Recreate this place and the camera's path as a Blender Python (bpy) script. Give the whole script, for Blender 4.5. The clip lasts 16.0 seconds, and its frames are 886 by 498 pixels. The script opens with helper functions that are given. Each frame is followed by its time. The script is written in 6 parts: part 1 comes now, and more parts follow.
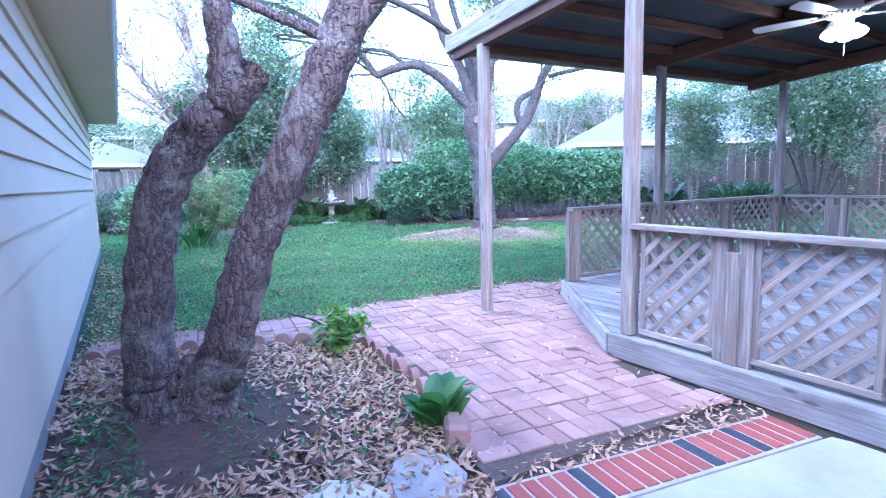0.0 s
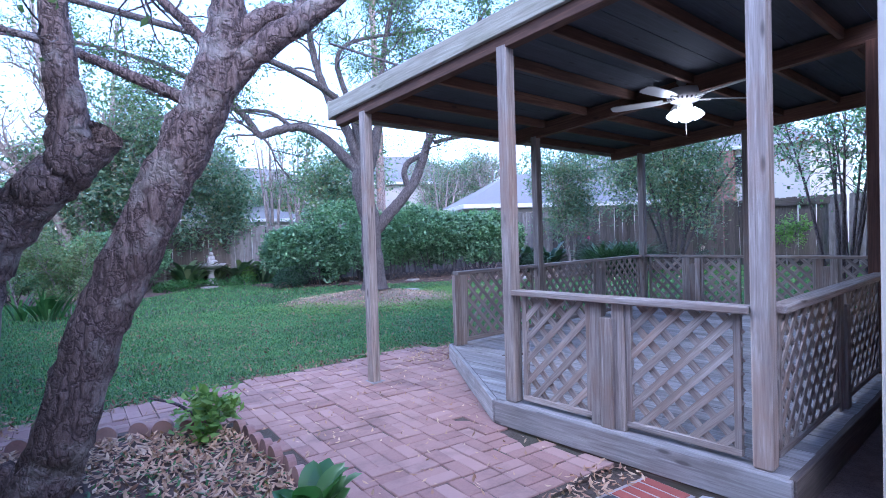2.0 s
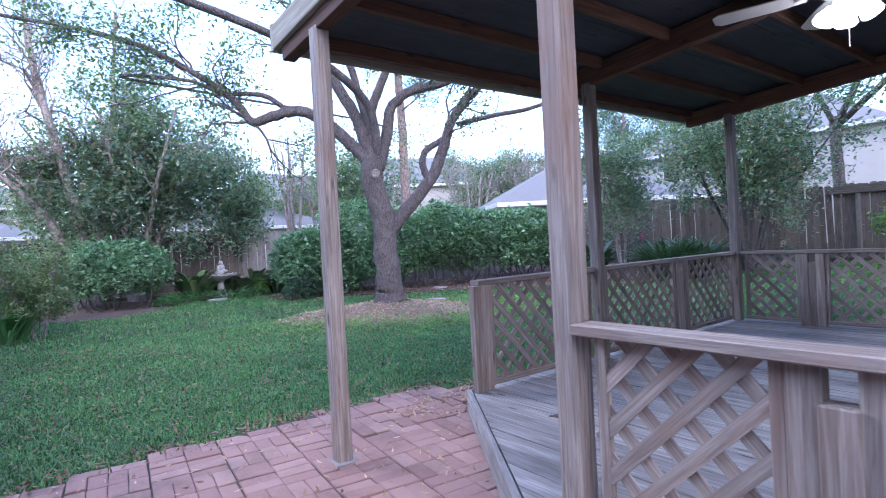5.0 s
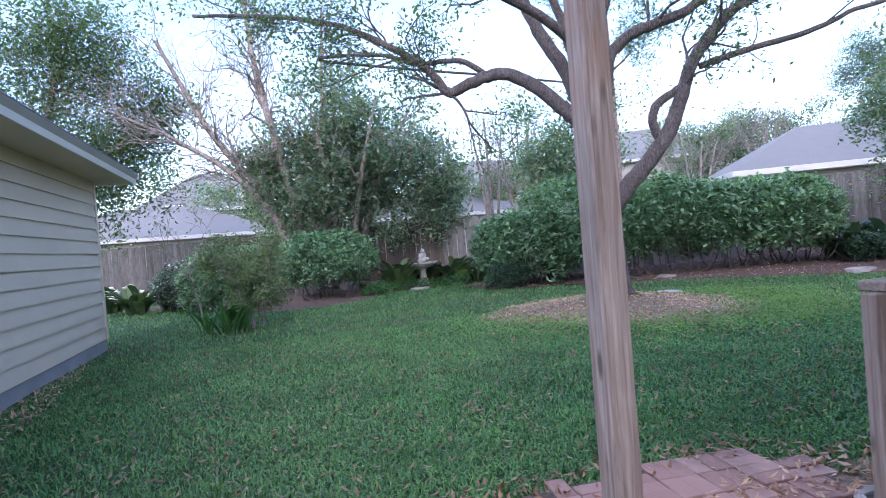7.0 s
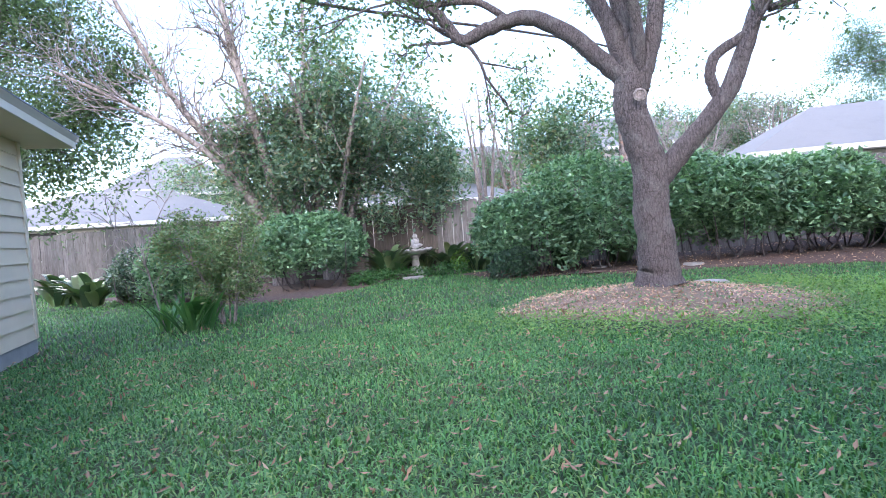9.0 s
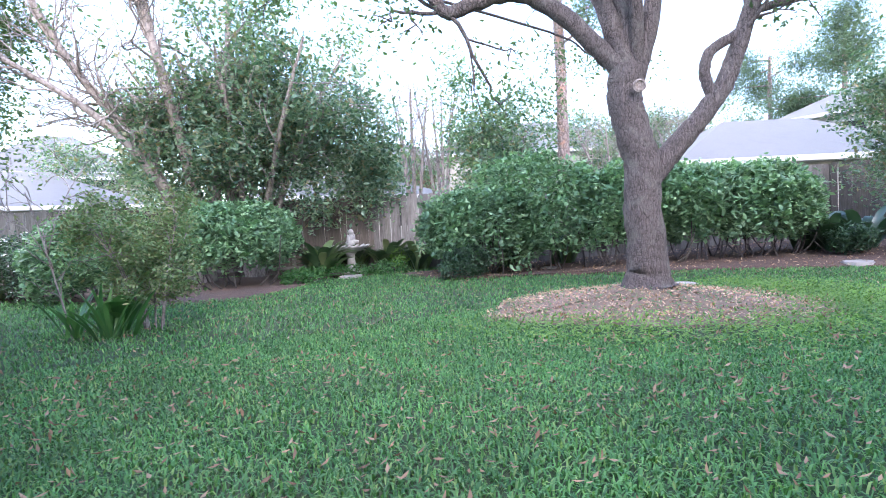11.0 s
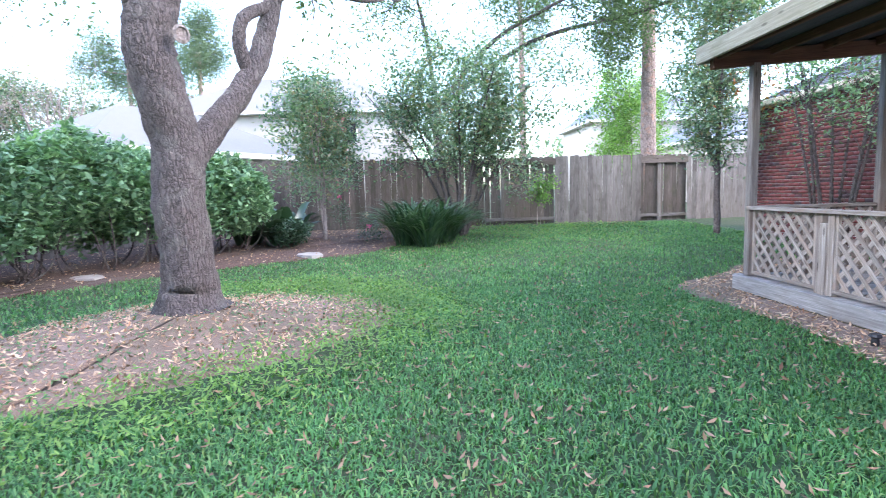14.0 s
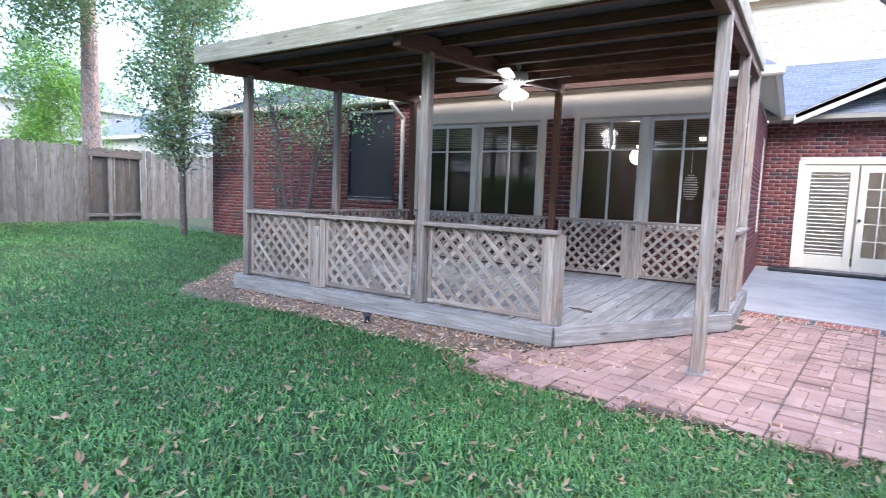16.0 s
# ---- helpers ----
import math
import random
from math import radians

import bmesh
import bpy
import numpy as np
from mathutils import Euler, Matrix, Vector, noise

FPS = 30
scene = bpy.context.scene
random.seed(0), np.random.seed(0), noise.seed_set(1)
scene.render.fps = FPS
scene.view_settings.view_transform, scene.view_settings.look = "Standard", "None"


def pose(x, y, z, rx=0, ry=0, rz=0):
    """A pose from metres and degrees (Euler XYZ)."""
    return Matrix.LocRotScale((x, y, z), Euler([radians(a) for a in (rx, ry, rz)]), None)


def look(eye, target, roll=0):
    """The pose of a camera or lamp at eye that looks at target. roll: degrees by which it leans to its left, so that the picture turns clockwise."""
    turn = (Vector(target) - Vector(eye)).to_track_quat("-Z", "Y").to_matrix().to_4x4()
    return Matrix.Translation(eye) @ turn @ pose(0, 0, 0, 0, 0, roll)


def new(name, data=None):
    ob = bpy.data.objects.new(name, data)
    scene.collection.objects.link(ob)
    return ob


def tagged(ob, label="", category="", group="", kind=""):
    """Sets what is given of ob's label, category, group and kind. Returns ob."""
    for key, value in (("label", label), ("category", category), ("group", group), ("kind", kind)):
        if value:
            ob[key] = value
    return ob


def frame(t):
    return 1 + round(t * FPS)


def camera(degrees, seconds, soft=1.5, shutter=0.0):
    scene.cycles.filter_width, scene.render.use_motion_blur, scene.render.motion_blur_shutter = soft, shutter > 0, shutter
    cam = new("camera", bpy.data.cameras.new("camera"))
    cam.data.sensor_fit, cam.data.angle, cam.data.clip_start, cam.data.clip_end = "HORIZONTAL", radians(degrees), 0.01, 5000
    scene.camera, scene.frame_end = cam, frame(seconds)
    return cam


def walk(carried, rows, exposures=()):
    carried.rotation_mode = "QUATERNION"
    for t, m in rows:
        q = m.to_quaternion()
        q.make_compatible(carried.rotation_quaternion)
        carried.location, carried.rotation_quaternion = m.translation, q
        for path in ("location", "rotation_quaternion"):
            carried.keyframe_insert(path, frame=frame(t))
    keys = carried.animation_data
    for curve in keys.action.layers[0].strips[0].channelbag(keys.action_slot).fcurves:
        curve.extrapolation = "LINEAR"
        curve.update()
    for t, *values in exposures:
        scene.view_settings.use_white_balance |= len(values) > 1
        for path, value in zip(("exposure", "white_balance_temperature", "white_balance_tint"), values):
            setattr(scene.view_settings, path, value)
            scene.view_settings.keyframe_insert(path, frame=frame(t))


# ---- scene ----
cam = camera(78.0, 16.0, soft=0.9, shutter=0.15)
PATH = [
    (0, (0.956, 0.956, 1.331), (1.956, 2.67, 1.081), -1.5),
    (0.5, (1.082, 0.945, 1.39), (2.275, 2.535, 1.171), -1.6),
    (1, (1.069, 0.982, 1.446), (2.329, 2.528, 1.303), -1.6),
    (1.5, (1.038, 1.002, 1.422), (2.333, 2.525, 1.359), -1.5),
    (2, (1.081, 0.999, 1.393), (2.408, 2.494, 1.345), -1.8),
    (2.5, (1.204, 0.984, 1.357), (2.559, 2.455, 1.312), -2.1),
    (3, (1.392, 1.153, 1.274), (2.763, 2.608, 1.235), -2.2),
    (3.2, (1.481, 1.268, 1.279), (2.883, 2.694, 1.242), -2.1),
    (5.3, (2.704, 2.57, 1.288), (3.814, 4.233, 1.274), -3.7),
    (5.5, (2.784, 2.699, 1.293), (3.769, 4.44, 1.29), -4.0),
    (6, (2.872, 3.078, 1.236), (3.659, 4.916, 1.241), -4.3),
    (6.5, (2.939, 3.478, 1.252), (3.65, 5.347, 1.231), -4.5),
    (7, (3.072, 3.94, 1.271), (3.672, 5.848, 1.242), -4.7),
    (7.5, (3.099, 4.401, 1.256), (3.661, 6.32, 1.215), -4.8),
    (8, (3.2, 4.797, 1.185), (3.801, 6.704, 1.132), -5.0),
    (10.3, (2.705, 6.288, 1.137), (3.541, 8.103, 1.05), -2.7),
    (10.5, (2.62, 6.381, 1.147), (3.505, 8.173, 1.062), -2.6),
    (11, (2.533, 6.655, 1.119), (3.528, 8.387, 1.028), -2.7),
    (11.5, (2.614, 7.146, 1.085), (3.741, 8.795, 0.989), -2.8),
    (12, (2.554, 7.561, 1.094), (3.742, 9.166, 0.986), -3.0),
    (12.5, (2.646, 7.963, 1.043), (3.941, 9.482, 0.928), -3.0),
    (13, (2.797, 8.344, 1.19), (4.545, 9.303, 1.033), -3.1),
    (13.5, (2.764, 8.813, 1.274), (4.724, 9.161, 1.085), -2.1),
    (14, (2.977, 9.099, 1.252), (4.965, 9.021, 1.044), -1.5),
    (14.5, (3.244, 9.366, 1.257), (5.166, 8.858, 1.043), -0.9),
    (15, (3.377, 9.603, 1.275), (5.082, 8.58, 1.053), 0.8),
    (15.5, (3.632, 9.624, 1.271), (4.99, 8.171, 1.06), 1.7),
    (16, (3.513, 9.681, 1.254), (4.578, 7.999, 1.059), 2.1),
]
walk(cam, [(t, look(eye, target, roll)) for t, eye, target, roll in PATH],
     [(0, 3.25, 4600, 20), (1.5, 2.4, 4800, 22), (3, 2.32, 5000, 24), (5.5, 2.2, 5450, 24), (7, 2.02, 5700, 22), (8, 2.5, 5800, 20), (10.5, 2.63, 5950, 18), (12.5, 3.05, 5950, 18), (14, 3.0, 6050, 16), (15, 2.75, 6100, 15), (16, 2.95, 6000, 15)])

# ---- world and light ----
world = bpy.data.worlds.new("overcast_sky")
scene.world = world
world.use_nodes = True
wn = world.node_tree
sky = wn.nodes.new("ShaderNodeTexSky")
sky.sky_type = "NISHITA"
sky.sun_disc = False
sky.sun_elevation = radians(35)
sky.sun_rotation = radians(200)
sky.air_density, sky.dust_density, sky.ozone_density = 1.0, 1.5, 1.0
wn.links.new(sky.outputs[0], wn.nodes["Background"].inputs[0])
wn.nodes["Background"].inputs[1].default_value = 0.15
sun = new("sun", bpy.data.lights.new("sun", "SUN"))
sun.data.energy, sun.data.angle, sun.data.color = 0.8, radians(25), (1.0, 0.96, 0.9)
sun.matrix_world = look((0, 0, 0), (0.34, -0.94, -0.55))


# ---- materials ----
def node_mat(name):
    m = bpy.data.materials.new(name)
    m.use_nodes = True
    nt = m.node_tree
    return m, nt, nt.nodes["Principled BSDF"]


def coords(nt, scale, source="Object", spread=True):
    """Texture coordinates in metres, scaled per axis; spread shifts them from object to object."""
    tc = nt.nodes.new("ShaderNodeTexCoord")
    mp = nt.nodes.new("ShaderNodeMapping")
    mp.inputs["Scale"].default_value = scale
    nt.links.new(tc.outputs[source], mp.inputs["Vector"])
    if spread:
        info = nt.nodes.new("ShaderNodeObjectInfo")
        mul = nt.nodes.new("ShaderNodeMath")
        mul.operation = "MULTIPLY"
        mul.inputs[1].default_value = 37.0
        nt.links.new(info.outputs["Random"], mul.inputs[0])
        nt.links.new(mul.outputs[0], mp.inputs["Location"])
    return mp.outputs[0]


def noise_tex(nt, vec, scale, detail=4.0, rough=0.6, distort=0.0):
    n = nt.nodes.new("ShaderNodeTexNoise")
    n.inputs["Scale"].default_value = scale
    n.inputs["Detail"].default_value = detail
    n.inputs["Roughness"].default_value = rough
    n.inputs["Distortion"].default_value = distort
    nt.links.new(vec, n.inputs["Vector"])
    return n.outputs["Fac"]


def ramp(nt, fac, stops):
    r = nt.nodes.new("ShaderNodeValToRGB")
    e = r.color_ramp.elements
    while len(e) < len(stops):
        e.new(0.5)
    for el, (p, c) in zip(e, stops):
        el.position, el.color = p, (*c, 1)
    nt.links.new(fac, r.inputs[0])
    return r.outputs[0]


def mixc(nt, fac, a, b, mode="MIX"):
    m = nt.nodes.new("ShaderNodeMix")
    m.data_type, m.blend_type = "RGBA", mode
    for sock, v in ((m.inputs[0], fac), (m.inputs[6], a), (m.inputs[7], b)):
        if hasattr(v, "is_output"):
            nt.links.new(v, sock)
        elif isinstance(v, tuple):
            sock.default_value = (*v, 1)
        else:
            sock.default_value = v
    return m.outputs[2]


def bumped(nt, bsdf, height, strength, dist):
    b = nt.nodes.new("ShaderNodeBump")
    b.inputs["Strength"].default_value = strength
    b.inputs["Distance"].default_value = dist
    nt.links.new(height, b.inputs["Height"])
    nt.links.new(b.outputs[0], bsdf.inputs["Normal"])


def wood(name, dark, light, stain, amount=0.5, rough=0.85, grain=1.0, per_object=0.35):
    """Sawn boards: grain runs along local x, stains in patches, each board its own tone."""
    m, nt, b = node_mat(name)
    fine = noise_tex(nt, coords(nt, (1.2 * grain, 30, 30)), 2.2, 6, 0.65, 0.6)
    rings = noise_tex(nt, coords(nt, (0.7, 9, 9)), 2.0, 3, 0.5, 1.5)
    patch = noise_tex(nt, coords(nt, (1, 2, 2)), 2.3, 4, 0.6)
    c1 = ramp(nt, fine, [(0.32, dark), (0.68, light)])
    c2 = mixc(nt, ramp(nt, rings, [(0.45, (0, 0, 0)), (0.56, (1, 1, 1))]), c1, mixc(nt, 0.45, c1, dark))
    kv = nt.nodes.new("ShaderNodeTexVoronoi")
    kv.inputs["Scale"].default_value = 1.0
    nt.links.new(coords(nt, (2.6, 9, 9)), kv.inputs["Vector"])
    c2 = mixc(nt, ramp(nt, kv.outputs["Distance"], [(0.07, (0.85,) * 3), (0.15, (0, 0, 0))]), c2, tuple(0.45 * x for x in dark))
    spots = ramp(nt, patch, [(0.48, (0, 0, 0)), (0.68, (amount,) * 3)])
    c3 = mixc(nt, spots, c2, stain)
    info = nt.nodes.new("ShaderNodeObjectInfo")
    tone = ramp(nt, info.outputs["Random"], [(0, (1 - per_object,) * 3), (1, (1 + per_object * 0.2,) * 3)])
    nt.links.new(mixc(nt, 1.0, c3, tone, "MULTIPLY"), b.inputs["Base Color"])
    b.inputs["Roughness"].default_value = rough
    bumped(nt, b, fine, 0.5, 0.004)
    return m


def plain(name, colour, rough=0.6, vary=0.15, scale=3.0, bump=0.0, metal=0.0, fine=60.0):
    m, nt, b = node_mat(name)
    v = coords(nt, (1, 1, 1))
    n = noise_tex(nt, v, scale, 5, 0.65)
    f = noise_tex(nt, v, fine, 3, 0.6)
    lo = tuple(c * (1 - vary) for c in colour)
    hi = tuple(min(1, c * (1 + vary)) for c in colour)
    c = ramp(nt, n, [(0.3, lo), (0.7, hi)])
    c = mixc(nt, 0.5 * vary, c, ramp(nt, f, [(0.3, lo), (0.7, hi)]))
    nt.links.new(c, b.inputs["Base Color"])
    b.inputs["Roughness"].default_value, b.inputs["Metallic"].default_value = rough, metal
    if bump:
        bumped(nt, b, f, bump, 0.006)
    return m


def pieces(name, colours, rough=0.85, source="Object Info", bump=0.4, stain=(0.05, 0.045, 0.04), amount=0.35, fine=70.0):
    """Bricks, pavers, shingles: every piece takes its own tone."""
    m, nt, b = node_mat(name)
    if source == "island":
        rnd = nt.nodes.new("ShaderNodeNewGeometry").outputs["Random Per Island"]
    else:
        rnd = nt.nodes.new("ShaderNodeObjectInfo").outputs["Random"]
    k = len(colours)
    c = ramp(nt, rnd, [(i / max(1, k - 1), col) for i, col in enumerate(colours)])
    tc = nt.nodes.new("ShaderNodeNewGeometry").outputs["Position"]
    f = noise_tex(nt, tc, fine, 4, 0.7)
    g = noise_tex(nt, tc, 2.2, 5, 0.7)
    c = mixc(nt, ramp(nt, f, [(0.4, (0, 0, 0)), (0.75, (0.35,) * 3)]), c, tuple(min(1, x * 1.5) for x in colours[0]))
    c = mixc(nt, ramp(nt, g, [(0.5, (0, 0, 0)), (0.72, (amount,) * 3)]), c, stain)
    nt.links.new(c, b.inputs["Base Color"])
    b.inputs["Roughness"].default_value = rough
    bumped(nt, b, f, bump, 0.004)
    return m


def leafy(name, colours, rough=0.5, trans=0.35):
    """Leaves: each one its own green, some light passes through."""
    m, nt, b = node_mat(name)
    rnd = nt.nodes.new("ShaderNodeNewGeometry").outputs["Random Per Island"]
    k = len(colours)
    c = ramp(nt, rnd, [(i / max(1, k - 1), col) for i, col in enumerate(colours)])
    g = noise_tex(nt, nt.nodes.new("ShaderNodeNewGeometry").outputs["Position"], 1.3, 3, 0.6)
    c = mixc(nt, 1.0, c, ramp(nt, g, [(0.3, (0.75,) * 3), (0.7, (1.2,) * 3)]), "MULTIPLY")
    nt.links.new(c, b.inputs["Base Color"])
    b.inputs["Roughness"].default_value = rough
    t = nt.nodes.new("ShaderNodeBsdfTranslucent")
    nt.links.new(mixc(nt, 1.0, c, (1.3, 1.5, 0.7), "MULTIPLY"), t.inputs["Color"])
    mx = nt.nodes.new("ShaderNodeMixShader")
    mx.inputs[0].default_value = trans
    nt.links.new(b.outputs[0], mx.inputs[1])
    nt.links.new(t.outputs[0], mx.inputs[2])
    nt.links.new(mx.outputs[0], nt.nodes["Material Output"].inputs["Surface"])
    return m


def bark(name, dark, light, patch, stretch=0.35, scale=14.0, depth=0.02, amount=0.5):
    m, nt, b = node_mat(name)
    pos = nt.nodes.new("ShaderNodeNewGeometry").outputs["Position"]
    mp = nt.nodes.new("ShaderNodeMapping")
    mp.inputs["Scale"].default_value = (1, 1, stretch)
    nt.links.new(pos, mp.inputs["Vector"])
    v = nt.nodes.new("ShaderNodeTexVoronoi")
    v.feature = "DISTANCE_TO_EDGE"
    v.inputs["Scale"].default_value = scale
    warp = noise_tex(nt, pos, 6, 4, 0.6)
    wv = nt.nodes.new("ShaderNodeVectorMath")
    wv.operation = "MULTIPLY_ADD"
    wv.inputs[1].default_value = (0.25, 0.25, 0.25)
    nt.links.new(warp, wv.inputs[0])
    nt.links.new(mp.outputs[0], wv.inputs[2])
    nt.links.new(wv.outputs[0], v.inputs["Vector"])
    fine = noise_tex(nt, mp.outputs[0], scale * 4, 5, 0.7)
    c = ramp(nt, fine, [(0.3, dark), (0.7, light)])
    c = mixc(nt, ramp(nt, v.outputs["Distance"], [(0.0, (0.75,) * 3), (0.12, (0, 0, 0))]), c, tuple(x * 0.45 for x in dark))
    big = noise_tex(nt, pos, 5.0, 4, 0.65)
    c = mixc(nt, ramp(nt, big, [(0.52, (0, 0, 0)), (0.66, (amount,) * 3)]), c, patch)
    nt.links.new(c, b.inputs["Base Color"])
    b.inputs["Roughness"].default_value = 0.9
    hm = nt.nodes.new("ShaderNodeMath")
    hm.operation = "MINIMUM"
    hm.inputs[1].default_value = 0.25
    nt.links.new(v.outputs["Distance"], hm.inputs[0])
    ad = nt.nodes.new("ShaderNodeMath")
    ad.operation = "MULTIPLY_ADD"
    ad.inputs[1].default_value = 0.2
    nt.links.new(fine, ad.inputs[0])
    nt.links.new(hm.outputs[0], ad.inputs[2])
    bumped(nt, b, ad.outputs[0], 1.0, depth * 4)
    return m


WOOD_POST = wood("weathered_post_timber", (0.2, 0.162, 0.14), (0.52, 0.465, 0.42), (0.34, 0.21, 0.145), 0.5)
WOOD_RAIL = wood("weathered_rail_timber", (0.21, 0.168, 0.142), (0.52, 0.465, 0.415), (0.34, 0.21, 0.145), 0.45)
WOOD_DECK = wood("weathered_deck_boards", (0.25, 0.235, 0.225), (0.52, 0.5, 0.485), (0.16, 0.13, 0.11), 0.4)
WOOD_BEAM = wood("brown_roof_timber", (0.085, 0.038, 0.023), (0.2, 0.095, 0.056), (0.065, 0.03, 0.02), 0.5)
WOOD_FASCIA = wood("mossy_fascia_timber", (0.27, 0.245, 0.18), (0.48, 0.45, 0.35), (0.19, 0.2, 0.11), 0.55)
WOOD_FENCE = wood("grey_fence_boards", (0.14, 0.12, 0.107), (0.32, 0.293, 0.268), (0.09, 0.08, 0.055), 0.6, per_object=0.4)
WOOD_FENCE_DARK = wood("brown_fence_boards", (0.085, 0.066, 0.055), (0.19, 0.155, 0.13), (0.07, 0.075, 0.035), 0.6, per_object=0.4)
ROOF_DECK = wood("grey_roof_panels", (0.042, 0.046, 0.054), (0.078, 0.086, 0.1), (0.036, 0.036, 0.044), 0.5, grain=0.4)
PAVER = pieces("red_paver", [(0.32, 0.19, 0.16), (0.37, 0.23, 0.195), (0.42, 0.275, 0.235), (0.345, 0.21, 0.18), (0.29, 0.165, 0.14)], amount=0.45)
CLINKER = pieces("red_clinker", [(0.3, 0.075, 0.055), (0.36, 0.1, 0.075), (0.27, 0.07, 0.055), (0.33, 0.09, 0.065)], amount=0.2)
BRICK = pieces("dark_red_brick", [(0.17, 0.035, 0.03), (0.22, 0.05, 0.04), (0.05, 0.03, 0.035), (0.25, 0.06, 0.045), (0.19, 0.04, 0.035)], amount=0.2)
MORTAR = plain("light_mortar", (0.42, 0.38, 0.36), 0.95, 0.2, 8, 0.4)
CONCRETE = plain("pale_concrete", (0.36, 0.35, 0.34), 0.9, 0.22, 1.6, 0.35)
SLAB = plain("grey_foundation_concrete", (0.3, 0.29, 0.28), 0.95, 0.2, 2.0, 0.4)
SIDING = plain("beige_siding_paint", (0.68, 0.55, 0.41), 0.6, 0.05, 1.2, 0.08)
TRIM = plain("cream_trim_paint", (0.62, 0.56, 0.46), 0.5, 0.05, 2.0)
TRIM_WHITE = plain("white_window_paint", (0.58, 0.56, 0.54), 0.45, 0.05, 2.0)
SOFFIT = plain("tan_soffit_paint", (0.4, 0.35, 0.28), 0.7, 0.06, 1.5)
SHINGLE = pieces("grey_blue_shingle", [(0.15, 0.165, 0.195), (0.18, 0.195, 0.23), (0.2, 0.215, 0.255), (0.16, 0.175, 0.21)], source="island", amount=0.15)
SHINGLE_FAR = pieces("faded_far_shingle", [(0.17, 0.165, 0.16), (0.22, 0.21, 0.205)], source="island", amount=0.1)
WALL_FAR = plain("pale_render", (0.42, 0.39, 0.35), 0.8, 0.08, 0.6)
BRICK_FAR = plain("far_red_brick", (0.2, 0.1, 0.08), 0.9, 0.15, 5)
WHITE = plain("white_enamel", (0.5, 0.48, 0.46), 0.35, 0.04, 3)
STONE = plain("pale_cast_stone", (0.36, 0.34, 0.32), 0.9, 0.22, 9, 0.5)
FLAG = plain("pale_flagstone", (0.36, 0.33, 0.31), 0.9, 0.25, 6, 0.6)
# brown painted darker so that the room behind the glass looks dim
GLOOM = plain("shade_painted_brown", (0.07, 0.05, 0.04), 0.8, 0.2, 2)
CREAM = plain("cream_flagstone", (0.6, 0.54, 0.45), 0.9, 0.2, 7, 0.6)
BLACK_BRICK = plain("black_clinker", (0.05, 0.055, 0.07), 0.7, 0.25, 20, 0.4)
DARK = plain("dark_interior", (0.03, 0.028, 0.027), 0.8, 0.2, 2)
SCREEN = plain("dark_sun_screen", (0.015, 0.015, 0.018), 0.75, 0.1, 40)
# black fittings; also colours the shade sheet below the deck boards
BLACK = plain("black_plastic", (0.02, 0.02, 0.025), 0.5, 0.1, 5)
BARK_MYRTLE = bark("rough_grey_brown_bark", (0.075, 0.048, 0.042), (0.3, 0.225, 0.205), (0.38, 0.35, 0.31), 0.24, 19, 0.011, 0.6)
BARK_OAK = bark("ridged_oak_bark", (0.06, 0.048, 0.045), (0.19, 0.155, 0.145), (0.2, 0.185, 0.165), 0.25, 22, 0.012, 0.4)
BARK_PALE = bark("smooth_pale_bark", (0.2, 0.16, 0.14), (0.36, 0.31, 0.28), (0.4, 0.35, 0.31), 0.2, 7, 0.002, 0.4)
BARK_PINE = bark("plated_pine_bark", (0.2, 0.145, 0.125), (0.4, 0.32, 0.285), (0.4, 0.22, 0.15), 0.5, 9, 0.02, 0.8)
LEAF_OAK = leafy("oak_leaves", [(0.06, 0.095, 0.055), (0.095, 0.14, 0.08), (0.13, 0.18, 0.1), (0.08, 0.12, 0.075)], 0.45, 0.5)
LEAF_HEDGE = leafy("hedge_leaves", [(0.065, 0.135, 0.075), (0.15, 0.26, 0.15), (0.3, 0.44, 0.26), (0.12, 0.22, 0.13), (0.2, 0.33, 0.19)], 0.5, 0.35)
LEAF_DARK = leafy("glossy_dark_leaves", [(0.03, 0.065, 0.04), (0.05, 0.1, 0.055), (0.085, 0.15, 0.075)], 0.28, 0.2)
LEAF_LIME = leafy("lime_leaves", [(0.14, 0.27, 0.06), (0.22, 0.36, 0.09), (0.1, 0.21, 0.06)], 0.5)
LEAF_HOSTA = leafy("broad_green_leaves", [(0.05, 0.14, 0.05), (0.08, 0.2, 0.07), (0.13, 0.25, 0.09)], 0.35)
LEAF_TREE = leafy("evergreen_leaves", [(0.06, 0.115, 0.085), (0.13, 0.205, 0.15), (0.24, 0.32, 0.23), (0.095, 0.16, 0.115), (0.18, 0.26, 0.18), (0.28, 0.21, 0.14)], 0.3, 0.45)
LEAF_LOOSE = leafy("thin_brownish_leaves", [(0.11, 0.18, 0.08), (0.18, 0.27, 0.12), (0.21, 0.21, 0.11), (0.13, 0.22, 0.1)], 0.5, 0.35)
LEAF_CAST = leafy("broad_mottled_leaves", [(0.03, 0.06, 0.035), (0.07, 0.13, 0.06), (0.2, 0.27, 0.12), (0.045, 0.085, 0.045), (0.25, 0.27, 0.13)], 0.4, 0.2)
LEAF_RED = leafy("rust_leaves", [(0.35, 0.08, 0.03), (0.28, 0.12, 0.04), (0.2, 0.15, 0.05)], 0.5)
LEAF_PINE = leafy("far_pine_needles", [(0.11, 0.16, 0.11), (0.15, 0.2, 0.14)], 0.6, 0.5)
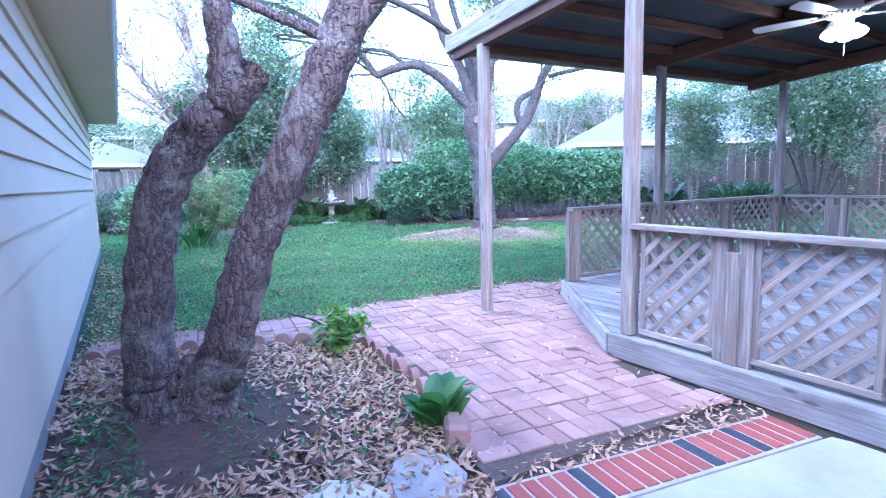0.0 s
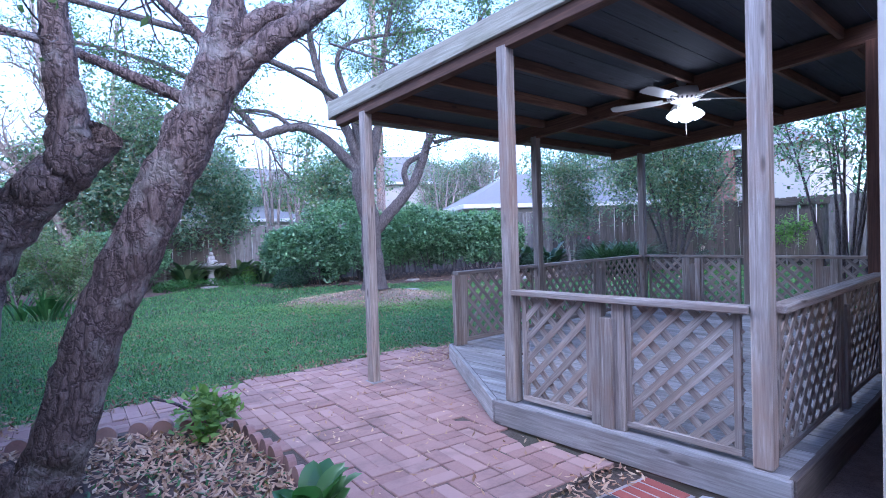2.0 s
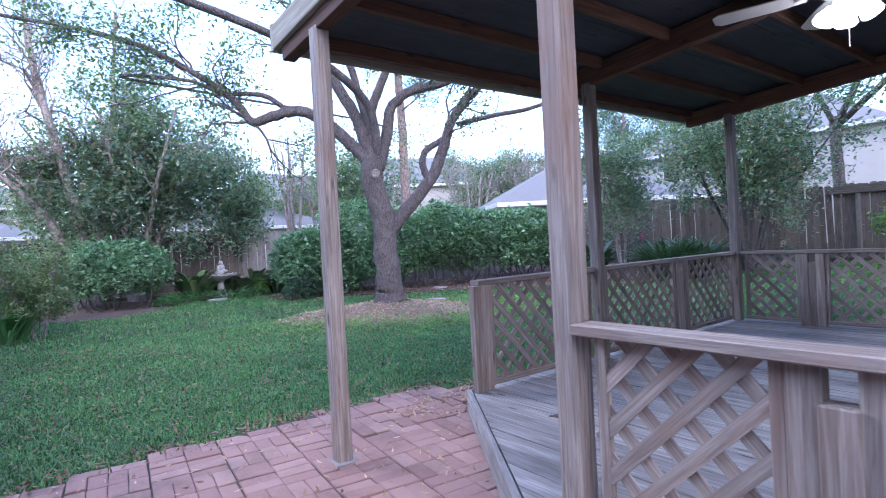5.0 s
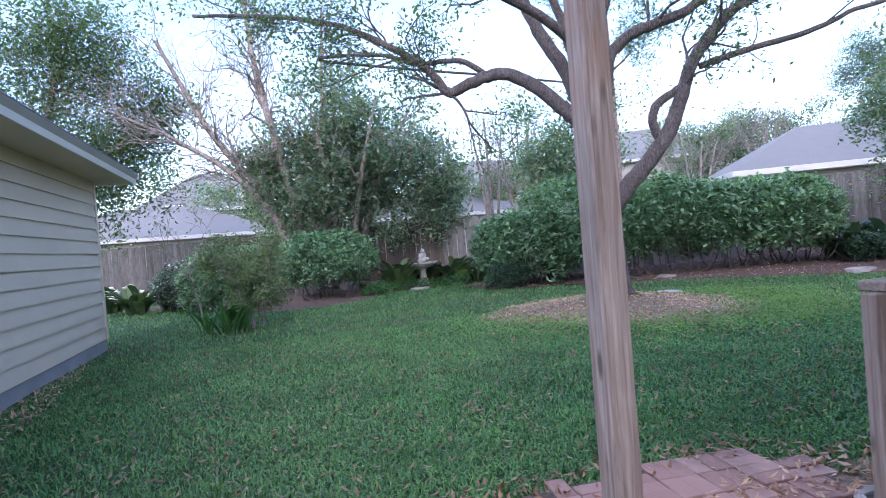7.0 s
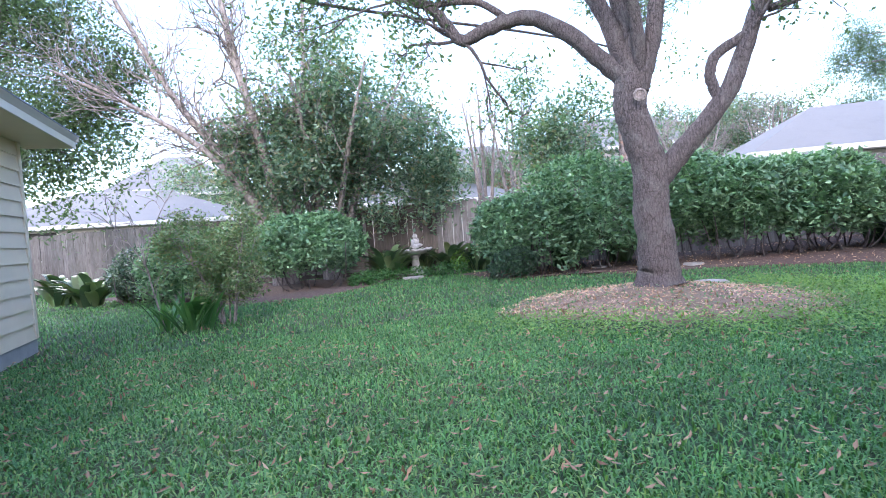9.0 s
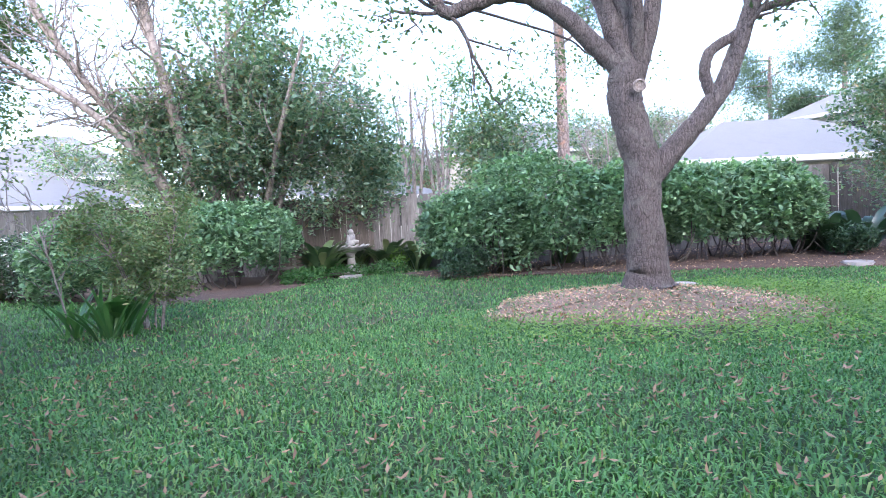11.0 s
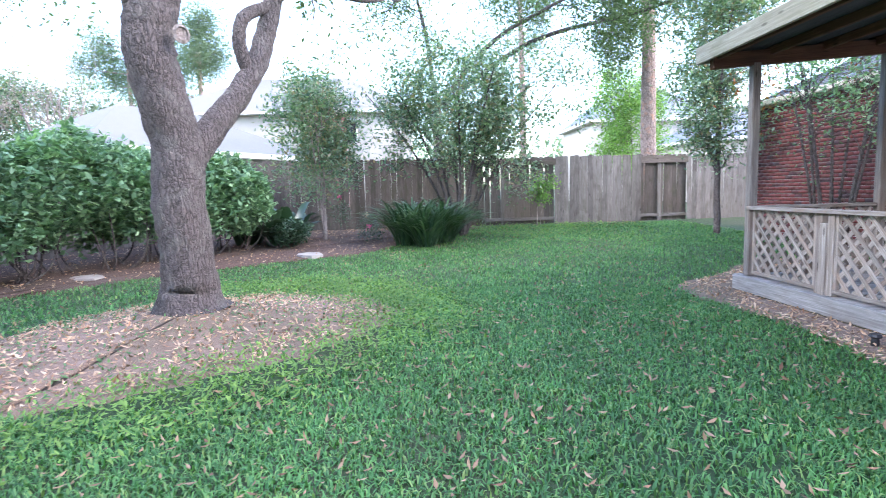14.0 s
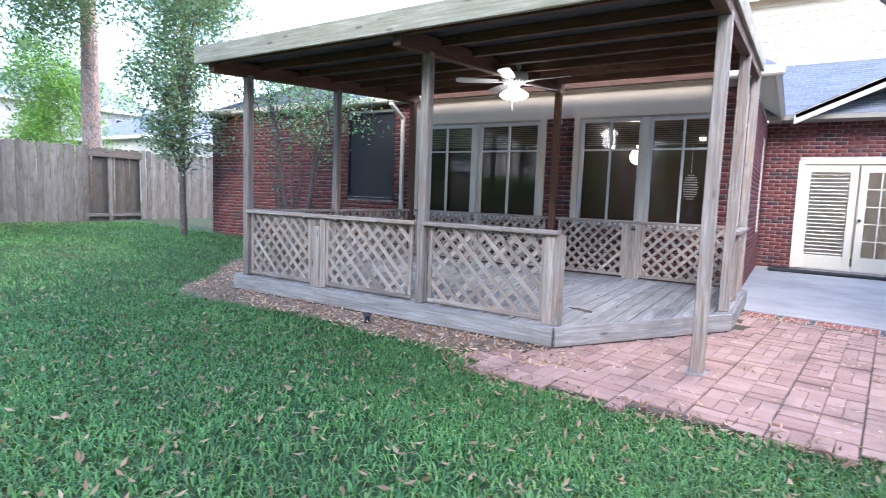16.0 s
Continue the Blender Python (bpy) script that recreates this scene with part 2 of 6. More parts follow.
LEAF_DRY = leafy("dry_fallen_leaves", [(0.45, 0.25, 0.15), (0.58, 0.39, 0.25), (0.27, 0.13, 0.08), (0.66, 0.49, 0.34), (0.48, 0.3, 0.19)], 0.75, 0.08)
LEAF_FADED = leafy("faded_lawn_litter", [(0.3, 0.17, 0.1), (0.38, 0.25, 0.16), (0.17, 0.09, 0.055), (0.42, 0.3, 0.2)], 0.8, 0.08)
GRASS = leafy("lawn_blades", [(0.036, 0.118, 0.042), (0.08, 0.22, 0.073), (0.145, 0.325, 0.1), (0.06, 0.178, 0.062), (0.25, 0.37, 0.12)], 0.55, 0.3)
FLOWER = leafy("pink_petals", [(0.6, 0.08, 0.3), (0.7, 0.2, 0.4)], 0.5)
ROSE = leafy("pale_petals", [(0.7, 0.45, 0.45), (0.75, 0.6, 0.6)], 0.5)


def soil_mat(name, a, b2, c3, scale=7.0, bump=0.8):
    m, nt, b = node_mat(name)
    pos = nt.nodes.new("ShaderNodeNewGeometry").outputs["Position"]
    n1, n2 = noise_tex(nt, pos, scale, 6, 0.7), noise_tex(nt, pos, 0.5, 4, 0.6)
    n3 = noise_tex(nt, pos, 55, 4, 0.7)
    c = mixc(nt, ramp(nt, n2, [(0.45, (0, 0, 0)), (0.65, (0.8,) * 3)]), ramp(nt, n1, [(0.3, a), (0.7, b2)]), c3)
    nt.links.new(mixc(nt, 1.0, c, ramp(nt, n3, [(0.2, (0.6,) * 3), (0.8, (1.3,) * 3)]), "MULTIPLY"), b.inputs["Base Color"])
    b.inputs["Roughness"].default_value = 0.95
    bumped(nt, b, n3, bump, 0.02)
    return m


LAWN = soil_mat("turf", (0.03, 0.06, 0.024), (0.05, 0.095, 0.035), (0.085, 0.09, 0.045))
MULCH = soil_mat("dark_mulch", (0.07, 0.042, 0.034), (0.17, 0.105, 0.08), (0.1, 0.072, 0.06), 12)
MULCH_TAN = soil_mat("leaf_mulch", (0.2, 0.13, 0.1), (0.33, 0.24, 0.19), (0.16, 0.12, 0.08), 12)
JOINT = soil_mat("sandy_joint", (0.1, 0.07, 0.058), (0.17, 0.125, 0.105), (0.06, 0.065, 0.035), 10)

GLASS, _nt, _b = node_mat("window_glass")
_b.inputs["Base Color"].default_value = (0.75, 0.78, 0.8, 1)
_b.inputs["Roughness"].default_value = 0.03
_b.inputs["Transmission Weight"].default_value = 1.0
_b.inputs["IOR"].default_value = 1.5


def glowing(name, colour, strength):
    m, nt, b = node_mat(name)
    b.inputs["Base Color"].default_value = (0.9, 0.9, 0.85, 1)
    b.inputs["Emission Color"].default_value = (*colour, 1)
    b.inputs["Emission Strength"].default_value = strength
    return m


BULB = glowing("lit_frosted_glass", (1.0, 0.97, 0.9), 2.5)
BULB_WARM = glowing("warm_lit_glass", (1.0, 0.8, 0.5), 1.2)


# ---- building helpers ----
WORLD = {}


def at(ob, parent, m):
    """Puts ob at the world pose m, under parent if there is one."""
    WORLD[ob] = m
    if parent is not None:
        ob.parent = parent
        m = WORLD[parent].inverted() @ m
    ob.matrix_basis = m
    return ob


def thing(name, x, y, z, label, category, group="", kind="", rz=0):
    """An Empty at a thing's base, which will parent its parts."""
    ob = new(name)
    ob.empty_display_size = 0.1
    at(ob, None, pose(x, y, z, 0, 0, rz))
    return tagged(ob, label, category, group, kind)


def link(name, mesh, material, parent=None, label="", m=None):
    if material is not None and not mesh.materials:
        mesh.materials.append(material)
    ob = at(new(name, mesh), parent, m if m is not None else Matrix())
    return tagged(ob, label) if label else ob


def mesh_of(bm, name="mesh", smooth=False):
    me = bpy.data.meshes.new(name)
    bm.to_mesh(me)
    bm.free()
    if smooth:
        me.shade_smooth()
    return me


def part(name, bm, material, parent=None, label="", m=None, smooth=False):
    return link(name, mesh_of(bm, name, smooth), material, parent, label, m)


def raw_mesh(name, verts, faces, smooth=False):
    """A mesh from arrays: verts n x 3, faces m x k."""
    verts, faces = np.asarray(verts, dtype=np.float32), np.asarray(faces, dtype=np.int32)
    me = bpy.data.meshes.new(name)
    me.vertices.add(len(verts))
    me.vertices.foreach_set("co", verts.ravel())
    k = faces.shape[1]
    me.loops.add(faces.size)
    me.loops.foreach_set("vertex_index", faces.ravel())
    me.polygons.add(len(faces))
    me.polygons.foreach_set("loop_start", np.arange(0, faces.size, k, dtype=np.int32))
    me.update(calc_edges=True)
    if smooth:
        me.shade_smooth()
    return me


def box(sx, sy, sz, bevel=0.0, centre=(0, 0, 0), bm=None):
    fresh = bm is None
    bm = bmesh.new() if fresh else bm
    made = bmesh.ops.create_cube(bm, size=1, matrix=Matrix.Translation(centre) @ Matrix.Diagonal((sx, sy, sz, 1)))
    if bevel:
        edges = {e for v in made["verts"] for e in v.link_edges}
        bmesh.ops.bevel(bm, geom=list(edges), offset=bevel, segments=1, affect="EDGES", profile=0.5)
    return bm


BEAMS = {}


def beam(name, p0, p1, w, h, material, parent=None, label="", bevel=0.005, up=(0, 0, 1)):
    """A timber from p0 to p1: length along local x, w across, h along up. Alike timbers share a mesh."""
    p0, p1 = Vector(p0), Vector(p1)
    length = (p1 - p0).length
    key = (round(length, 3), round(w, 4), round(h, 4), material.name, bevel)
    if key not in BEAMS:
        BEAMS[key] = mesh_of(box(length, w, h, bevel), name)
        BEAMS[key].materials.append(material)
    xa = (p1 - p0).normalized()
    za = Vector(up) - xa * Vector(up).dot(xa)
    if za.length < 1e-4:
        za = Vector((0, 1, 0)) - xa * xa.y
    za.normalize()
    ya = za.cross(xa)
    m = Matrix((xa, ya, za)).transposed().to_4x4()
    m.translation = (p0 + p1) / 2
    return link(name, BEAMS[key], material, parent, label, m)


def prism(points, z0, z1):
    """An upright solid on a polygon."""
    bm = bmesh.new()
    f = bm.faces.new([bm.verts.new((x, y, z0)) for x, y in points])
    ext = bmesh.ops.extrude_face_region(bm, geom=[f])
    bmesh.ops.translate(bm, vec=(0, 0, z1 - z0), verts=[v for v in ext["geom"] if isinstance(v, bmesh.types.BMVert)])
    bmesh.ops.recalc_face_normals(bm, faces=bm.faces)
    return bm


def lathe(profile, seg=24, bm=None, centre=(0, 0, 0)):
    """A turned solid from (radius, height) pairs."""
    bm = bm or bmesh.new()
    rings = []
    for r, z in profile:
        rings.append([bm.verts.new((centre[0] + r * math.cos(2 * math.pi * i / seg), centre[1] + r * math.sin(2 * math.pi * i / seg), centre[2] + z)) for i in range(seg)])
    for a, b in zip(rings, rings[1:]):
        for i in range(seg):
            bm.faces.new((a[i], a[(i + 1) % seg], b[(i + 1) % seg], b[i]))
    bm.faces.new(rings[0][::-1])
    bm.faces.new(rings[-1])
    return bm


def smoothstep(a, b, v):
    t = np.clip((np.asarray(v, dtype=float) - a) / (b - a), 0, 1)
    return t * t * (3 - 2 * t)


def ground_z(x, y):
    """Height of the garden: nearly level, a swell round the oak and a slight rise eastwards."""
    x, y = np.asarray(x, dtype=float), np.asarray(y, dtype=float)
    z = 0.26 * smoothstep(9.5, 18, x) * smoothstep(24, 14, y)
    z = z + 0.22 * np.exp(-(((x - 8.05) ** 2 + (y - 11.25) ** 2) / 1.3))
    out = smoothstep(3.2, 1.0, x) * smoothstep(3, 6, y)
    return z + 0.02 * out


def gz(x, y):
    return float(ground_z(x, y))


# ---- plants ----
def tube_arrays(path, radii, seg=10, rough=0.0, rng=None):
    """A limb along a path of points with a radius at each."""
    pts = np.array(path, dtype=float)
    n = len(pts)
    tang = np.gradient(pts, axis=0)
    tang /= np.linalg.norm(tang, axis=1)[:, None] + 1e-9
    ref = np.array((0.3, 0.2, 1.0)) if abs(tang[0][2]) < 0.9 else np.array((1.0, 0.2, 0.1))
    ang = np.linspace(0, 2 * math.pi, seg, endpoint=False)
    verts = []
    side = np.cross(tang[0], ref)
    side /= np.linalg.norm(side)
    for i in range(n):
        side = side - tang[i] * side.dot(tang[i])
        side /= np.linalg.norm(side) + 1e-9
        other = np.cross(tang[i], side)
        r = radii[i] * (1 + (rng.normal(0, rough, seg) if rough else 0))
        verts.append(pts[i] + (np.cos(ang) * r)[:, None] * side + (np.sin(ang) * r)[:, None] * other)
    verts = np.concatenate(verts)
    a = np.arange(seg)
    faces = []
    for i in range(n - 1):
        b0, b1 = i * seg, (i + 1) * seg
        faces.append(np.stack([b0 + a, b0 + (a + 1) % seg, b1 + (a + 1) % seg, b1 + a], 1))
    return verts, np.concatenate(faces)


def spline(points, steps):
    """A smooth run through control points (Catmull-Rom)."""
    p = np.array(points, dtype=float)
    p = np.vstack([2 * p[0] - p[1], p, 2 * p[-1] - p[-2]])
    out = []
    for i in range(1, len(p) - 2):
        for t in np.linspace(0, 1, steps, endpoint=False):
            a, b, c, d = p[i - 1], p[i], p[i + 1], p[i + 2]
            out.append(0.5 * (2 * b + (c - a) * t + (2 * a - 5 * b + 4 * c - d) * t * t + (3 * b - a - 3 * c + d) * t ** 3))
    out.append(p[-2])
    return np.array(out)


def join_arrays(chunks):
    verts, faces, base = [], [], 0
    for v, f in chunks:
        verts.append(v)
        faces.append(f + base)
        base += len(v)
    return np.concatenate(verts), np.concatenate(faces)


def grow(rng, start, direction, length, radius, depth, spread=0.7, droop=0.0, chunks=None, tips=None, wobble=0.18, kids=(2, 3), ratio=0.72, seg=6):
    """Branches that fork and thin out; tips gather where leaves can sit."""
    n = 5
    pts, d = [np.array(start, float)], np.array(direction, float)
    d /= np.linalg.norm(d)
    for i in range(n):
        d = d + rng.normal(0, wobble, 3) + np.array((0, 0, -droop))
        d /= np.linalg.norm(d)
        pts.append(pts[-1] + d * length / n)
    radii = np.linspace(radius, radius * 0.6, n + 1)
    chunks.append(tube_arrays(pts, radii, seg))
    if depth <= 1:
        tips.extend(pts[2:])
    if depth == 0:
        return
    for k in range(rng.integers(kids[0], kids[1] + 1)):
        turn = rng.normal(0, 1, 3)
        turn -= d * turn.dot(d)
        turn /= np.linalg.norm(turn) + 1e-9
        nd = d + turn * spread * rng.uniform(0.6, 1.2)
        where = pts[-1] if k == 0 else pts[rng.integers(2, n + 1)]
        grow(rng, where, nd, length * ratio * rng.uniform(0.8, 1.15), radius * 0.58, depth - 1, spread, droop, chunks, tips, wobble, kids, ratio, max(4, seg - 1))


def leaves(rng, centres, per, size, scatter, flat=0.35, aspect=0.5):
    """Folded pointed leaves, per of them round each centre."""
    c = np.repeat(np.asarray(centres, float), per, axis=0)
    n = len(c)
    c = c + rng.normal(0, scatter, (n, 3))
    a = rng.normal(0, 1, (n, 3))
    a[:, 2] *= flat + 0.25
    a /= np.linalg.norm(a, axis=1)[:, None]
    up = rng.normal(0, flat, (n, 3)) + np.array((0, 0, 1.0))
    b = np.cross(a, up)
    b /= np.linalg.norm(b, axis=1)[:, None] + 1e-9
    nn = np.cross(a, b)
    s = size * rng.uniform(0.65, 1.25, n)[:, None]
    base, tip = c - a * s * 0.5, c + a * s * 0.5
    left = c + b * s * aspect * 0.5 + nn * s * 0.1
    right = c - b * s * aspect * 0.5 + nn * s * 0.1
    verts = np.stack([base, right, tip, left], 1).reshape(-1, 3)
    i = np.arange(n)[:, None] * 4
    faces = np.concatenate([i + np.array([[0, 1, 2]]), i + np.array([[0, 2, 3]])])
    return verts, faces


def blob_points(rng, n, centre, radii, shell=0.75, bumps=5, amount=0.2):
    """Points near the uneven skin of a rounded bush."""
    d = rng.normal(0, 1, (n, 3))
    d /= np.linalg.norm(d, axis=1)[:, None]
    d[:, 2] = np.where(d[:, 2] < -0.8, -d[:, 2], d[:, 2])
    w = np.ones(n)
    for _ in range(bumps):
        k = rng.normal(0, 1, 3)
        k /= np.linalg.norm(k)
        w += amount * rng.uniform(-1, 1) * np.maximum(0, d @ k) ** 3
    r = w * (1 - (1 - shell) * rng.random(n) ** 1.6)
    return np.asarray(centre) + d * r[:, None] * np.asarray(radii)


# ---- ground ----
def ground_sheet():
    near_x, near_y = np.linspace(-8, 22, 121), np.linspace(-6, 30, 145)
    far = np.array((40, 70, 120, 250, 600.0))
    xs = np.concatenate([-far[::-1], near_x, far])
    ys = np.concatenate([-far[::-1], near_y, far])
    gx, gy = np.meshgrid(xs, ys)
    gzz = ground_z(gx, gy) + 0.012 * np.sin(gx * 2.1) * np.cos(gy * 1.7) - 0.02
    v = np.stack([gx, gy, gzz], -1).reshape(-1, 3)
    w, h = len(xs), len(ys)
    i = (np.arange(h - 1)[:, None] * w + np.arange(w - 1)).ravel()
    me = raw_mesh("ground", v, np.stack([i, i + 1, i + w + 1, i + w], 1), True)
    return tagged(link("ground", me, LAWN), "green lawn turf that fills the fenced garden", "lawn", kind="structure")


ground_sheet()


def bed(name, outline, material, label, category, lift=0.0, wave=0.05, seed=1):
    """A bed of mulch or soil: a low cushion with an uneven rim over the ground."""
    rng = np.random.default_rng(seed)
    p = spline([(*q, 0) for q in outline] + [(*outline[0], 0)], 8)[:-1, :2]
    p += rng.normal(0, wave, p.shape)
    mid = p.mean(0)
    rings, faces, n = [], [], len(p)
    for s, dz in ((1.0, -0.03), (0.985, 0.004), (0.9, 0.016), (0.7, 0.022), (0.45, 0.026), (0.2, 0.028)):
        q = mid + (p - mid) * s
        rings.append(np.column_stack([q, ground_z(q[:, 0], q[:, 1]) + dz + lift]))
    v = np.concatenate(rings + [np.array([[*mid, gz(*mid) + 0.028 + lift]])])
    a = np.arange(n)
    for k in range(5):
        faces.append(np.stack([k * n + a, k * n + (a + 1) % n, (k + 1) * n + (a + 1) % n, (k + 1) * n + a], 1))
    last = len(v) - 1
    faces.append(np.stack([5 * n + a, 5 * n + (a + 1) % n, np.full(n, last), np.full(n, last)], 1)[:, :4])
    bm = bmesh.new()
    vs = [bm.verts.new(q) for q in v]
    for f in np.concatenate(faces):
        ids = list(dict.fromkeys(int(i) for i in f))
        bm.faces.new([vs[i] for i in ids])
    return tagged(part(name, bm, material, None, "", None, True), label, category, kind="structure")


TREE_BED = [(0.5, 1.2), (1.3, 2.0), (2.22, 2.7), (2.32, 3.25), (2.5, 4.1), (2.54, 5.0), (1.9, 5.4), (1.3, 5.58), (0.55, 5.75), (0.5, 3.4)]
OAK_BED = [(6.0, 11.9), (6.45, 10.85), (7.35, 9.85), (8.55, 9.35), (9.55, 9.8), (9.9, 10.9), (9.4, 12.1), (8.35, 12.85), (7.0, 12.75)]
HEDGE_BED = [(8.0, 18.6), (8.2, 16.3), (9.6, 15.3), (11.4, 13.6), (12.6, 11.9), (13.4, 10.3), (15.2, 9.1), (16.6, 8.2), (18.3, 7.6), (18.2, 15.2), (14, 17.2)]
WEST_BED = [(-1.0, 22.2), (1.2, 19.3), (2.3, 17.2), (4.2, 16.6), (5.4, 17.5), (6.4, 18.9), (7.8, 18.7), (8.1, 19.9), (3.0, 22.2)]
bed("bed_tree", TREE_BED, MULCH, "dark soil bed strewn with dry leaves round a tree", "mulch bed")
bed("bed_oak", OAK_BED, MULCH_TAN, "tan wood mulch circle under the oak", "mulch bed", seed=2)
bed("bed_hedge", HEDGE_BED, MULCH, "brown mulch bed under the clipped hedge", "mulch bed", seed=3)
bed("bed_west", WEST_BED, MULCH, "brown mulch bed along the wooden fence", "mulch bed", seed=4)
bed("bed_deck", [(4.9, 5.5), (9.0, 5.5), (9.5, 5.2), (9.5, 3.0), (10.6, 2.4), (11.6, 3.5), (10.4, 5.0), (9.4, 6.0), (7.4, 5.85), (5.4, 5.95)], MULCH_TAN, "strip of dry leaves and gravel beside the deck", "mulch bed", seed=5, wave=0.03)

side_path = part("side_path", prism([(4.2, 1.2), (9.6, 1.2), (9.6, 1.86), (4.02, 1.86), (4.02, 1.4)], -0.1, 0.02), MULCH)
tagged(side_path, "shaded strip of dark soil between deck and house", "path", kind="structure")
patio = part("patio", prism([(-4, -5.2), (4.2, -5.2), (4.2, 1.27), (3.9, 2.22), (2.12, 2.46), (1.55, 2.1), (0.9, 0.6), (0.5, -0.4), (-4, -0.4)], -0.1, 0.015), CONCRETE)
tagged(patio, "pale worn concrete patio slab", "patio", kind="structure")

# ---- deck ----
PX, PE, PD, PN, PM, PS, PG = 4.015, 6.51, 9.1, 5.32, 3.585, 1.96, 3.8
DECK_Z, RAIL_Z, POST = 0.2, 1.0, 0.092
deck = thing("wooden_deck", 6.6, 3.6, 0, "grey weathered wooden deck with a cut corner, low over pavers", "deck", kind="structure")
DX0, DX1, DY0, DY1 = 3.95, 9.2, 1.84, 5.42
CUT_A, CUT_B = (3.95, 3.69), (5.1, 5.42)


def deck_south(x):
    return DY0


def deck_north(x):
    if x >= CUT_B[0]:
        return DY1
    return CUT_A[1] + (x - CUT_A[0]) / (CUT_B[0] - CUT_A[0]) * (CUT_B[1] - CUT_A[1])


def deck_board(x0, x1):
    """A board along y, whose north end follows the cut corner."""
    bm = prism([(x0, deck_south(x0)), (x1, deck_south(x1)), (x1, deck_north(x1) - 0.012), (x0, deck_north(x0) - 0.012)], DECK_Z - 0.035, DECK_Z)
    bmesh.ops.rotate(bm, verts=bm.verts, cent=(0, 0, 0), matrix=Matrix.Rotation(-math.pi / 2, 3, "Z"))
    return bm


SKIRT = 0.165
for name, a, b in (("skirt_board", (DX0, DY0 - 0.02), CUT_A), ("skirt_board", CUT_A, CUT_B), ("skirt_board", CUT_B, (DX1, DY1)), ("skirt_board", (DX1, DY1), (DX1, DY0))):
    ua = Vector((b[0] - a[0], b[1] - a[1], 0)).normalized()
    off = Vector((-ua.y, ua.x, 0)) * 0.02
    beam(name, Vector((*a, DECK_Z - SKIRT / 2 + 0.004)) + off, Vector((*b, DECK_Z - SKIRT / 2 + 0.004)) + off, 0.038, SKIRT, WOOD_DECK, deck)
    beam("bearer", Vector((*a, 0.02)) - off, Vector((*b, 0.02)) - off, 0.09, 0.09, WOOD_FENCE_DARK, deck)
beam("skirt_board", (DX1, DY0 - 0.01, 0.1), (DX0, DY0 - 0.01, 0.1), 0.038, 0.2, WOOD_FENCE_DARK, deck)

# black sheet added to paint the shade seen through the board gaps
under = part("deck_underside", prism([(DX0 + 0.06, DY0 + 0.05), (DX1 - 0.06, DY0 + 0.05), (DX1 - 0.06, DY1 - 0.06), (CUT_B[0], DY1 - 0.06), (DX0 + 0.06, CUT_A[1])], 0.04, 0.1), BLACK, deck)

# ---- pergola roof over the deck ----
pergola = thing("deck_pavilion", 6.6, 3.6, 0, "timber post-and-beam pavilion with a flat panelled roof over the deck", "pavilion", kind="structure")
ROOF_N, ROOF_S, ROOF_W, ROOF_E = 5.88, 1.84, 3.98, 9.22


def roof_z(y):
    """Underside of the roof panels, falling slightly to the north."""
    return 2.69 + (ROOF_N - y) * 0.07


POSTS = [(4.01, 5.345), (PX, PM), (PX, PS), (PE, PN), (PD, PN), (PD, PG), (PD, PS), (PE, PS)]
for x, y in POSTS:
    base = 0.0 if (x, y) == POSTS[0] else DECK_Z
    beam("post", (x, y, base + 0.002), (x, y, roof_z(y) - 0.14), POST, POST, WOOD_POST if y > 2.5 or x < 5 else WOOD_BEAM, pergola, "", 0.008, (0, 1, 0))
part("post_foot", box(0.15, 0.15, 0.02, 0.004), SLAB, pergola, "", pose(4.01, 5.345, 0.022))
for x in (PX, PE, PD):
    beam("beam", (x, ROOF_N - 0.06, roof_z(ROOF_N) - 0.085), (x, ROOF_S, roof_z(ROOF_S) - 0.085), 0.085, 0.16, WOOD_BEAM, pergola)
for i in range(8):
    y = ROOF_N - 0.12 - i * 0.6
    beam("purlin", (ROOF_W + 0.05, y, roof_z(y) - 0.03), (ROOF_E - 0.03, y, roof_z(y) - 0.03), 0.045, 0.09, WOOD_BEAM, pergola)
for i in range(8):
    y0, y1 = ROOF_N - i * 0.56 - 0.003, ROOF_N - (i + 1) * 0.56 + 0.003
    y1 = max(y1, ROOF_S)
    beam("roof_panel", (ROOF_W, (y0 + y1) / 2, roof_z((y0 + y1) / 2) + 0.03), (ROOF_E, (y0 + y1) / 2, roof_z((y0 + y1) / 2) + 0.03), y0 - y1, 0.024, ROOF_DECK, pergola, "", 0.0, (0, 0.07, 1))
FZ = 0.14
beam("fascia", (ROOF_W - 0.02, ROOF_N + 0.02, roof_z(ROOF_N) + 0.005), (ROOF_W - 0.02, ROOF_S, roof_z(ROOF_S) + 0.005), 0.038, FZ + 0.02, WOOD_FASCIA, pergola)
beam("fascia", (ROOF_E + 0.02, ROOF_N + 0.02, roof_z(ROOF_N) + 0.005), (ROOF_E + 0.02, ROOF_S, roof_z(ROOF_S) + 0.005), 0.038, FZ + 0.02, WOOD_FASCIA, pergola)
beam("fascia", (ROOF_W - 0.04, ROOF_N + 0.022, roof_z(ROOF_N) + 0.008), (ROOF_E + 0.04, ROOF_N + 0.022, roof_z(ROOF_N) + 0.008), 0.04, FZ + 0.045, WOOD_FASCIA, pergola)


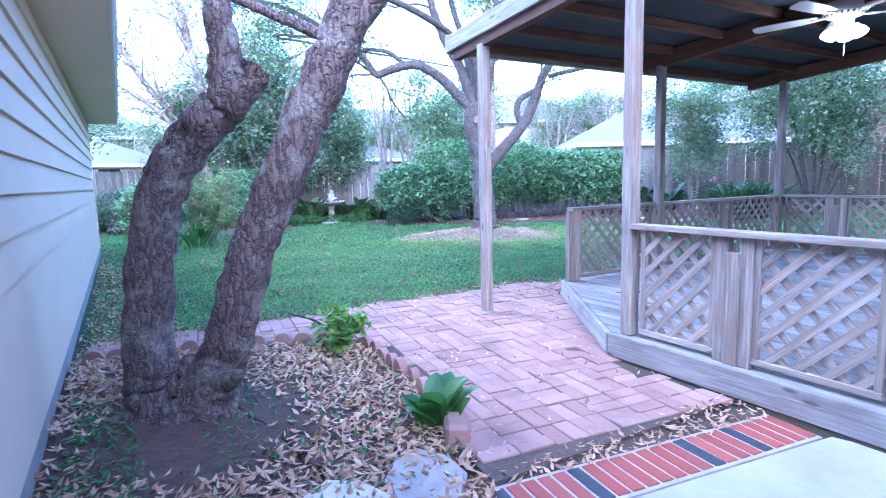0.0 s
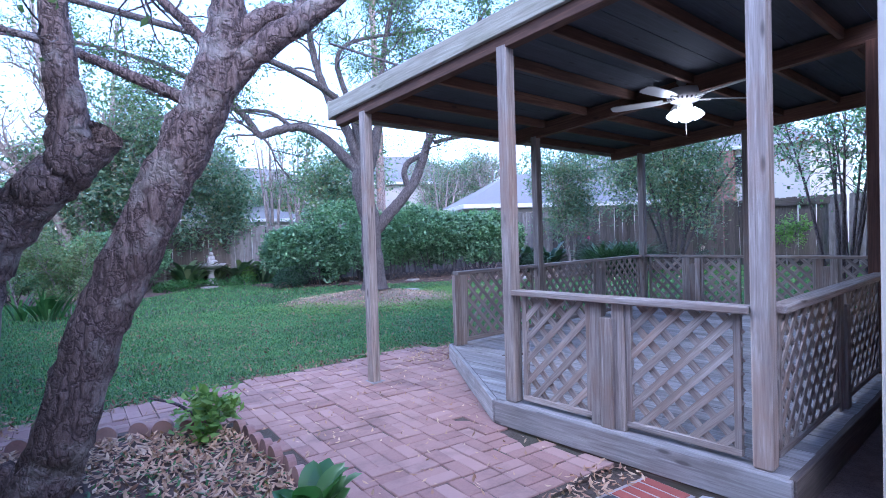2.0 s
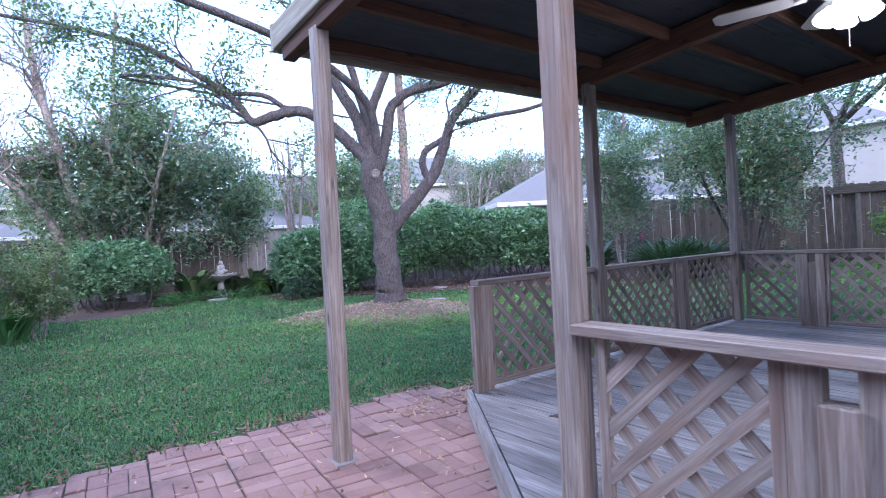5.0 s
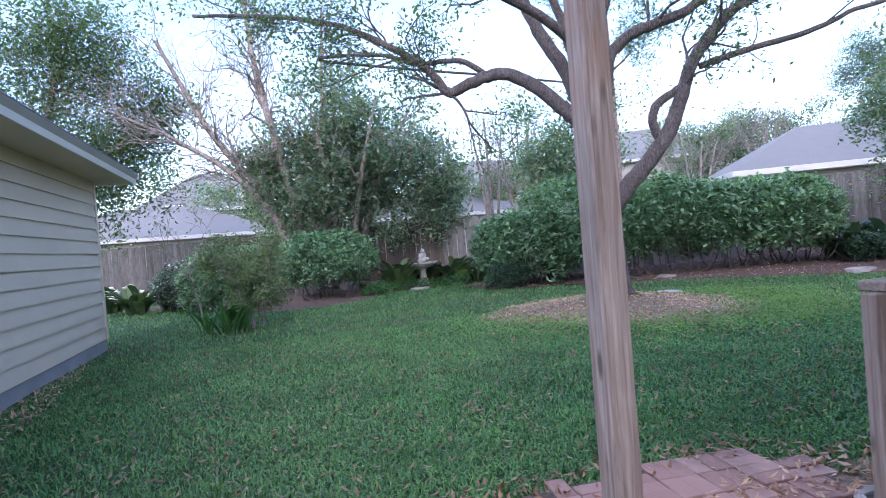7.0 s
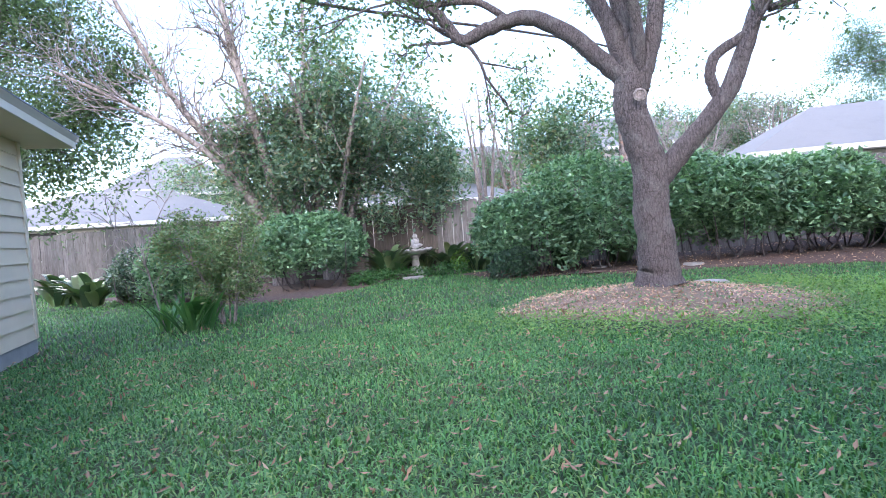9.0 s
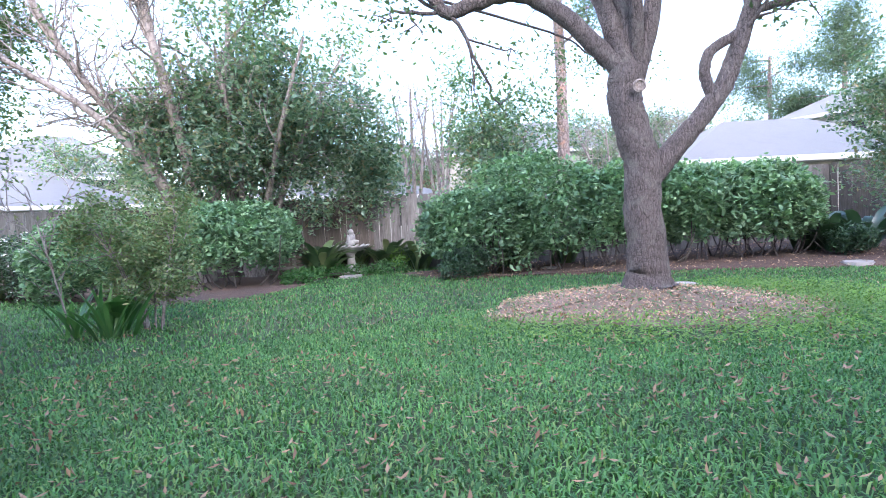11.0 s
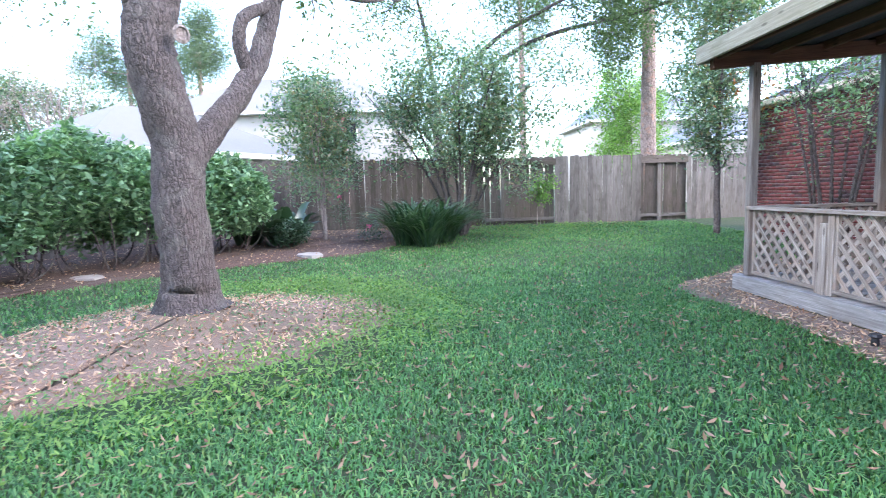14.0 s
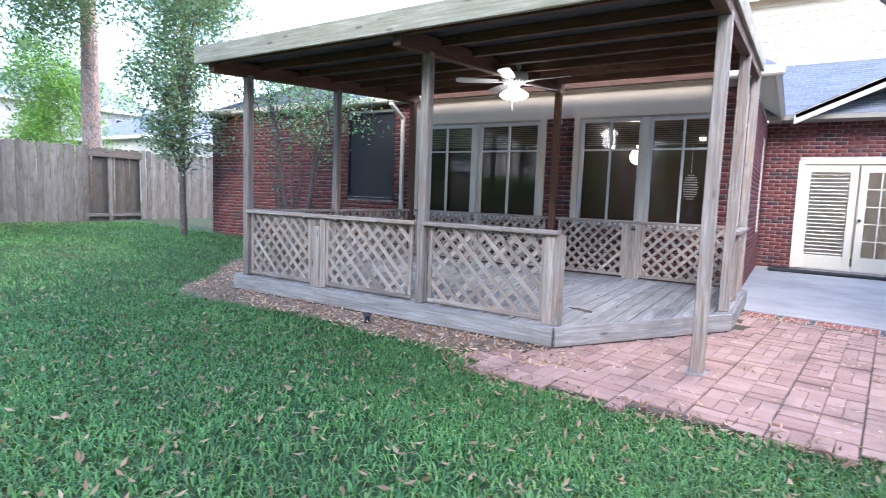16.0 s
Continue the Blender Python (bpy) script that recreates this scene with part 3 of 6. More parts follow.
# ---- railings ----
def lattice_panel(parent, a, b, z0, z1, out, material, pitch=0.105, slat=0.042):
    """Crossed slats in two layers, clipped to the panel, in a thin frame. out: which way the outer layer lies."""
    a, b = Vector((*a, 0)), Vector((*b, 0))
    run = b - a
    width, height = run.length, z1 - z0
    ux = run.normalized()
    n = Vector((-ux.y, ux.x, 0)) * out
    for sign in (1, -1):
        shift = n * (0.007 if sign > 0 else -0.004)
        k0 = -height if sign > 0 else 0
        c = k0 + pitch * 0.4
        while c < width + (0 if sign > 0 else height):
            # the slat runs along u = c + sign * v
            v0, v1 = 0.0, height
            if sign > 0:
                v0, v1 = max(0, -c), min(height, width - c)
            else:
                v0, v1 = max(0, c - width), min(height, c)
            if v1 - v0 > 0.07:
                p = a + ux * (c + sign * v0) + Vector((0, 0, z0 + v0)) + shift
                q = a + ux * (c + sign * v1) + Vector((0, 0, z0 + v1)) + shift
                beam("slat", p, q, slat, 0.008, material, parent, "", 0.0, n)
            c += pitch * 1.414
    t = 0.02
    beam("panel_rail", a + Vector((0, 0, z0 - 0.012)) - ux * 0.0, b + Vector((0, 0, z0 - 0.012)), 0.035, 0.04, material, parent)
    for p in (a + ux * t, b - ux * t):
        beam("panel_stile", p + Vector((0, 0, z0 + 0.006)), p + Vector((0, 0, z1)), 0.032, 0.036, material, parent, "", 0.002, ux)


def railing(label, a, b, stops, out, cap_out, material=None):
    """A railing from a to b: cap, short uprights at stops (metres from a) and lattice between them."""
    material = material or WOOD_RAIL
    va, vb = Vector((*a, 0)), Vector((*b, 0))
    ux = (vb - va).normalized()
    n = Vector((-ux.y, ux.x, 0)) * out
    r = thing("lattice_railing", *(va + vb) / 2, label, "railing", "railings round the deck", "structure")
    beam("cap_rail", va + Vector((0, 0, RAIL_Z - 0.019)) + n * cap_out, vb + Vector((0, 0, RAIL_Z - 0.019)) + n * cap_out, 0.1, 0.038, material, r)
    total = (vb - va).length
    for s, half in stops:
        for o in ((-0.075, 0, 0.075) if half == 3 else (0,) if half == 1 else (-0.04, 0.04)):
            p = va + ux * (s + o)
            top = RAIL_Z - (0.13 if half == 3 and o == 0 else 0.04)
            wide = 0.07 if half == 3 and o == 0 else 0.055
            beam("upright", p + Vector((0, 0, DECK_Z)) + n * (0.012 if o == 0 else 0), p + Vector((0, 0, top)) + n * (0.012 if o == 0 else 0), wide, 0.08, material, r, "", 0.004, ux)
    marks = [0.0] + [s for s, _ in stops] + [total]
    halves = [0.05] + [0.115 if h == 3 else 0.08 if h == 2 else 0.03 for _, h in stops] + [0.05]
    for i in range(len(marks) - 1):
        s0, s1 = marks[i] + halves[i], marks[i + 1] - halves[i + 1]
        if s1 - s0 > 0.15:
            lattice_panel(r, tuple((va + ux * s0)[:2]), tuple((va + ux * s1)[:2]), DECK_Z + 0.06, RAIL_Z - 0.04, out, material)
    return r


RL = "weathered lattice railing with a flat cap on the deck's edge"
railing(RL, (PX, PM - 0.05), (PX, PS + 0.05), [(0.72, 3)], -1, 0.02)
railing(RL, (5.12, PN + 0.02), (PE - 0.05, PN + 0.02), [(0.03, 2)], 1, 0.02)
railing(RL, (PE + 0.05, PN + 0.02), (PD - 0.05, PN + 0.02), [(1.32, 3)], 1, 0.02)
railing(RL, (PD, PN - 0.05), (PD, PG + 0.05), [(0.72, 3)], 1, 0.02)
railing(RL, (PD, PG - 0.05), (PD, PS + 0.05), [(0.85, 3)], 1, 0.02)
railing(RL, (PX + 0.05, PS - 0.02), (PE - 0.05, PS - 0.02), [(1.27, 3)], -1, 0.02)
railing(RL, (PE + 0.05, PS - 0.02), (PD - 0.05, PS - 0.02), [(1.3, 3)], -1, 0.02)


# ---- house ----
HY = 1.42
HX0, HX1 = 4.08, 15.4
BACK = -8.0


def brick_wall(thing_ob, a, b, z0, z1, holes=(), near=None):
    """Brick courses in running bond on the face of a wall from a to b; holes: (s0, s1, z0, z1)."""
    va, vb = Vector((*a, 0)), Vector((*b, 0))
    ux = (vb - va).normalized()
    n = Vector((ux.y, -ux.x, 0))
    total = (vb - va).length
    ch, bl, j = 0.075, 0.21, 0.011
    rows = int((z1 - z0) / ch)
    chunks = []
    cube_v = np.array([(-.5, 0, -.5), (.5, 0, -.5), (.5, 0, .5), (-.5, 0, .5), (-.5, 1, -.5), (.5, 1, -.5), (.5, 1, .5), (-.5, 1, .5)])
    cube_f = np.array([(0, 1, 2, 3)[::-1], (4, 5, 6, 7), (0, 1, 5, 4), (1, 2, 6, 5), (2, 3, 7, 6), (3, 0, 4, 7)])
    for r in range(rows):
        zc = z0 + (r + 0.5) * ch
        s = -bl / 2 * (r % 2)
        while s < total:
            s0, s1 = max(0, s), min(total, s + bl - j)
            s += bl
            spans = [(s0, s1)]
            for h0, h1, g0, g1 in holes:
                if g0 - ch / 2 < zc < g1 + ch / 2:
                    spans = [q for p in spans for q in ((p[0], min(p[1], h0)), (max(p[0], h1), p[1])) if q[1] - q[0] > 0.02]
            for p0, p1 in spans:
                if p1 - p0 < 0.02:
                    continue
                c = va + ux * (p0 + p1) / 2
                local = cube_v * np.array((p1 - p0, 0.012, ch - j))
                w = np.array(c) + local[:, :1] * np.array(ux) + local[:, 1:2] * np.array(n) + np.array((0, 0, zc)) + local[:, 2:] * np.array((0, 0, 1.0))
                chunks.append((w, cube_f))
    if chunks:
        v, f = join_arrays(chunks)
        ob = link("brickwork", raw_mesh("brickwork", v, f), BRICK_ISLAND, thing_ob, "dark red brickwork with pale joints")
        ob["kind"] = "stuff"


BRICK_ISLAND = pieces("dark_red_brickwork", [(0.115, 0.028, 0.028), (0.15, 0.036, 0.034), (0.045, 0.03, 0.036), (0.17, 0.044, 0.04), (0.13, 0.032, 0.031), (0.155, 0.04, 0.036)], source="island", amount=0.15)


def wall_with_holes(name, a, b, z0, z1, thick, holes, material, label):
    """A wall whose face runs from a to b and whose body lies behind it; openings go through."""
    va, vb = Vector((*a, 0)), Vector((*b, 0))
    ux = (vb - va).normalized()
    n = Vector((ux.y, -ux.x, 0))
    total = (vb - va).length
    cuts = sorted({0.0, total} | {h for q in holes for h in q[:2]})
    bm = bmesh.new()
    ang = math.atan2(ux.y, ux.x)
    for s0, s1 in zip(cuts, cuts[1:]):
        mid = (s0 + s1) / 2
        hs = sorted((q[2], q[3]) for q in holes if q[0] <= mid <= q[1])
        z = z0
        for h0, h1 in hs + [(z1, z1)]:
            if h0 - z > 0.001:
                c = va + ux * mid - n * thick / 2
                box(s1 - s0, thick, h0 - z, 0, (0, 0, 0), bm)
                vs = bm.verts[-8:] if hasattr(bm.verts, "ensure_lookup_table") and not bm.verts.ensure_lookup_table() else []
                bmesh.ops.transform(bm, verts=vs, matrix=Matrix.Translation((c.x, c.y, (z + h0) / 2)) @ Matrix.Rotation(ang, 4, "Z"))
            z = h1
    return tagged(part(name, bm, material), label, "wall", kind="structure")


def window(name, origin, ang, w, h, cols, meet, label, glass=True, frame_w=0.045, material=None, bars=0):
    """A window in the plane of its wall: frame, mullions, meeting rail, panes; local x along the wall, -y outwards."""
    material = material or TRIM_WHITE
    m = pose(*origin, 0, 0, ang)
    win = tagged(at(new(name), None, m), label, "window", kind="structure")
    bm = bmesh.new()
    for c, s in (((0, 0, h / 2 - frame_w / 2), (w, 0.07, frame_w)), ((0, 0, -h / 2 + frame_w / 2), (w, 0.07, frame_w)), ((-w / 2 + frame_w / 2, 0, 0), (frame_w, 0.07, h - 2 * frame_w)), ((w / 2 - frame_w / 2, 0, 0), (frame_w, 0.07, h - 2 * frame_w))):
        box(*s, 0, c, bm)
    part("window_frame", bm, material, win, "", m)
    step = (w - 2 * frame_w) / cols
    for i in range(1, cols):
        part("mullion", box(0.03, 0.05, h - 2 * frame_w, 0.003), material, win, "", m @ pose(-w / 2 + frame_w + i * step, 0, 0))
    if meet:
        part("meeting_rail", box(w - 2 * frame_w, 0.045, 0.028, 0.003), material, win, "", m @ pose(0, 0.004, h / 2 - meet))
    for k in range(bars):
        part("glazing_bar", box(w - 2 * frame_w, 0.02, 0.016), material, win, "", m @ pose(0, -0.004, -h / 2 + (k + 1) * h / (bars + 1)))
    for i in range(cols):
        x = -w / 2 + frame_w + (i + 0.5) * step
        ob = part("pane", box(step - 0.028, 0.006, h - 2 * frame_w - 0.002), GLASS if glass else SCREEN, win, "", m @ pose(x, 0.015, 0))
        if glass:
            ob.visible_shadow = False
    part("window_sill", box(w + 0.06, 0.1, 0.03, 0.004), material, win, "", m @ pose(0, -0.02, -h / 2 - 0.015))
    return win


WALL_TOP = 2.98
WIN = {"scr": (9.9, 11.05, 1.17, 2.78), "w1": (6.99, 9.3, 0.93, 2.47), "w2": (4.41, 6.33, 0.93, 2.47)}
# the face runs westwards so that its outside is north
holes_n = [(HX1 - x1, HX1 - x0, z0, z1) for x0, x1, z0, z1 in WIN.values()]
wall_with_holes("wall_north", (HX1, HY), (HX0, HY), -0.1, WALL_TOP, 0.2, holes_n, MORTAR, "mortar body of the house's rear brick wall")
for key, label in (("w1", "white four-light window over the deck, blinds half down"), ("w2", "white four-light window that reflects the garden"), ("scr", "dark screened window in the brick wall")):
    x0, x1, z0, z1 = WIN[key]
    if key == "scr":
        window("window_3", ((x0 + x1) / 2, HY - 0.012, (z0 + z1) / 2), 180, x1 - x0, z1 - z0, 1, 0, label, False, 0.022, BLACK)
        tagged(part("window_ledge", box(x1 - x0 + 0.04, 0.05, 0.025, 0.004), TRIM_WHITE, None, "", pose((x0 + x1) / 2, HY + 0.028, z0 - 0.01)), "thin white ledge under the screened window", "trim", kind="structure")
    else:
        xm = (x0 + x1) / 2
        for i, (a, b) in enumerate(((x0, xm - 0.05), (xm + 0.05, x1))):
            window("window_" + ("1" if key == "w1" else "2") + "ab"[i], ((a + b) / 2, HY - 0.03, (z0 + z1) / 2), 180, b - a, z1 - z0, 2, 0.45, label)
        part("window_post", box(0.1, 0.14, z1 - z0, 0.004), TRIM, None, "", pose(xm, HY - 0.02, (z0 + z1) / 2))
        tagged(bpy.context.scene.objects[-1], "cream post between two windows", "trim", kind="structure")
side = wall_with_holes("wall_west", (HX0, HY), (HX0, -3.5), -0.1, WALL_TOP, 0.2, [(3.5, 4.3, 0.8, 2.5)], MORTAR, "mortar body of the house's side brick wall")
brick_wall(side, (HX0 - 0.0, HY), (HX0, -3.5), 0.02, WALL_TOP - 0.05, [(3.5, 4.3, 0.8, 2.5)])
north = bpy.data.objects["wall_north"]
brick_wall(north, (HX1, HY), (9.56, HY), 0.05, WALL_TOP, [(HX1 - 11.05, HX1 - 9.9, 1.17, 2.78)])
brick_wall(north, (6.97, HY), (6.38, HY), 0.05, WALL_TOP - 0.45)
brick_wall(north, (4.38, HY), (HX0, HY), 0.05, WALL_TOP - 0.1)
brick_wall(north, (9.56, HY), (6.97, HY), 0.05, 0.88)
brick_wall(north, (6.38, HY), (4.38, HY), 0.05, 0.88)
for x0, x1, z0, z1 in ((4.38, 6.38, 2.5, 2.94), (6.97, 9.54, 2.5, 2.94), (6.38, 6.97, 2.5, 2.94), (9.31, 9.54, 0.88, 2.5), (6.88, 6.98, 0.93, 2.5), (6.34, 6.43, 0.93, 2.5)):
    p = part("siding_panel", box(x1 - x0, 0.03, z1 - z0, 0.003), SIDING, None, "", pose((x0 + x1) / 2, HY + 0.018, (z0 + z1) / 2))
    tagged(p, "beige painted panel of the sunroom wall", "trim", kind="structure")
east = wall_with_holes("wall_east", (HX1, -8), (HX1, HY), -0.1, WALL_TOP, 0.2, [], MORTAR, "mortar body of the house's east wall")
brick_wall(east, (HX1, -3), (HX1, HY), 0.05, WALL_TOP)

# the recess with the garden doors
FY = -3.5
back_holes = [(0.67, 2.52, 0.06, 2.2)]
recess = wall_with_holes("wall_recess", (HX0, FY), (-4.0, FY), -0.1, WALL_TOP + 0.2, 0.2, back_holes, MORTAR, "mortar body of the wall with the garden doors")
brick_wall(recess, (HX0, FY), (1.0, FY), 0.03, WALL_TOP, [(0.62, 2.57, 0.03, 2.24)])
doors = thing("door_1", HX0 - 1.6, FY - 0.04, 0.06, "cream glazed double garden doors with white blinds", "door", kind="structure", rz=180)
DM = WORLD[doors]
bm = bmesh.new()
for c, s in (((-0.95, 0, 1.07), (0.1, 0.16, 2.14)), ((0.95, 0, 1.07), (0.1, 0.16, 2.14)), ((0, 0, 2.12), (1.8, 0.16, 0.08))):
    box(*s, 0.004, c, bm)
part("door_frame", bm, TRIM, doors, "", DM)
for sx in (-0.46, 0.46):
    bm = bmesh.new()
    for c, s in (((-0.38, 0, 1.02), (0.12, 0.045, 2.04)), ((0.38, 0, 1.02), (0.12, 0.045, 2.04)), ((0, 0, 1.97), (0.64, 0.045, 0.14)), ((0, 0, 0.13), (0.64, 0.045, 0.26))):
        box(*s, 0.004, c, bm)
    leaf = part("door_leaf", bm, TRIM, doors, "", DM @ pose(sx, 0, 0.02))
    part("pane", box(0.64, 0.006, 1.66), GLASS, leaf, "", DM @ pose(sx, 0.005, 1.1)).visible_shadow = False
    for k in range(22 if sx < 0 else 0):
        part("blind_slat", box(0.6, 0.03, 0.004), WHITE, leaf, "", DM @ pose(sx, 0.05, 0.32 + k * 0.074, 35))
    for k in range(1, 5 if sx > 0 else 1):
        part("glazing_bar", box(0.64, 0.014, 0.02), TRIM, leaf, "", DM @ pose(sx, -0.006, 0.27 + k * 0.332))
    for kx in (-0.107, 0.107) if sx > 0 else ():
        part("glazing_bar", box(0.02, 0.014, 1.66), TRIM, leaf, "", DM @ pose(sx + kx, -0.01, 1.1))
part("door_handle", lathe([(0.01, 0), (0.01, 0.04), (0.028, 0.045), (0.03, 0.07), (0.015, 0.085)], 14), BLACK, doors, "", DM @ pose(0.06, -0.02, 1.0, 90))
window("window_4", (HX0 + 0.06, HY - 3.9, 1.65), -90, 0.8, 1.7, 2, 0.5, "white barred window with blinds in brick", True, 0.05, None, 5)
tagged(part("door_step", box(2.1, 0.5, 0.07, 0.02), BLACK, None, "", pose(HX0 - 1.3, FY + 0.45, 0.05)), "dark rubber mat at the garden doors", "doormat")

# closed body of the house: floor, back and far walls, ceiling
for name, pts, z0, z1, mat, label in (
    ("wall_south", [(-4.2, -8.2), (HX1, -8.2), (HX1, -8.0), (-4.2, -8.0)], -0.1, 3.0, SIDING, "plain rear wall of the house"),
    # back wall and ceiling carry the room's shade in their colour
    ("wall_inner", [(HX0 + 0.2, -2.6), (HX1 - 0.2, -2.6), (HX1 - 0.2, -2.45), (HX0 + 0.2, -2.45)], 0, 3.0, GLOOM, "back wall of the sunroom, the room's dimness put into its brown"),
    ("floor", [(HX0 + 0.2, -2.45), (HX1 - 0.2, -2.45), (HX1 - 0.2, HY - 0.2), (HX0 + 0.2, HY - 0.2)], -0.05, 0.1, WOOD_BEAM, "brown floor of the sunroom"),
    ("ceiling", [(HX0 + 0.2, -2.45), (HX1 - 0.2, -2.45), (HX1 - 0.2, HY - 0.2), (HX0 + 0.2, HY - 0.2)], 2.75, 2.8, GLOOM, "ceiling of the sunroom, the room's dimness put into its brown"),
    ("wall_far_west", [(-4.2, -8.0), (-4.0, -8.0), (-4.0, -0.6), (-4.2, -0.6)], -0.1, 3.0, SIDING, "plain side wall beside the patio"),
):
    tagged(part(name, prism(pts, z0, z1), mat), label, "wall" if "wall" in name else name, kind="structure")


def shingled(name, corners, material, label, course=0.14, lap=0.012, category="roof"):
    """A roof plane in stepped courses of shingle tabs. corners: eave left, eave right, ridge right, ridge left."""
    e0, e1, r1, r0 = (np.array(c, float) for c in corners)
    n = np.cross(e1 - e0, r0 - e0)
    n /= np.linalg.norm(n)
    if n[2] < 0:
        n = -n
    rows = max(2, int(np.linalg.norm((r0 + r1) / 2 - (e0 + e1) / 2) / course))
    v, f = [], []
    for i in range(rows):
        t0, t1 = i / rows, (i + 1) / rows
        a, b = e0 + (r0 - e0) * t0, e1 + (r1 - e1) * t0
        c, d = e1 + (r1 - e1) * t1, e0 + (r0 - e0) * t1
        k = max(1, int(np.linalg.norm(b - a) / 0.3))
        for j in range(k):
            o0 = ((i * 0.37) % 1.0) - 0.5
            s0, s1 = max(0.0, (j + o0 + 0.012) / k), min(1.0, (j + o0 + 0.988 + (0.5 if j == k - 1 else 0)) / k)
            q = [a + (b - a) * s0 + n * lap, a + (b - a) * s1 + n * lap, d + (c - d) * s1, d + (c - d) * s0, a + (b - a) * s0, a + (b - a) * s1]
            o = len(v)
            v += q
            f += [(o, o + 1, o + 2, o + 3), (o + 4, o + 5, o + 1, o)]
    ob = link(name, raw_mesh(name, v, f), material)
    body = bmesh.new()
    lo = [body.verts.new(p - n * 0.004) for p in (e0, e1, r1, r0)]
    hi = [body.verts.new(p - n * 0.09) for p in (e0, e1, r1, r0)]
    body.faces.new(lo)
    body.faces.new(hi[::-1])
    for i in range(4):
        body.faces.new((lo[i], hi[i], hi[(i + 1) % 4], lo[(i + 1) % 4]))
    bmesh.ops.recalc_face_normals(body, faces=body.faces)
    part("roof_board", body, SOFFIT, ob)
    return tagged(ob, label, category, kind="structure")


def gutter(a, b, label="cream gutter along the eaves"):
    a, b = Vector(a), Vector(b)
    g = beam("gutter", a, b, 0.11, 0.12, TRIM, None, "", 0.02)
    return tagged(g, label, "gutter", kind="structure")


EZ = 3.01
shingled("roof_north", [(HX1 + 0.12, HY + 0.14, EZ), (HX0 - 0.3, HY + 0.14, EZ), (HX0 + 2.2, -3.0, EZ + 2.3), (HX1 - 3.5, -3.0, EZ + 2.3)], SHINGLE, "grey-blue shingled roof slope over the house")
shingled("roof_west", [(HX0 - 0.3, HY + 0.14, EZ), (HX0 - 0.3, -3.4, EZ), (HX0 + 2.2, -3.0, EZ + 2.3), (HX0 + 2.2, -3.0, EZ + 2.3)], SHINGLE, "grey-blue shingled hip of the house")
shingled("roof_recess", [(HX0 + 0.3, FY + 0.7, EZ), (-4.2, FY + 0.7, EZ), (-4.2, FY - 2.6, EZ + 1.7), (HX0 + 0.3, FY - 2.6, EZ + 1.7)], SHINGLE, "grey-blue shingled roof slope over the garden doors")
gutter((HX1 + 0.12, HY + 0.19, EZ - 0.04), (9.1, HY + 0.19, EZ - 0.04))
gutter((4.5, HY + 0.19, EZ - 0.06), (HX0 - 0.35, HY + 0.19, EZ - 0.06))
tagged(part("soffit", box(HX1 - HX0 + 0.3, 0.12, 0.02), SOFFIT, None, "", pose((HX0 + HX1) / 2, HY + 0.065, EZ - 0.1)), "tan boarded soffit under the eaves", "soffit", kind="structure")
# gable over the doors
bm = bmesh.new()
for x0, z0, x1, z1 in ((HX0 - 0.45, EZ - 0.02, HX0 - 2.6, EZ + 0.95), (HX0 - 2.6, EZ + 0.95, HX0 - 4.75, EZ - 0.02)):
    a = [bm.verts.new((x0, FY + 0.9, z0)), bm.verts.new((x1, FY + 0.9, z1)), bm.verts.new((x1, FY + 0.9, z1 - 0.17)), bm.verts.new((x0, FY + 0.9, z0 - 0.17))]
    b = [bm.verts.new((v.co.x, FY + 0.86, v.co.z)) for v in a]
    bm.faces.new(a), bm.faces.new(b[::-1])
    for i in range(4):
        bm.faces.new((a[i], b[i], b[(i + 1) % 4], a[(i + 1) % 4]))
bmesh.ops.recalc_face_normals(bm, faces=bm.faces)
tagged(part("gable_trim", bm, TRIM), "cream rake boards of a small gable over the doors", "trim", kind="structure")
shingled("roof_gable_east", [(HX0 - 0.45, FY + 0.9, EZ), (HX0 - 0.45, FY - 1.0, EZ), (HX0 - 2.6, FY - 1.0, EZ + 0.97), (HX0 - 2.6, FY + 0.9, EZ + 0.97)], SHINGLE, "grey-blue shingles on the small gable")
shingled("roof_gable_west", [(HX0 - 4.75, FY + 0.9, EZ), (HX0 - 4.75, FY - 1.0, EZ), (HX0 - 2.6, FY - 1.0, EZ + 0.97), (HX0 - 2.6, FY + 0.9, EZ + 0.97)], SHINGLE, "grey-blue shingles on the small gable")


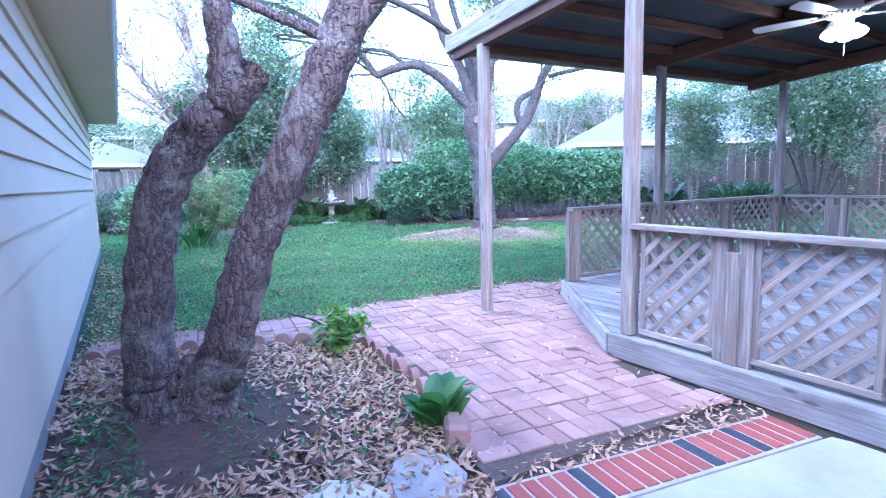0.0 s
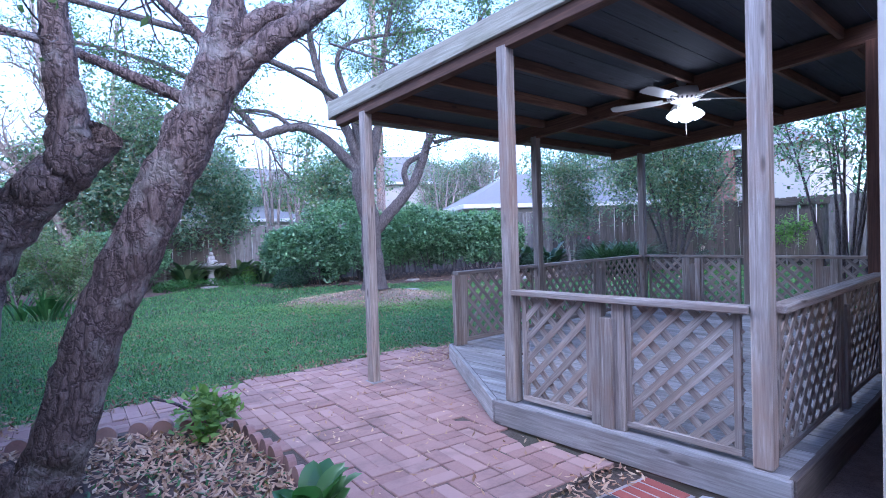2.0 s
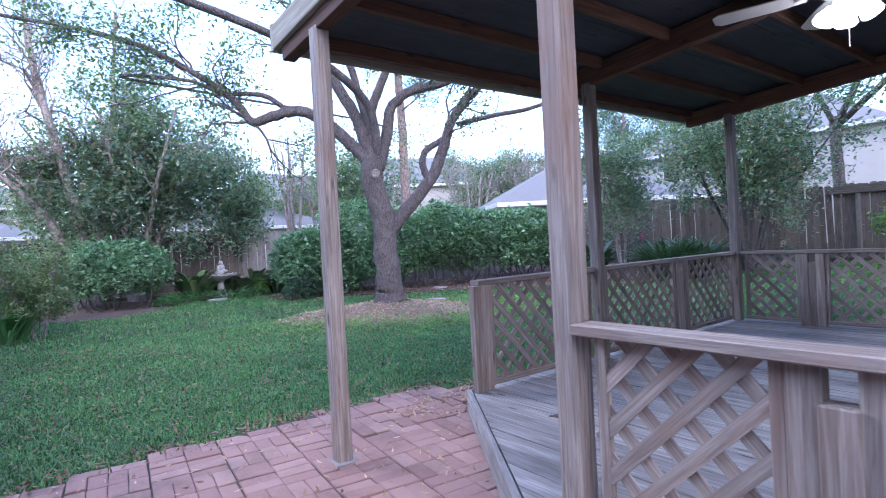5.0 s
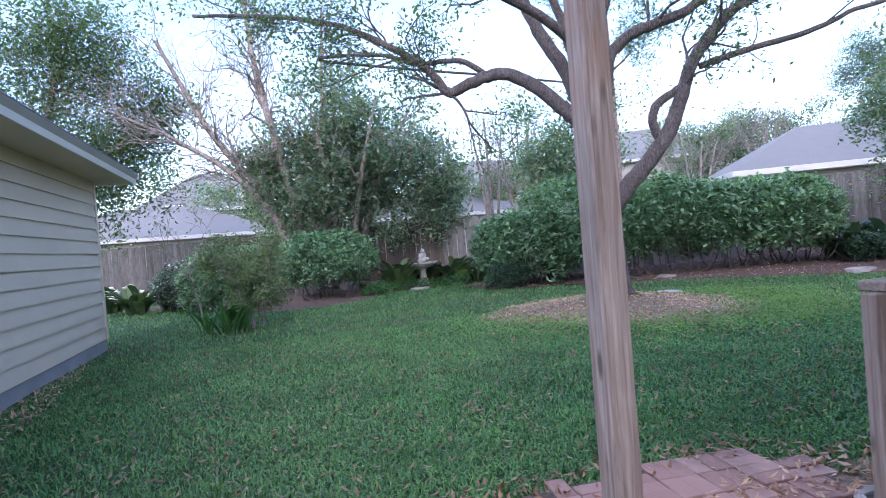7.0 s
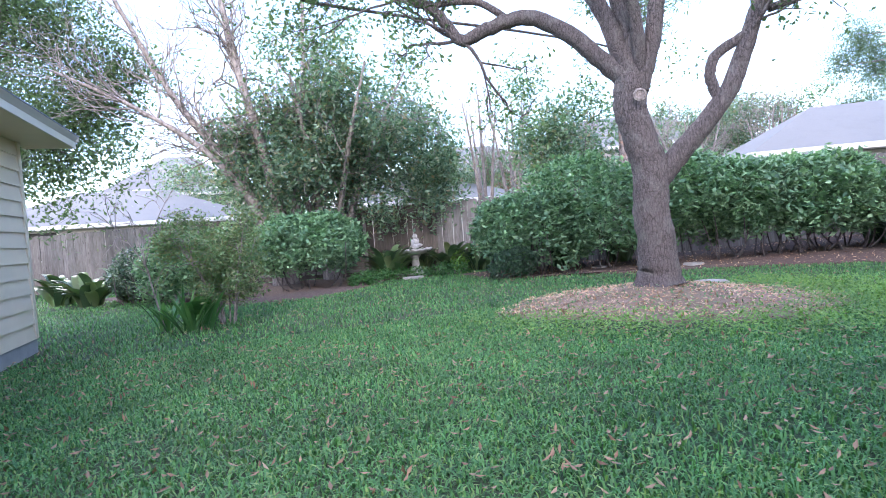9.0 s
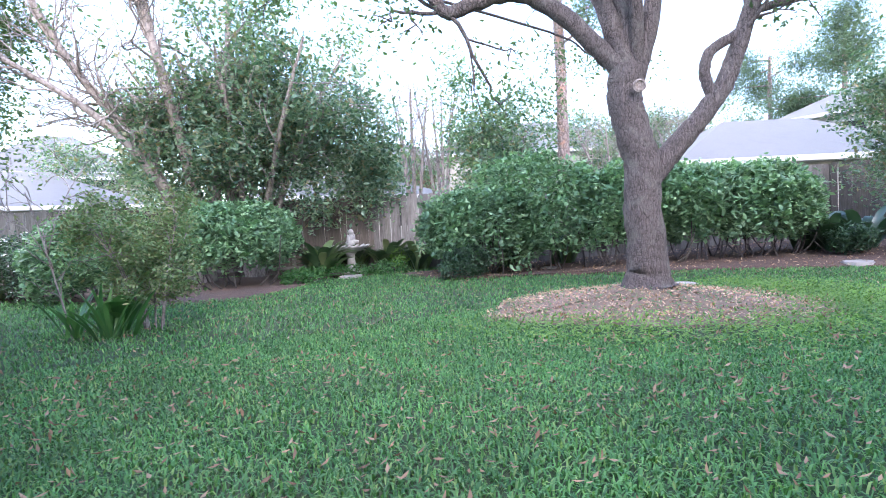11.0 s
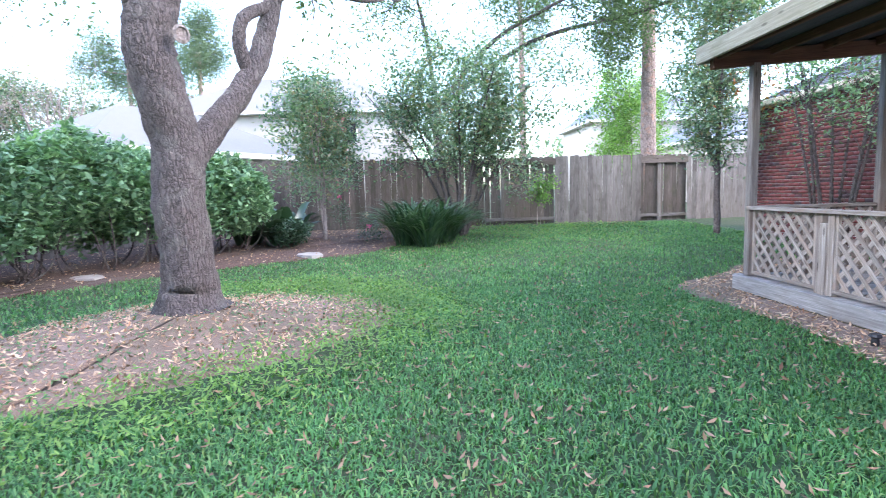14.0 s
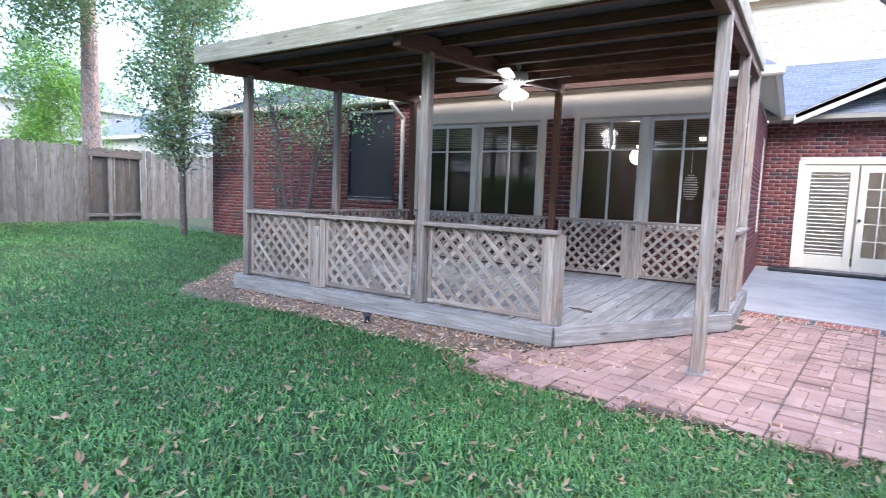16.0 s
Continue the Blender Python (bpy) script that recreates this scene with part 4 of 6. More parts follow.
def lap_siding(name, a, b, z0, z1, label, material=None, course=0.19):
    """Horizontal lapped boards, each tilted out at its foot; the face looks left of a to b."""
    va, vb = Vector((*a, 0)), Vector((*b, 0))
    ux = (vb - va).normalized()
    n = Vector((ux.y, -ux.x, 0))
    wall = thing(name, *(va + vb) / 2, label, "wall", kind="structure")
    rows = int((z1 - z0) / course)
    ch = (z1 - z0) / rows
    core = prism([tuple((va - n * 0.02)[:2]), tuple((vb - n * 0.02)[:2]), tuple((vb - n * 0.2)[:2]), tuple((va - n * 0.2)[:2])], z0 - 0.02, z1)
    part("wall_core", core, SLAB, wall)
    mesh = None
    for i in range(rows):
        if mesh is None:
            bm = bmesh.new()
            L = (vb - va).length
            prof = [(0.0, -0.006), (0.028, -0.006), (0.004, ch + 0.01), (0.0, ch + 0.01)]
            r0 = [bm.verts.new((-L / 2, -p, q)) for p, q in prof]
            r1 = [bm.verts.new((L / 2, -p, q)) for p, q in prof]
            bm.faces.new(r0), bm.faces.new(r1[::-1])
            for k in range(4):
                bm.faces.new((r0[k], r1[k], r1[(k + 1) % 4], r0[(k + 1) % 4]))
            bmesh.ops.recalc_face_normals(bm, faces=bm.faces)
            mesh = mesh_of(bm, "board")
        mid = (va + vb) / 2
        m = Matrix.Translation((mid.x, mid.y, z0 + i * ch)) @ Matrix.Rotation(math.atan2(ux.y, ux.x), 4, "Z")
        link("board", mesh, material or SIDING, wall, "", m)
    return wall


# upper storey behind the recess
lap_siding("wall_upper", (HX0 + 4, FY - 2.4), (-4.2, FY - 2.4), EZ + 1.6, EZ + 3.2, "cream lapped siding of the upper storey")
shingled("roof_upper", [(HX0 + 4.4, FY - 1.9, EZ + 3.2), (-4.6, FY - 1.9, EZ + 3.2), (-4.6, FY - 5, EZ + 4.8), (HX0 + 4.4, FY - 5, EZ + 4.8)], SHINGLE, "grey-blue shingled upper roof")

# ---- garage ----
GX, GY = 0.5, 13.75
lap_siding("wall_garage", (GX, -0.6), (GX, GY), 0.18, 2.66, "beige lapped siding on the garage wall")
lap_siding("wall_garage_north", (GX, GY), (-5.5, GY), 0.18, 2.66, "beige lapped siding on the garage end")
tagged(part("garage_footing", prism([(-5.45, -0.6), (GX + 0.012, -0.6), (GX + 0.012, GY + 0.012), (-5.45, GY + 0.012)], -0.15, 0.17), SLAB), "grey concrete footing of the garage", "footing", kind="structure")
tagged(part("corner_trim", box(0.09, 0.09, 2.5, 0.005), SIDING, None, "", pose(GX - 0.012, GY - 0.012, 1.43)), "beige corner board of the garage", "trim", kind="structure")
tagged(part("garage_soffit", box(0.55, GY + 1.1, 0.02), SIDING, None, "", pose(GX + 0.22, (GY + 0.5 - 0.6) / 2, 2.65)), "beige soffit under the garage eaves", "soffit", kind="structure")
tagged(part("garage_fascia", box(0.03, GY + 1.1, 0.16, 0.004), TRIM, None, "", pose(GX + 0.51, (GY + 0.5 - 0.6) / 2, 2.71)), "beige fascia board of the garage eaves", "fascia", kind="structure")
shingled("roof_garage", [(GX + 0.56, -0.6, 2.8), (GX + 0.56, GY + 0.55, 2.8), (-2.6, GY - 2.2, 4.3), (-2.6, -0.6, 4.3)], SHINGLE, "grey shingled garage roof")
shingled("roof_garage_hip", [(GX + 0.56, GY + 0.55, 2.8), (-5.9, GY + 0.55, 2.8), (-2.6, GY - 2.2, 4.3), (-2.6, GY - 2.2, 4.3)], SHINGLE, "grey shingled garage hip")


# ---- fences ----
def fence(name, a, b, top, label, face, seed, dark_spans=(), brown=(), gaps=0.04):
    """A board fence from a to b: pickets, posts and rails; in dark_spans (metres) rails show on the garden side."""
    rng = np.random.default_rng(seed)
    va, vb = Vector((*a, 0)), Vector((*b, 0))
    ux = (vb - va).normalized()
    n = Vector((-ux.y, ux.x, 0)) * face
    total = (vb - va).length
    mid = (va + vb) / 2
    fen = thing(name, mid.x, mid.y, 0, label, "fence", kind="structure")
    pick = {}
    for kind, mat in (("light", WOOD_FENCE), ("dark", WOOD_FENCE_DARK)):
        bm = bmesh.new()
        prof = [(0, -0.073), (0, 0.073), (top - 0.03, 0.073), (top, 0.045), (top, -0.045), (top - 0.03, -0.073)]
        f = bm.faces.new([bm.verts.new((z, y, 0)) for z, y in prof])
        ext = bmesh.ops.extrude_face_region(bm, geom=[f])
        bmesh.ops.translate(bm, vec=(0, 0, 0.018), verts=[v for v in ext["geom"] if isinstance(v, bmesh.types.BMVert)])
        bmesh.ops.recalc_face_normals(bm, faces=bm.faces)
        pick[kind] = mesh_of(bm, "picket")
        pick[kind].materials.append(mat)
    s = 0.0
    while s < total:
        p = va + ux * s
        dark = any(q0 <= s <= q1 for q0, q1 in dark_spans)
        back = -0.05 if dark else 0.03
        zb = gz(p.x, p.y) - 0.02 + rng.normal(0, 0.012)
        m = Matrix((Vector((0, 0, 1)), ux, n)).transposed().to_4x4()
        m.translation = p + n * back + Vector((0, 0, zb))
        m = m @ pose(0, 0, 0, 0, 0, rng.normal(0, 0.5))
        link("picket", pick["dark" if dark or any(q0 <= s <= q1 for q0, q1 in brown) else "light"], None, fen, "", m)
        s += 0.145 + abs(rng.normal(0, 0.0015)) + (0.022 if rng.random() < gaps else 0)
    s = 0.0
    while s <= total:
        p = va + ux * s
        z = gz(p.x, p.y)
        beam("fence_post", p + Vector((0, 0, z - 0.1)), p + Vector((0, 0, z + top - 0.05)), 0.085, 0.085, WOOD_FENCE, fen, "", 0.004, (1, 0, 0))
        s += 2.4
    for q0, q1 in dark_spans:
        for h in (0.14, top - 0.16):
            p, q = va + ux * q0, va + ux * min(q1, total)
            beam("fence_rail", p + n * 0.02 + Vector((0, 0, gz(p.x, p.y) + h)), q + n * 0.02 + Vector((0, 0, gz(q.x, q.y) + h)), 0.045, 0.09, WOOD_FENCE, fen)
        p, q = va + ux * q0, va + ux * min(q1, total)
        beam("fence_board", p + n * 0.045 + Vector((0, 0, gz(p.x, p.y) + top - 0.17)), q + n * 0.045 + Vector((0, 0, gz(q.x, q.y) + top - 0.17)), 0.02, 0.19, WOOD_FENCE_DARK, fen)
    return fen


NW, NE, SE = (-6.0, 28.6), (18.2, 13.9), (19.6, -3.0)
fence("fence_north", NW, NE, 1.95, "grey weathered board fence behind hedges, some panels darker", -1, 11, [(9.0, 16.6)])
fence("fence_east", NE, SE, 1.95, "weathered board fence with leaning and mossy panels", -1, 12, [(6.6, 8.8), (11.4, 12.9)], [(0, 8.8)], 0.06)
fence("fence_west", (-6.0, 13.9), NW, 1.9, "grey board fence closing the garden's side", -1, 13)


# ---- trees and shrubs ----
def tree(name, x, y, label, bark_mat, limbs, leaf_mat, leaf, per, scatter, seed, twig=0.9, depth=2, sparse=1.0, category="tree", droop=0.03, spread=0.8, seg=14, rough=0.03, tip_from=0.45, aspect=0.5, ratio=0.72, masses=()):
    """limbs: (points relative to the base, first radius, last radius, twigs). The first one is the trunk; twigs grow from the outer part of each."""
    rng = np.random.default_rng(seed)
    z = gz(x, y) - 0.03
    t = thing(name, x, y, z, label, category)
    twig_chunks, tips = [], []
    for pts, r0, r1, twigs in limbs:
        path = spline(np.array(pts, float), 7)
        n = len(path)
        radii = np.linspace(r0, r1, n)
        if pts[0][2] < 0.05 and r0 > 0.09:
            radii = radii * (1 + 0.55 * np.exp(-(path[:, 2] - path[0][2]) / 0.16))
        jit = rng.normal(0, min(0.006, r0 * 0.06), path.shape)
        jit[0] = 0
        v, f = tube_arrays(path + jit, radii, seg, rough, rng)
        link("trunk" if pts[0][2] < 0.05 else "limb", raw_mesh("limb", v, f, True), bark_mat, t, "", WORLD[t])
        for k in range(twigs):
            i = int(rng.uniform(tip_from, 1.0) * (n - 1))
            d = path[min(i + 1, n - 1)] - path[max(i - 1, 0)]
            d = d / (np.linalg.norm(d) + 1e-9) + rng.normal(0, 0.55, 3) + np.array((0, 0, 0.25))
            grow(rng, path[i], d, twig * rng.uniform(0.7, 1.2), max(0.007, radii[i] * 0.34), depth, spread, droop, twig_chunks, tips, ratio=ratio)
    if twig_chunks:
        v, f = join_arrays(twig_chunks)
        link("branchwork", raw_mesh("branchwork", v, f, True), bark_mat, t, "", WORLD[t])["kind"] = "stuff"
    if leaf_mat is not None and tips:
        tips = np.array(tips)
        keep = tips[rng.random(len(tips)) < sparse]
        if len(masses):
            # uneven clumps that fill the crown
            lumps = []
            for cx, cy, cz, rr, n in masses:
                for k in range(26):
                    o = rng.normal(0, 1, 3)
                    o *= rng.uniform(0.25, 1.0) / np.linalg.norm(o)
                    lumps.append(blob_points(rng, n // 34, np.array((cx, cy, cz)) + o * rr, np.array((rr, rr, rr * 0.7)) * rng.uniform(0.16, 0.34), 0.3, 6, 0.5))
            keep = np.concatenate([np.repeat(keep, per, axis=0)] + lumps)
            per = 1
        v, f = leaves(rng, keep, per, leaf, scatter, 0.5, aspect)
        link("crown", raw_mesh("crown", v, f), leaf_mat, t, "", WORLD[t])
    return t


def along(u, z, ux=0.855, uy=-0.52, w=0.0):
    """A point in a tree's broad plane: u across, z up, w in depth."""
    return (u * ux + w * 0.52, u * uy + w * 0.855, z)


# the old double-trunked tree in the leaf bed
A = lambda u, z, w=0.0: (u * 0.863 + w * 0.505, -u * 0.505 + w * 0.863, z)
tree("garden_tree", 1.2, 4.4, "old tree with two leaning rough grey-brown trunks in a leaf bed", BARK_MYRTLE, [
    ([A(-0.17, 0), A(-0.2, 0.25), A(-0.2, 0.5), A(-0.14, 0.95), A(-0.04, 1.34), A(0.14, 1.6), A(0.34, 1.8), A(0.5, 1.98)], 0.14, 0.112, 0),
    ([A(0.36, 1.84), A(0.36, 2.1), A(0.33, 2.4), A(0.3, 2.8), A(0.2, 3.5), A(0.1, 4.3)], 0.095, 0.03, 6),
    ([A(0.08, 0), A(0.17, 0.25), A(0.27, 0.48), A(0.44, 1.0), A(0.65, 1.42), A(0.85, 1.84), A(1.04, 2.22)], 0.135, 0.118, 0),
    ([A(1.0, 2.14), A(1.09, 2.45), A(1.13, 2.8), A(1.08, 3.5), A(1.2, 4.4)], 0.115, 0.035, 5),
    ([A(0.98, 2.1), A(1.2, 2.36), A(1.5, 2.58), A(1.85, 2.9), A(2.25, 3.5), A(2.4, 4.4)], 0.085, 0.025, 1),
    ([A(1.08, 2.42), A(1.32, 2.6, 0.05), A(1.62, 2.72, 0.1), A(1.85, 3.2, 0.2)], 0.075, 0.03, 0),
    ([A(0.96, 2.12), A(0.6, 2.3, 0.1), A(0.2, 2.5, 0.3), A(-0.3, 2.7, 0.5), A(-0.8, 3.0, 0.6)], 0.034, 0.012, 4),
    ([A(1.08, 2.35), A(0.85, 2.62, 0.1), A(0.5, 2.95, 0.2), A(0.0, 3.15, 0.3)], 0.034, 0.012, 3),
    ([A(-0.04, 0.0), A(-0.04, 0.12), A(-0.01, 0.26), A(0.03, 0.36)], 0.17, 0.03, 0),
    ([A(-0.1, 0.12, -0.08), A(-0.3, 0.03, -0.12), A(-0.55, -0.03, -0.15)], 0.09, 0.03, 0),
    ([A(0.1, 0.1, -0.08), A(0.3, 0.03, -0.1), A(0.5, -0.03, -0.15)], 0.08, 0.03, 0),
], LEAF_OAK, 0.05, 2, 0.1, 21, 0.7, 2, 0.35, seg=24, rough=0.05)

# the oak in the middle of the lawn
O = along
tree("oak_tree", 8.05, 11.28, "mature oak with ridged bark and spreading crooked limbs on the lawn", BARK_OAK, [
    ([O(0.05, 0), O(0.05, 0.4), O(0, 1.0), O(0.02, 1.5), O(-0.1, 2.0), O(-0.18, 2.4), O(-0.14, 2.75)], 0.235, 0.2, 0),
    ([O(0.05, 1.28), O(0.3, 1.6), O(0.62, 1.95), O(1.02, 2.45), O(1.25, 3.0), O(1.45, 3.5), O(1.95, 4.05), O(2.65, 4.5), O(3.5, 5.0, 0.3), O(4.4, 5.8, 0.5)], 0.15, 0.035, 12),
    ([O(0.9, 2.3), O(0.8, 2.6), O(0.86, 2.85), O(1.12, 3.02), O(1.3, 3.12)], 0.07, 0.06, 0),
    ([O(1.5, 3.35), O(2.2, 3.5), O(2.95, 3.62), O(3.45, 3.8), O(3.9, 4.1), O(4.6, 4.4, -0.5)], 0.05, 0.02, 8),
    ([O(-0.16, 2.65), O(-0.5, 3.0), O(-0.9, 3.4), O(-1.4, 3.68), O(-1.95, 3.6), O(-2.3, 3.5), O(-2.52, 3.8), O(-2.75, 4.05), O(-3.4, 4.5), O(-4.2, 4.95), O(-5.4, 5.3), O(-7.0, 5.6)], 0.125, 0.03, 18),
    ([O(-1.6, 3.66), O(-2.1, 4.0), O(-2.8, 4.05), O(-3.4, 4.3), O(-4.4, 4.35), O(-5.4, 4.2, -0.2), O(-6.3, 4.1, -0.4)], 0.05, 0.014, 9),
    ([O(-0.15, 2.7), O(-0.4, 3.5), O(-0.85, 4.4), O(-1.1, 5.2), O(-1.3, 6.4), O(-1.8, 7.6)], 0.13, 0.04, 12),
    ([O(-0.12, 2.75), O(-0.15, 3.5), O(0.02, 4.0), O(0.35, 4.8), O(0.5, 5.8), O(0.9, 7.2)], 0.11, 0.04, 12),
    ([O(-0.05, 2.55), O(0.15, 3.2), O(0.25, 3.7), O(0.65, 4.0), O(1.4, 4.2), O(1.8, 4.6), O(2.2, 5.4), O(2.8, 6.4)], 0.12, 0.035, 12),
    ([O(0.0, 2.75), O(0.6, 3.9, -1.0), O(1.4, 4.6, -2.2), O(2.4, 4.7, -3.2), O(3.6, 4.55, -3.9), O(4.6, 4.8, -4.4)], 0.085, 0.02, 6),
    ([O(0, 2.8), O(-0.3, 4.2, 1.2), O(-0.2, 5.4, 2.4), O(0.5, 6.2, 3.6)], 0.09, 0.03, 9),
], LEAF_OAK, 0.085, 9, 0.16, 22, 0.85, 2, 0.7, seg=18, rough=0.03, droop=0.0)
tagged(part("branch_scar", lathe([(0.075, 0), (0.08, 0.015), (0.055, 0.03), (0.05, 0.012), (0.02, 0.008)], 16), BARK_PALE, bpy.data.objects["oak_tree"], "pale round healed branch scar", pose(7.8, 11.06, 2.62, 90, 0, -35)))


def stems(rng, n, h, lean, r):
    out = []
    for k in range(n):
        a = rng.uniform(0, 2 * math.pi)
        d = np.array((math.cos(a), math.sin(a))) * lean * rng.uniform(0.4, 1.2)
        b = np.array((math.cos(a), math.sin(a))) * 0.1
        out.append(([(b[0], b[1], 0), (b[0] + d[0] * 0.25, b[1] + d[1] * 0.25, h * 0.35), (b[0] + d[0] * 0.6, b[1] + d[1] * 0.6, h * 0.7), (b[0] + d[0], b[1] + d[1], h)], r, r * 0.25, 7))
    return out


R = np.random.default_rng(5)
# evergreen tree and bare pale tree by the fence
tree("evergreen_tree", 5.3, 21.0, "broad dense evergreen tree by the board fence", BARK_PALE, stems(R, 9, 5.4, 2.3, 0.11), LEAF_TREE, 0.145, 6, 0.24, 31, 1.3, 2, 0.8, droop=0.06, tip_from=0.25, masses=[(0.4, 0, 3.6, 2.3, 18000), (1.7, -0.4, 3.2, 1.8, 11000), (-1.0, 0, 3.8, 1.9, 11000), (0.5, 0, 5.4, 1.7, 9000), (2.6, -0.6, 2.6, 1.3, 6000), (-1.8, 0, 2.8, 1.2, 5000)])
tree("bare_tree", 3.9, 20.6, "tall pale tree with many bare twigs", BARK_PALE, [
    ([(0, 0, 0), (-0.3, 0, 1.5), (-1.0, 0.2, 3.2), (-2.2, 0.3, 5.0), (-3.4, 0.2, 7.5)], 0.2, 0.05, 26),
    ([(0.1, 0, 0), (0.1, 0.1, 2.0), (-0.3, 0, 4.0), (-0.8, -0.2, 6.5), (-1.0, 0, 9.0)], 0.2, 0.05, 26),
    ([(0.2, 0, 0), (0.5, 0.1, 2.0), (0.9, 0.2, 4.5), (1.2, 0, 8.5)], 0.17, 0.04, 20),
    ([(-0.5, 0, 2.2), (-1.6, -0.2, 3.6), (-3.0, -0.4, 4.6), (-4.6, -0.6, 5.4)], 0.11, 0.03, 18),
], LEAF_OAK, 0.07, 1, 0.2, 32, 1.1, 3, 0.12, seg=8, droop=-0.03)
tree("shade_tree", -3.6, 24.0, "large leafy tree behind the garage", BARK_OAK, [
    ([(0, 0, 0), (0, 0, 2), (0.2, 0, 4)], 0.24, 0.18, 0),
    ([(0.1, 0, 3), (1.2, -0.5, 4.2), (2.6, -1.2, 5.0), (3.8, -1.6, 5.2)], 0.12, 0.03, 16),
    ([(0.1, 0, 3.4), (0.6, -1.2, 5.2), (1.4, -2.2, 6.8), (2.0, -2.8, 8.0)], 0.12, 0.03, 16),
    ([(0.1, 0, 3.4), (-1.0, -0.8, 5.2), (-2.2, -1.4, 6.8), (-3.2, -1.8, 8.0)], 0.12, 0.03, 14),
    ([(0.1, 0, 3.0), (0.8, -1.0, 3.6), (2.0, -2.4, 3.9), (3.0, -3.2, 3.6)], 0.09, 0.02, 14),
    ([(0.1, 0, 4), (0.3, 0.3, 6), (0.8, 0.4, 9)], 0.12, 0.04, 14),
], LEAF_OAK, 0.13, 12, 0.3, 33, 1.2, 2, 0.9, seg=10, masses=[(2.2, -1.6, 4.6, 1.7, 2200), (0.5, -1.5, 6.4, 2.2, 3000), (2.0, -2.6, 7.4, 1.7, 2000), (-2.2, -1.5, 6.6, 2, 2500), (2.8, -3.0, 3.6, 1.1, 1500)])


def pine(x, y, h, r, crown0, seed, label, needles=True, spread=2.0):
    rng = np.random.default_rng(seed)
    limbs = [([(0, 0, 0), (0.05, 0, h * 0.35), (0.0, 0.1, h * 0.7), (0.1, 0.1, h)], r, r * 0.45, 0)]
    k = 12
    for i in range(k):
        z = crown0 + (h - crown0) * (i + rng.random()) / k
        a = rng.uniform(0, 2 * math.pi)
        L = spread * rng.uniform(0.5, 1.0)
        limbs.append(([(0, 0, z), (math.cos(a) * L * 0.5, math.sin(a) * L * 0.5, z + 0.15), (math.cos(a) * L, math.sin(a) * L, z + 0.35)], 0.05, 0.015, 5))
    return tree("pine_tree", x, y, label, BARK_PINE, limbs, LEAF_PINE, 0.2 if spread < 3 else 0.32, 9 if spread < 3 else 20, 0.2 if spread < 3 else 0.6, seed, 0.6, 1, 1.0, seg=12, aspect=0.16, tip_from=0.55)


pine(13.5, 18.6, 15, 0.19, 5.2, 41, "tall pine with a bare plated trunk behind the fence")
pine(20.8, 1.6, 14, 0.27, 7.5, 42, "tall pine with reddish plated bark beyond the fence")
pine(41.0, 23.4, 12, 0.25, 5.0, 43, "far pine with loose tufted crown", spread=4.4)
pine(43.0, 29.0, 12, 0.25, 5.5, 44, "far pine with loose tufted crown", spread=3.2)
pine(27.7, 4.4, 14, 0.17, 6.5, 45, "tall thin pine among the far houses")
for i, (x, y, h) in enumerate(((12.2, 25.5, 6.0), (14.0, 26.5, 6.5), (10.5, 27.5, 6.0), (21.5, 24.0, 5.0), (24.0, 22.5, 5.0), (17.5, 27, 6))):
    tree("bare_tree", x, y, "pale leafless tree behind the fence", BARK_PALE, stems(R, 5, h, 1.3, 0.1), None, 0.1, 1, 0.1, 50 + i, 1.2, 3, seg=6, droop=-0.05)
for i, (x, y, h, w) in enumerate(((13.4, 21.0, 3.9, 1.1), (24.5, 27.5, 5.6, 2.3), (28.5, 26.0, 5.8, 2.4), (2.0, 38.0, 4.2, 2.0), (17, 36, 4.8, 2.5), (31, -2, 5.5, 2.0))):
    lime = i == 5
    tree("far_tree", x, y, "light green leafy tree beyond the fence" if lime else "dull green leafy tree beyond the fence", BARK_PALE, stems(R, 6, h, w, 0.06), LEAF_LIME if lime else LEAF_TREE, 0.16, 12, 0.3, 60 + i, 1.0, 2, 0.9, seg=6, tip_from=0.2)
# shrubs along the east fence and beside the house
tree("tall_shrub", 15.7, 11.3, "tall loose evergreen shrub against the fence", BARK_PALE, stems(R, 6, 3.0, 0.8, 0.03), LEAF_TREE, 0.1, 6, 0.14, 71, 0.6, 2, 0.9, "shrub", seg=7, tip_from=0.3, masses=[(0, 0, 2.5, 1.0, 2600), (0, 0, 1.7, 0.8, 1200)])
tree("tall_shrub", 16.0, 8.15, "wide many-stemmed evergreen shrub against the fence", BARK_OAK, stems(R, 11, 3.5, 1.9, 0.04), LEAF_TREE, 0.1, 7, 0.16, 72, 0.75, 2, 0.9, "shrub", seg=7, tip_from=0.4, masses=[(0.0, 0.2, 2.9, 1.5, 4800), (0.2, -0.8, 2.6, 1.2, 2600)])
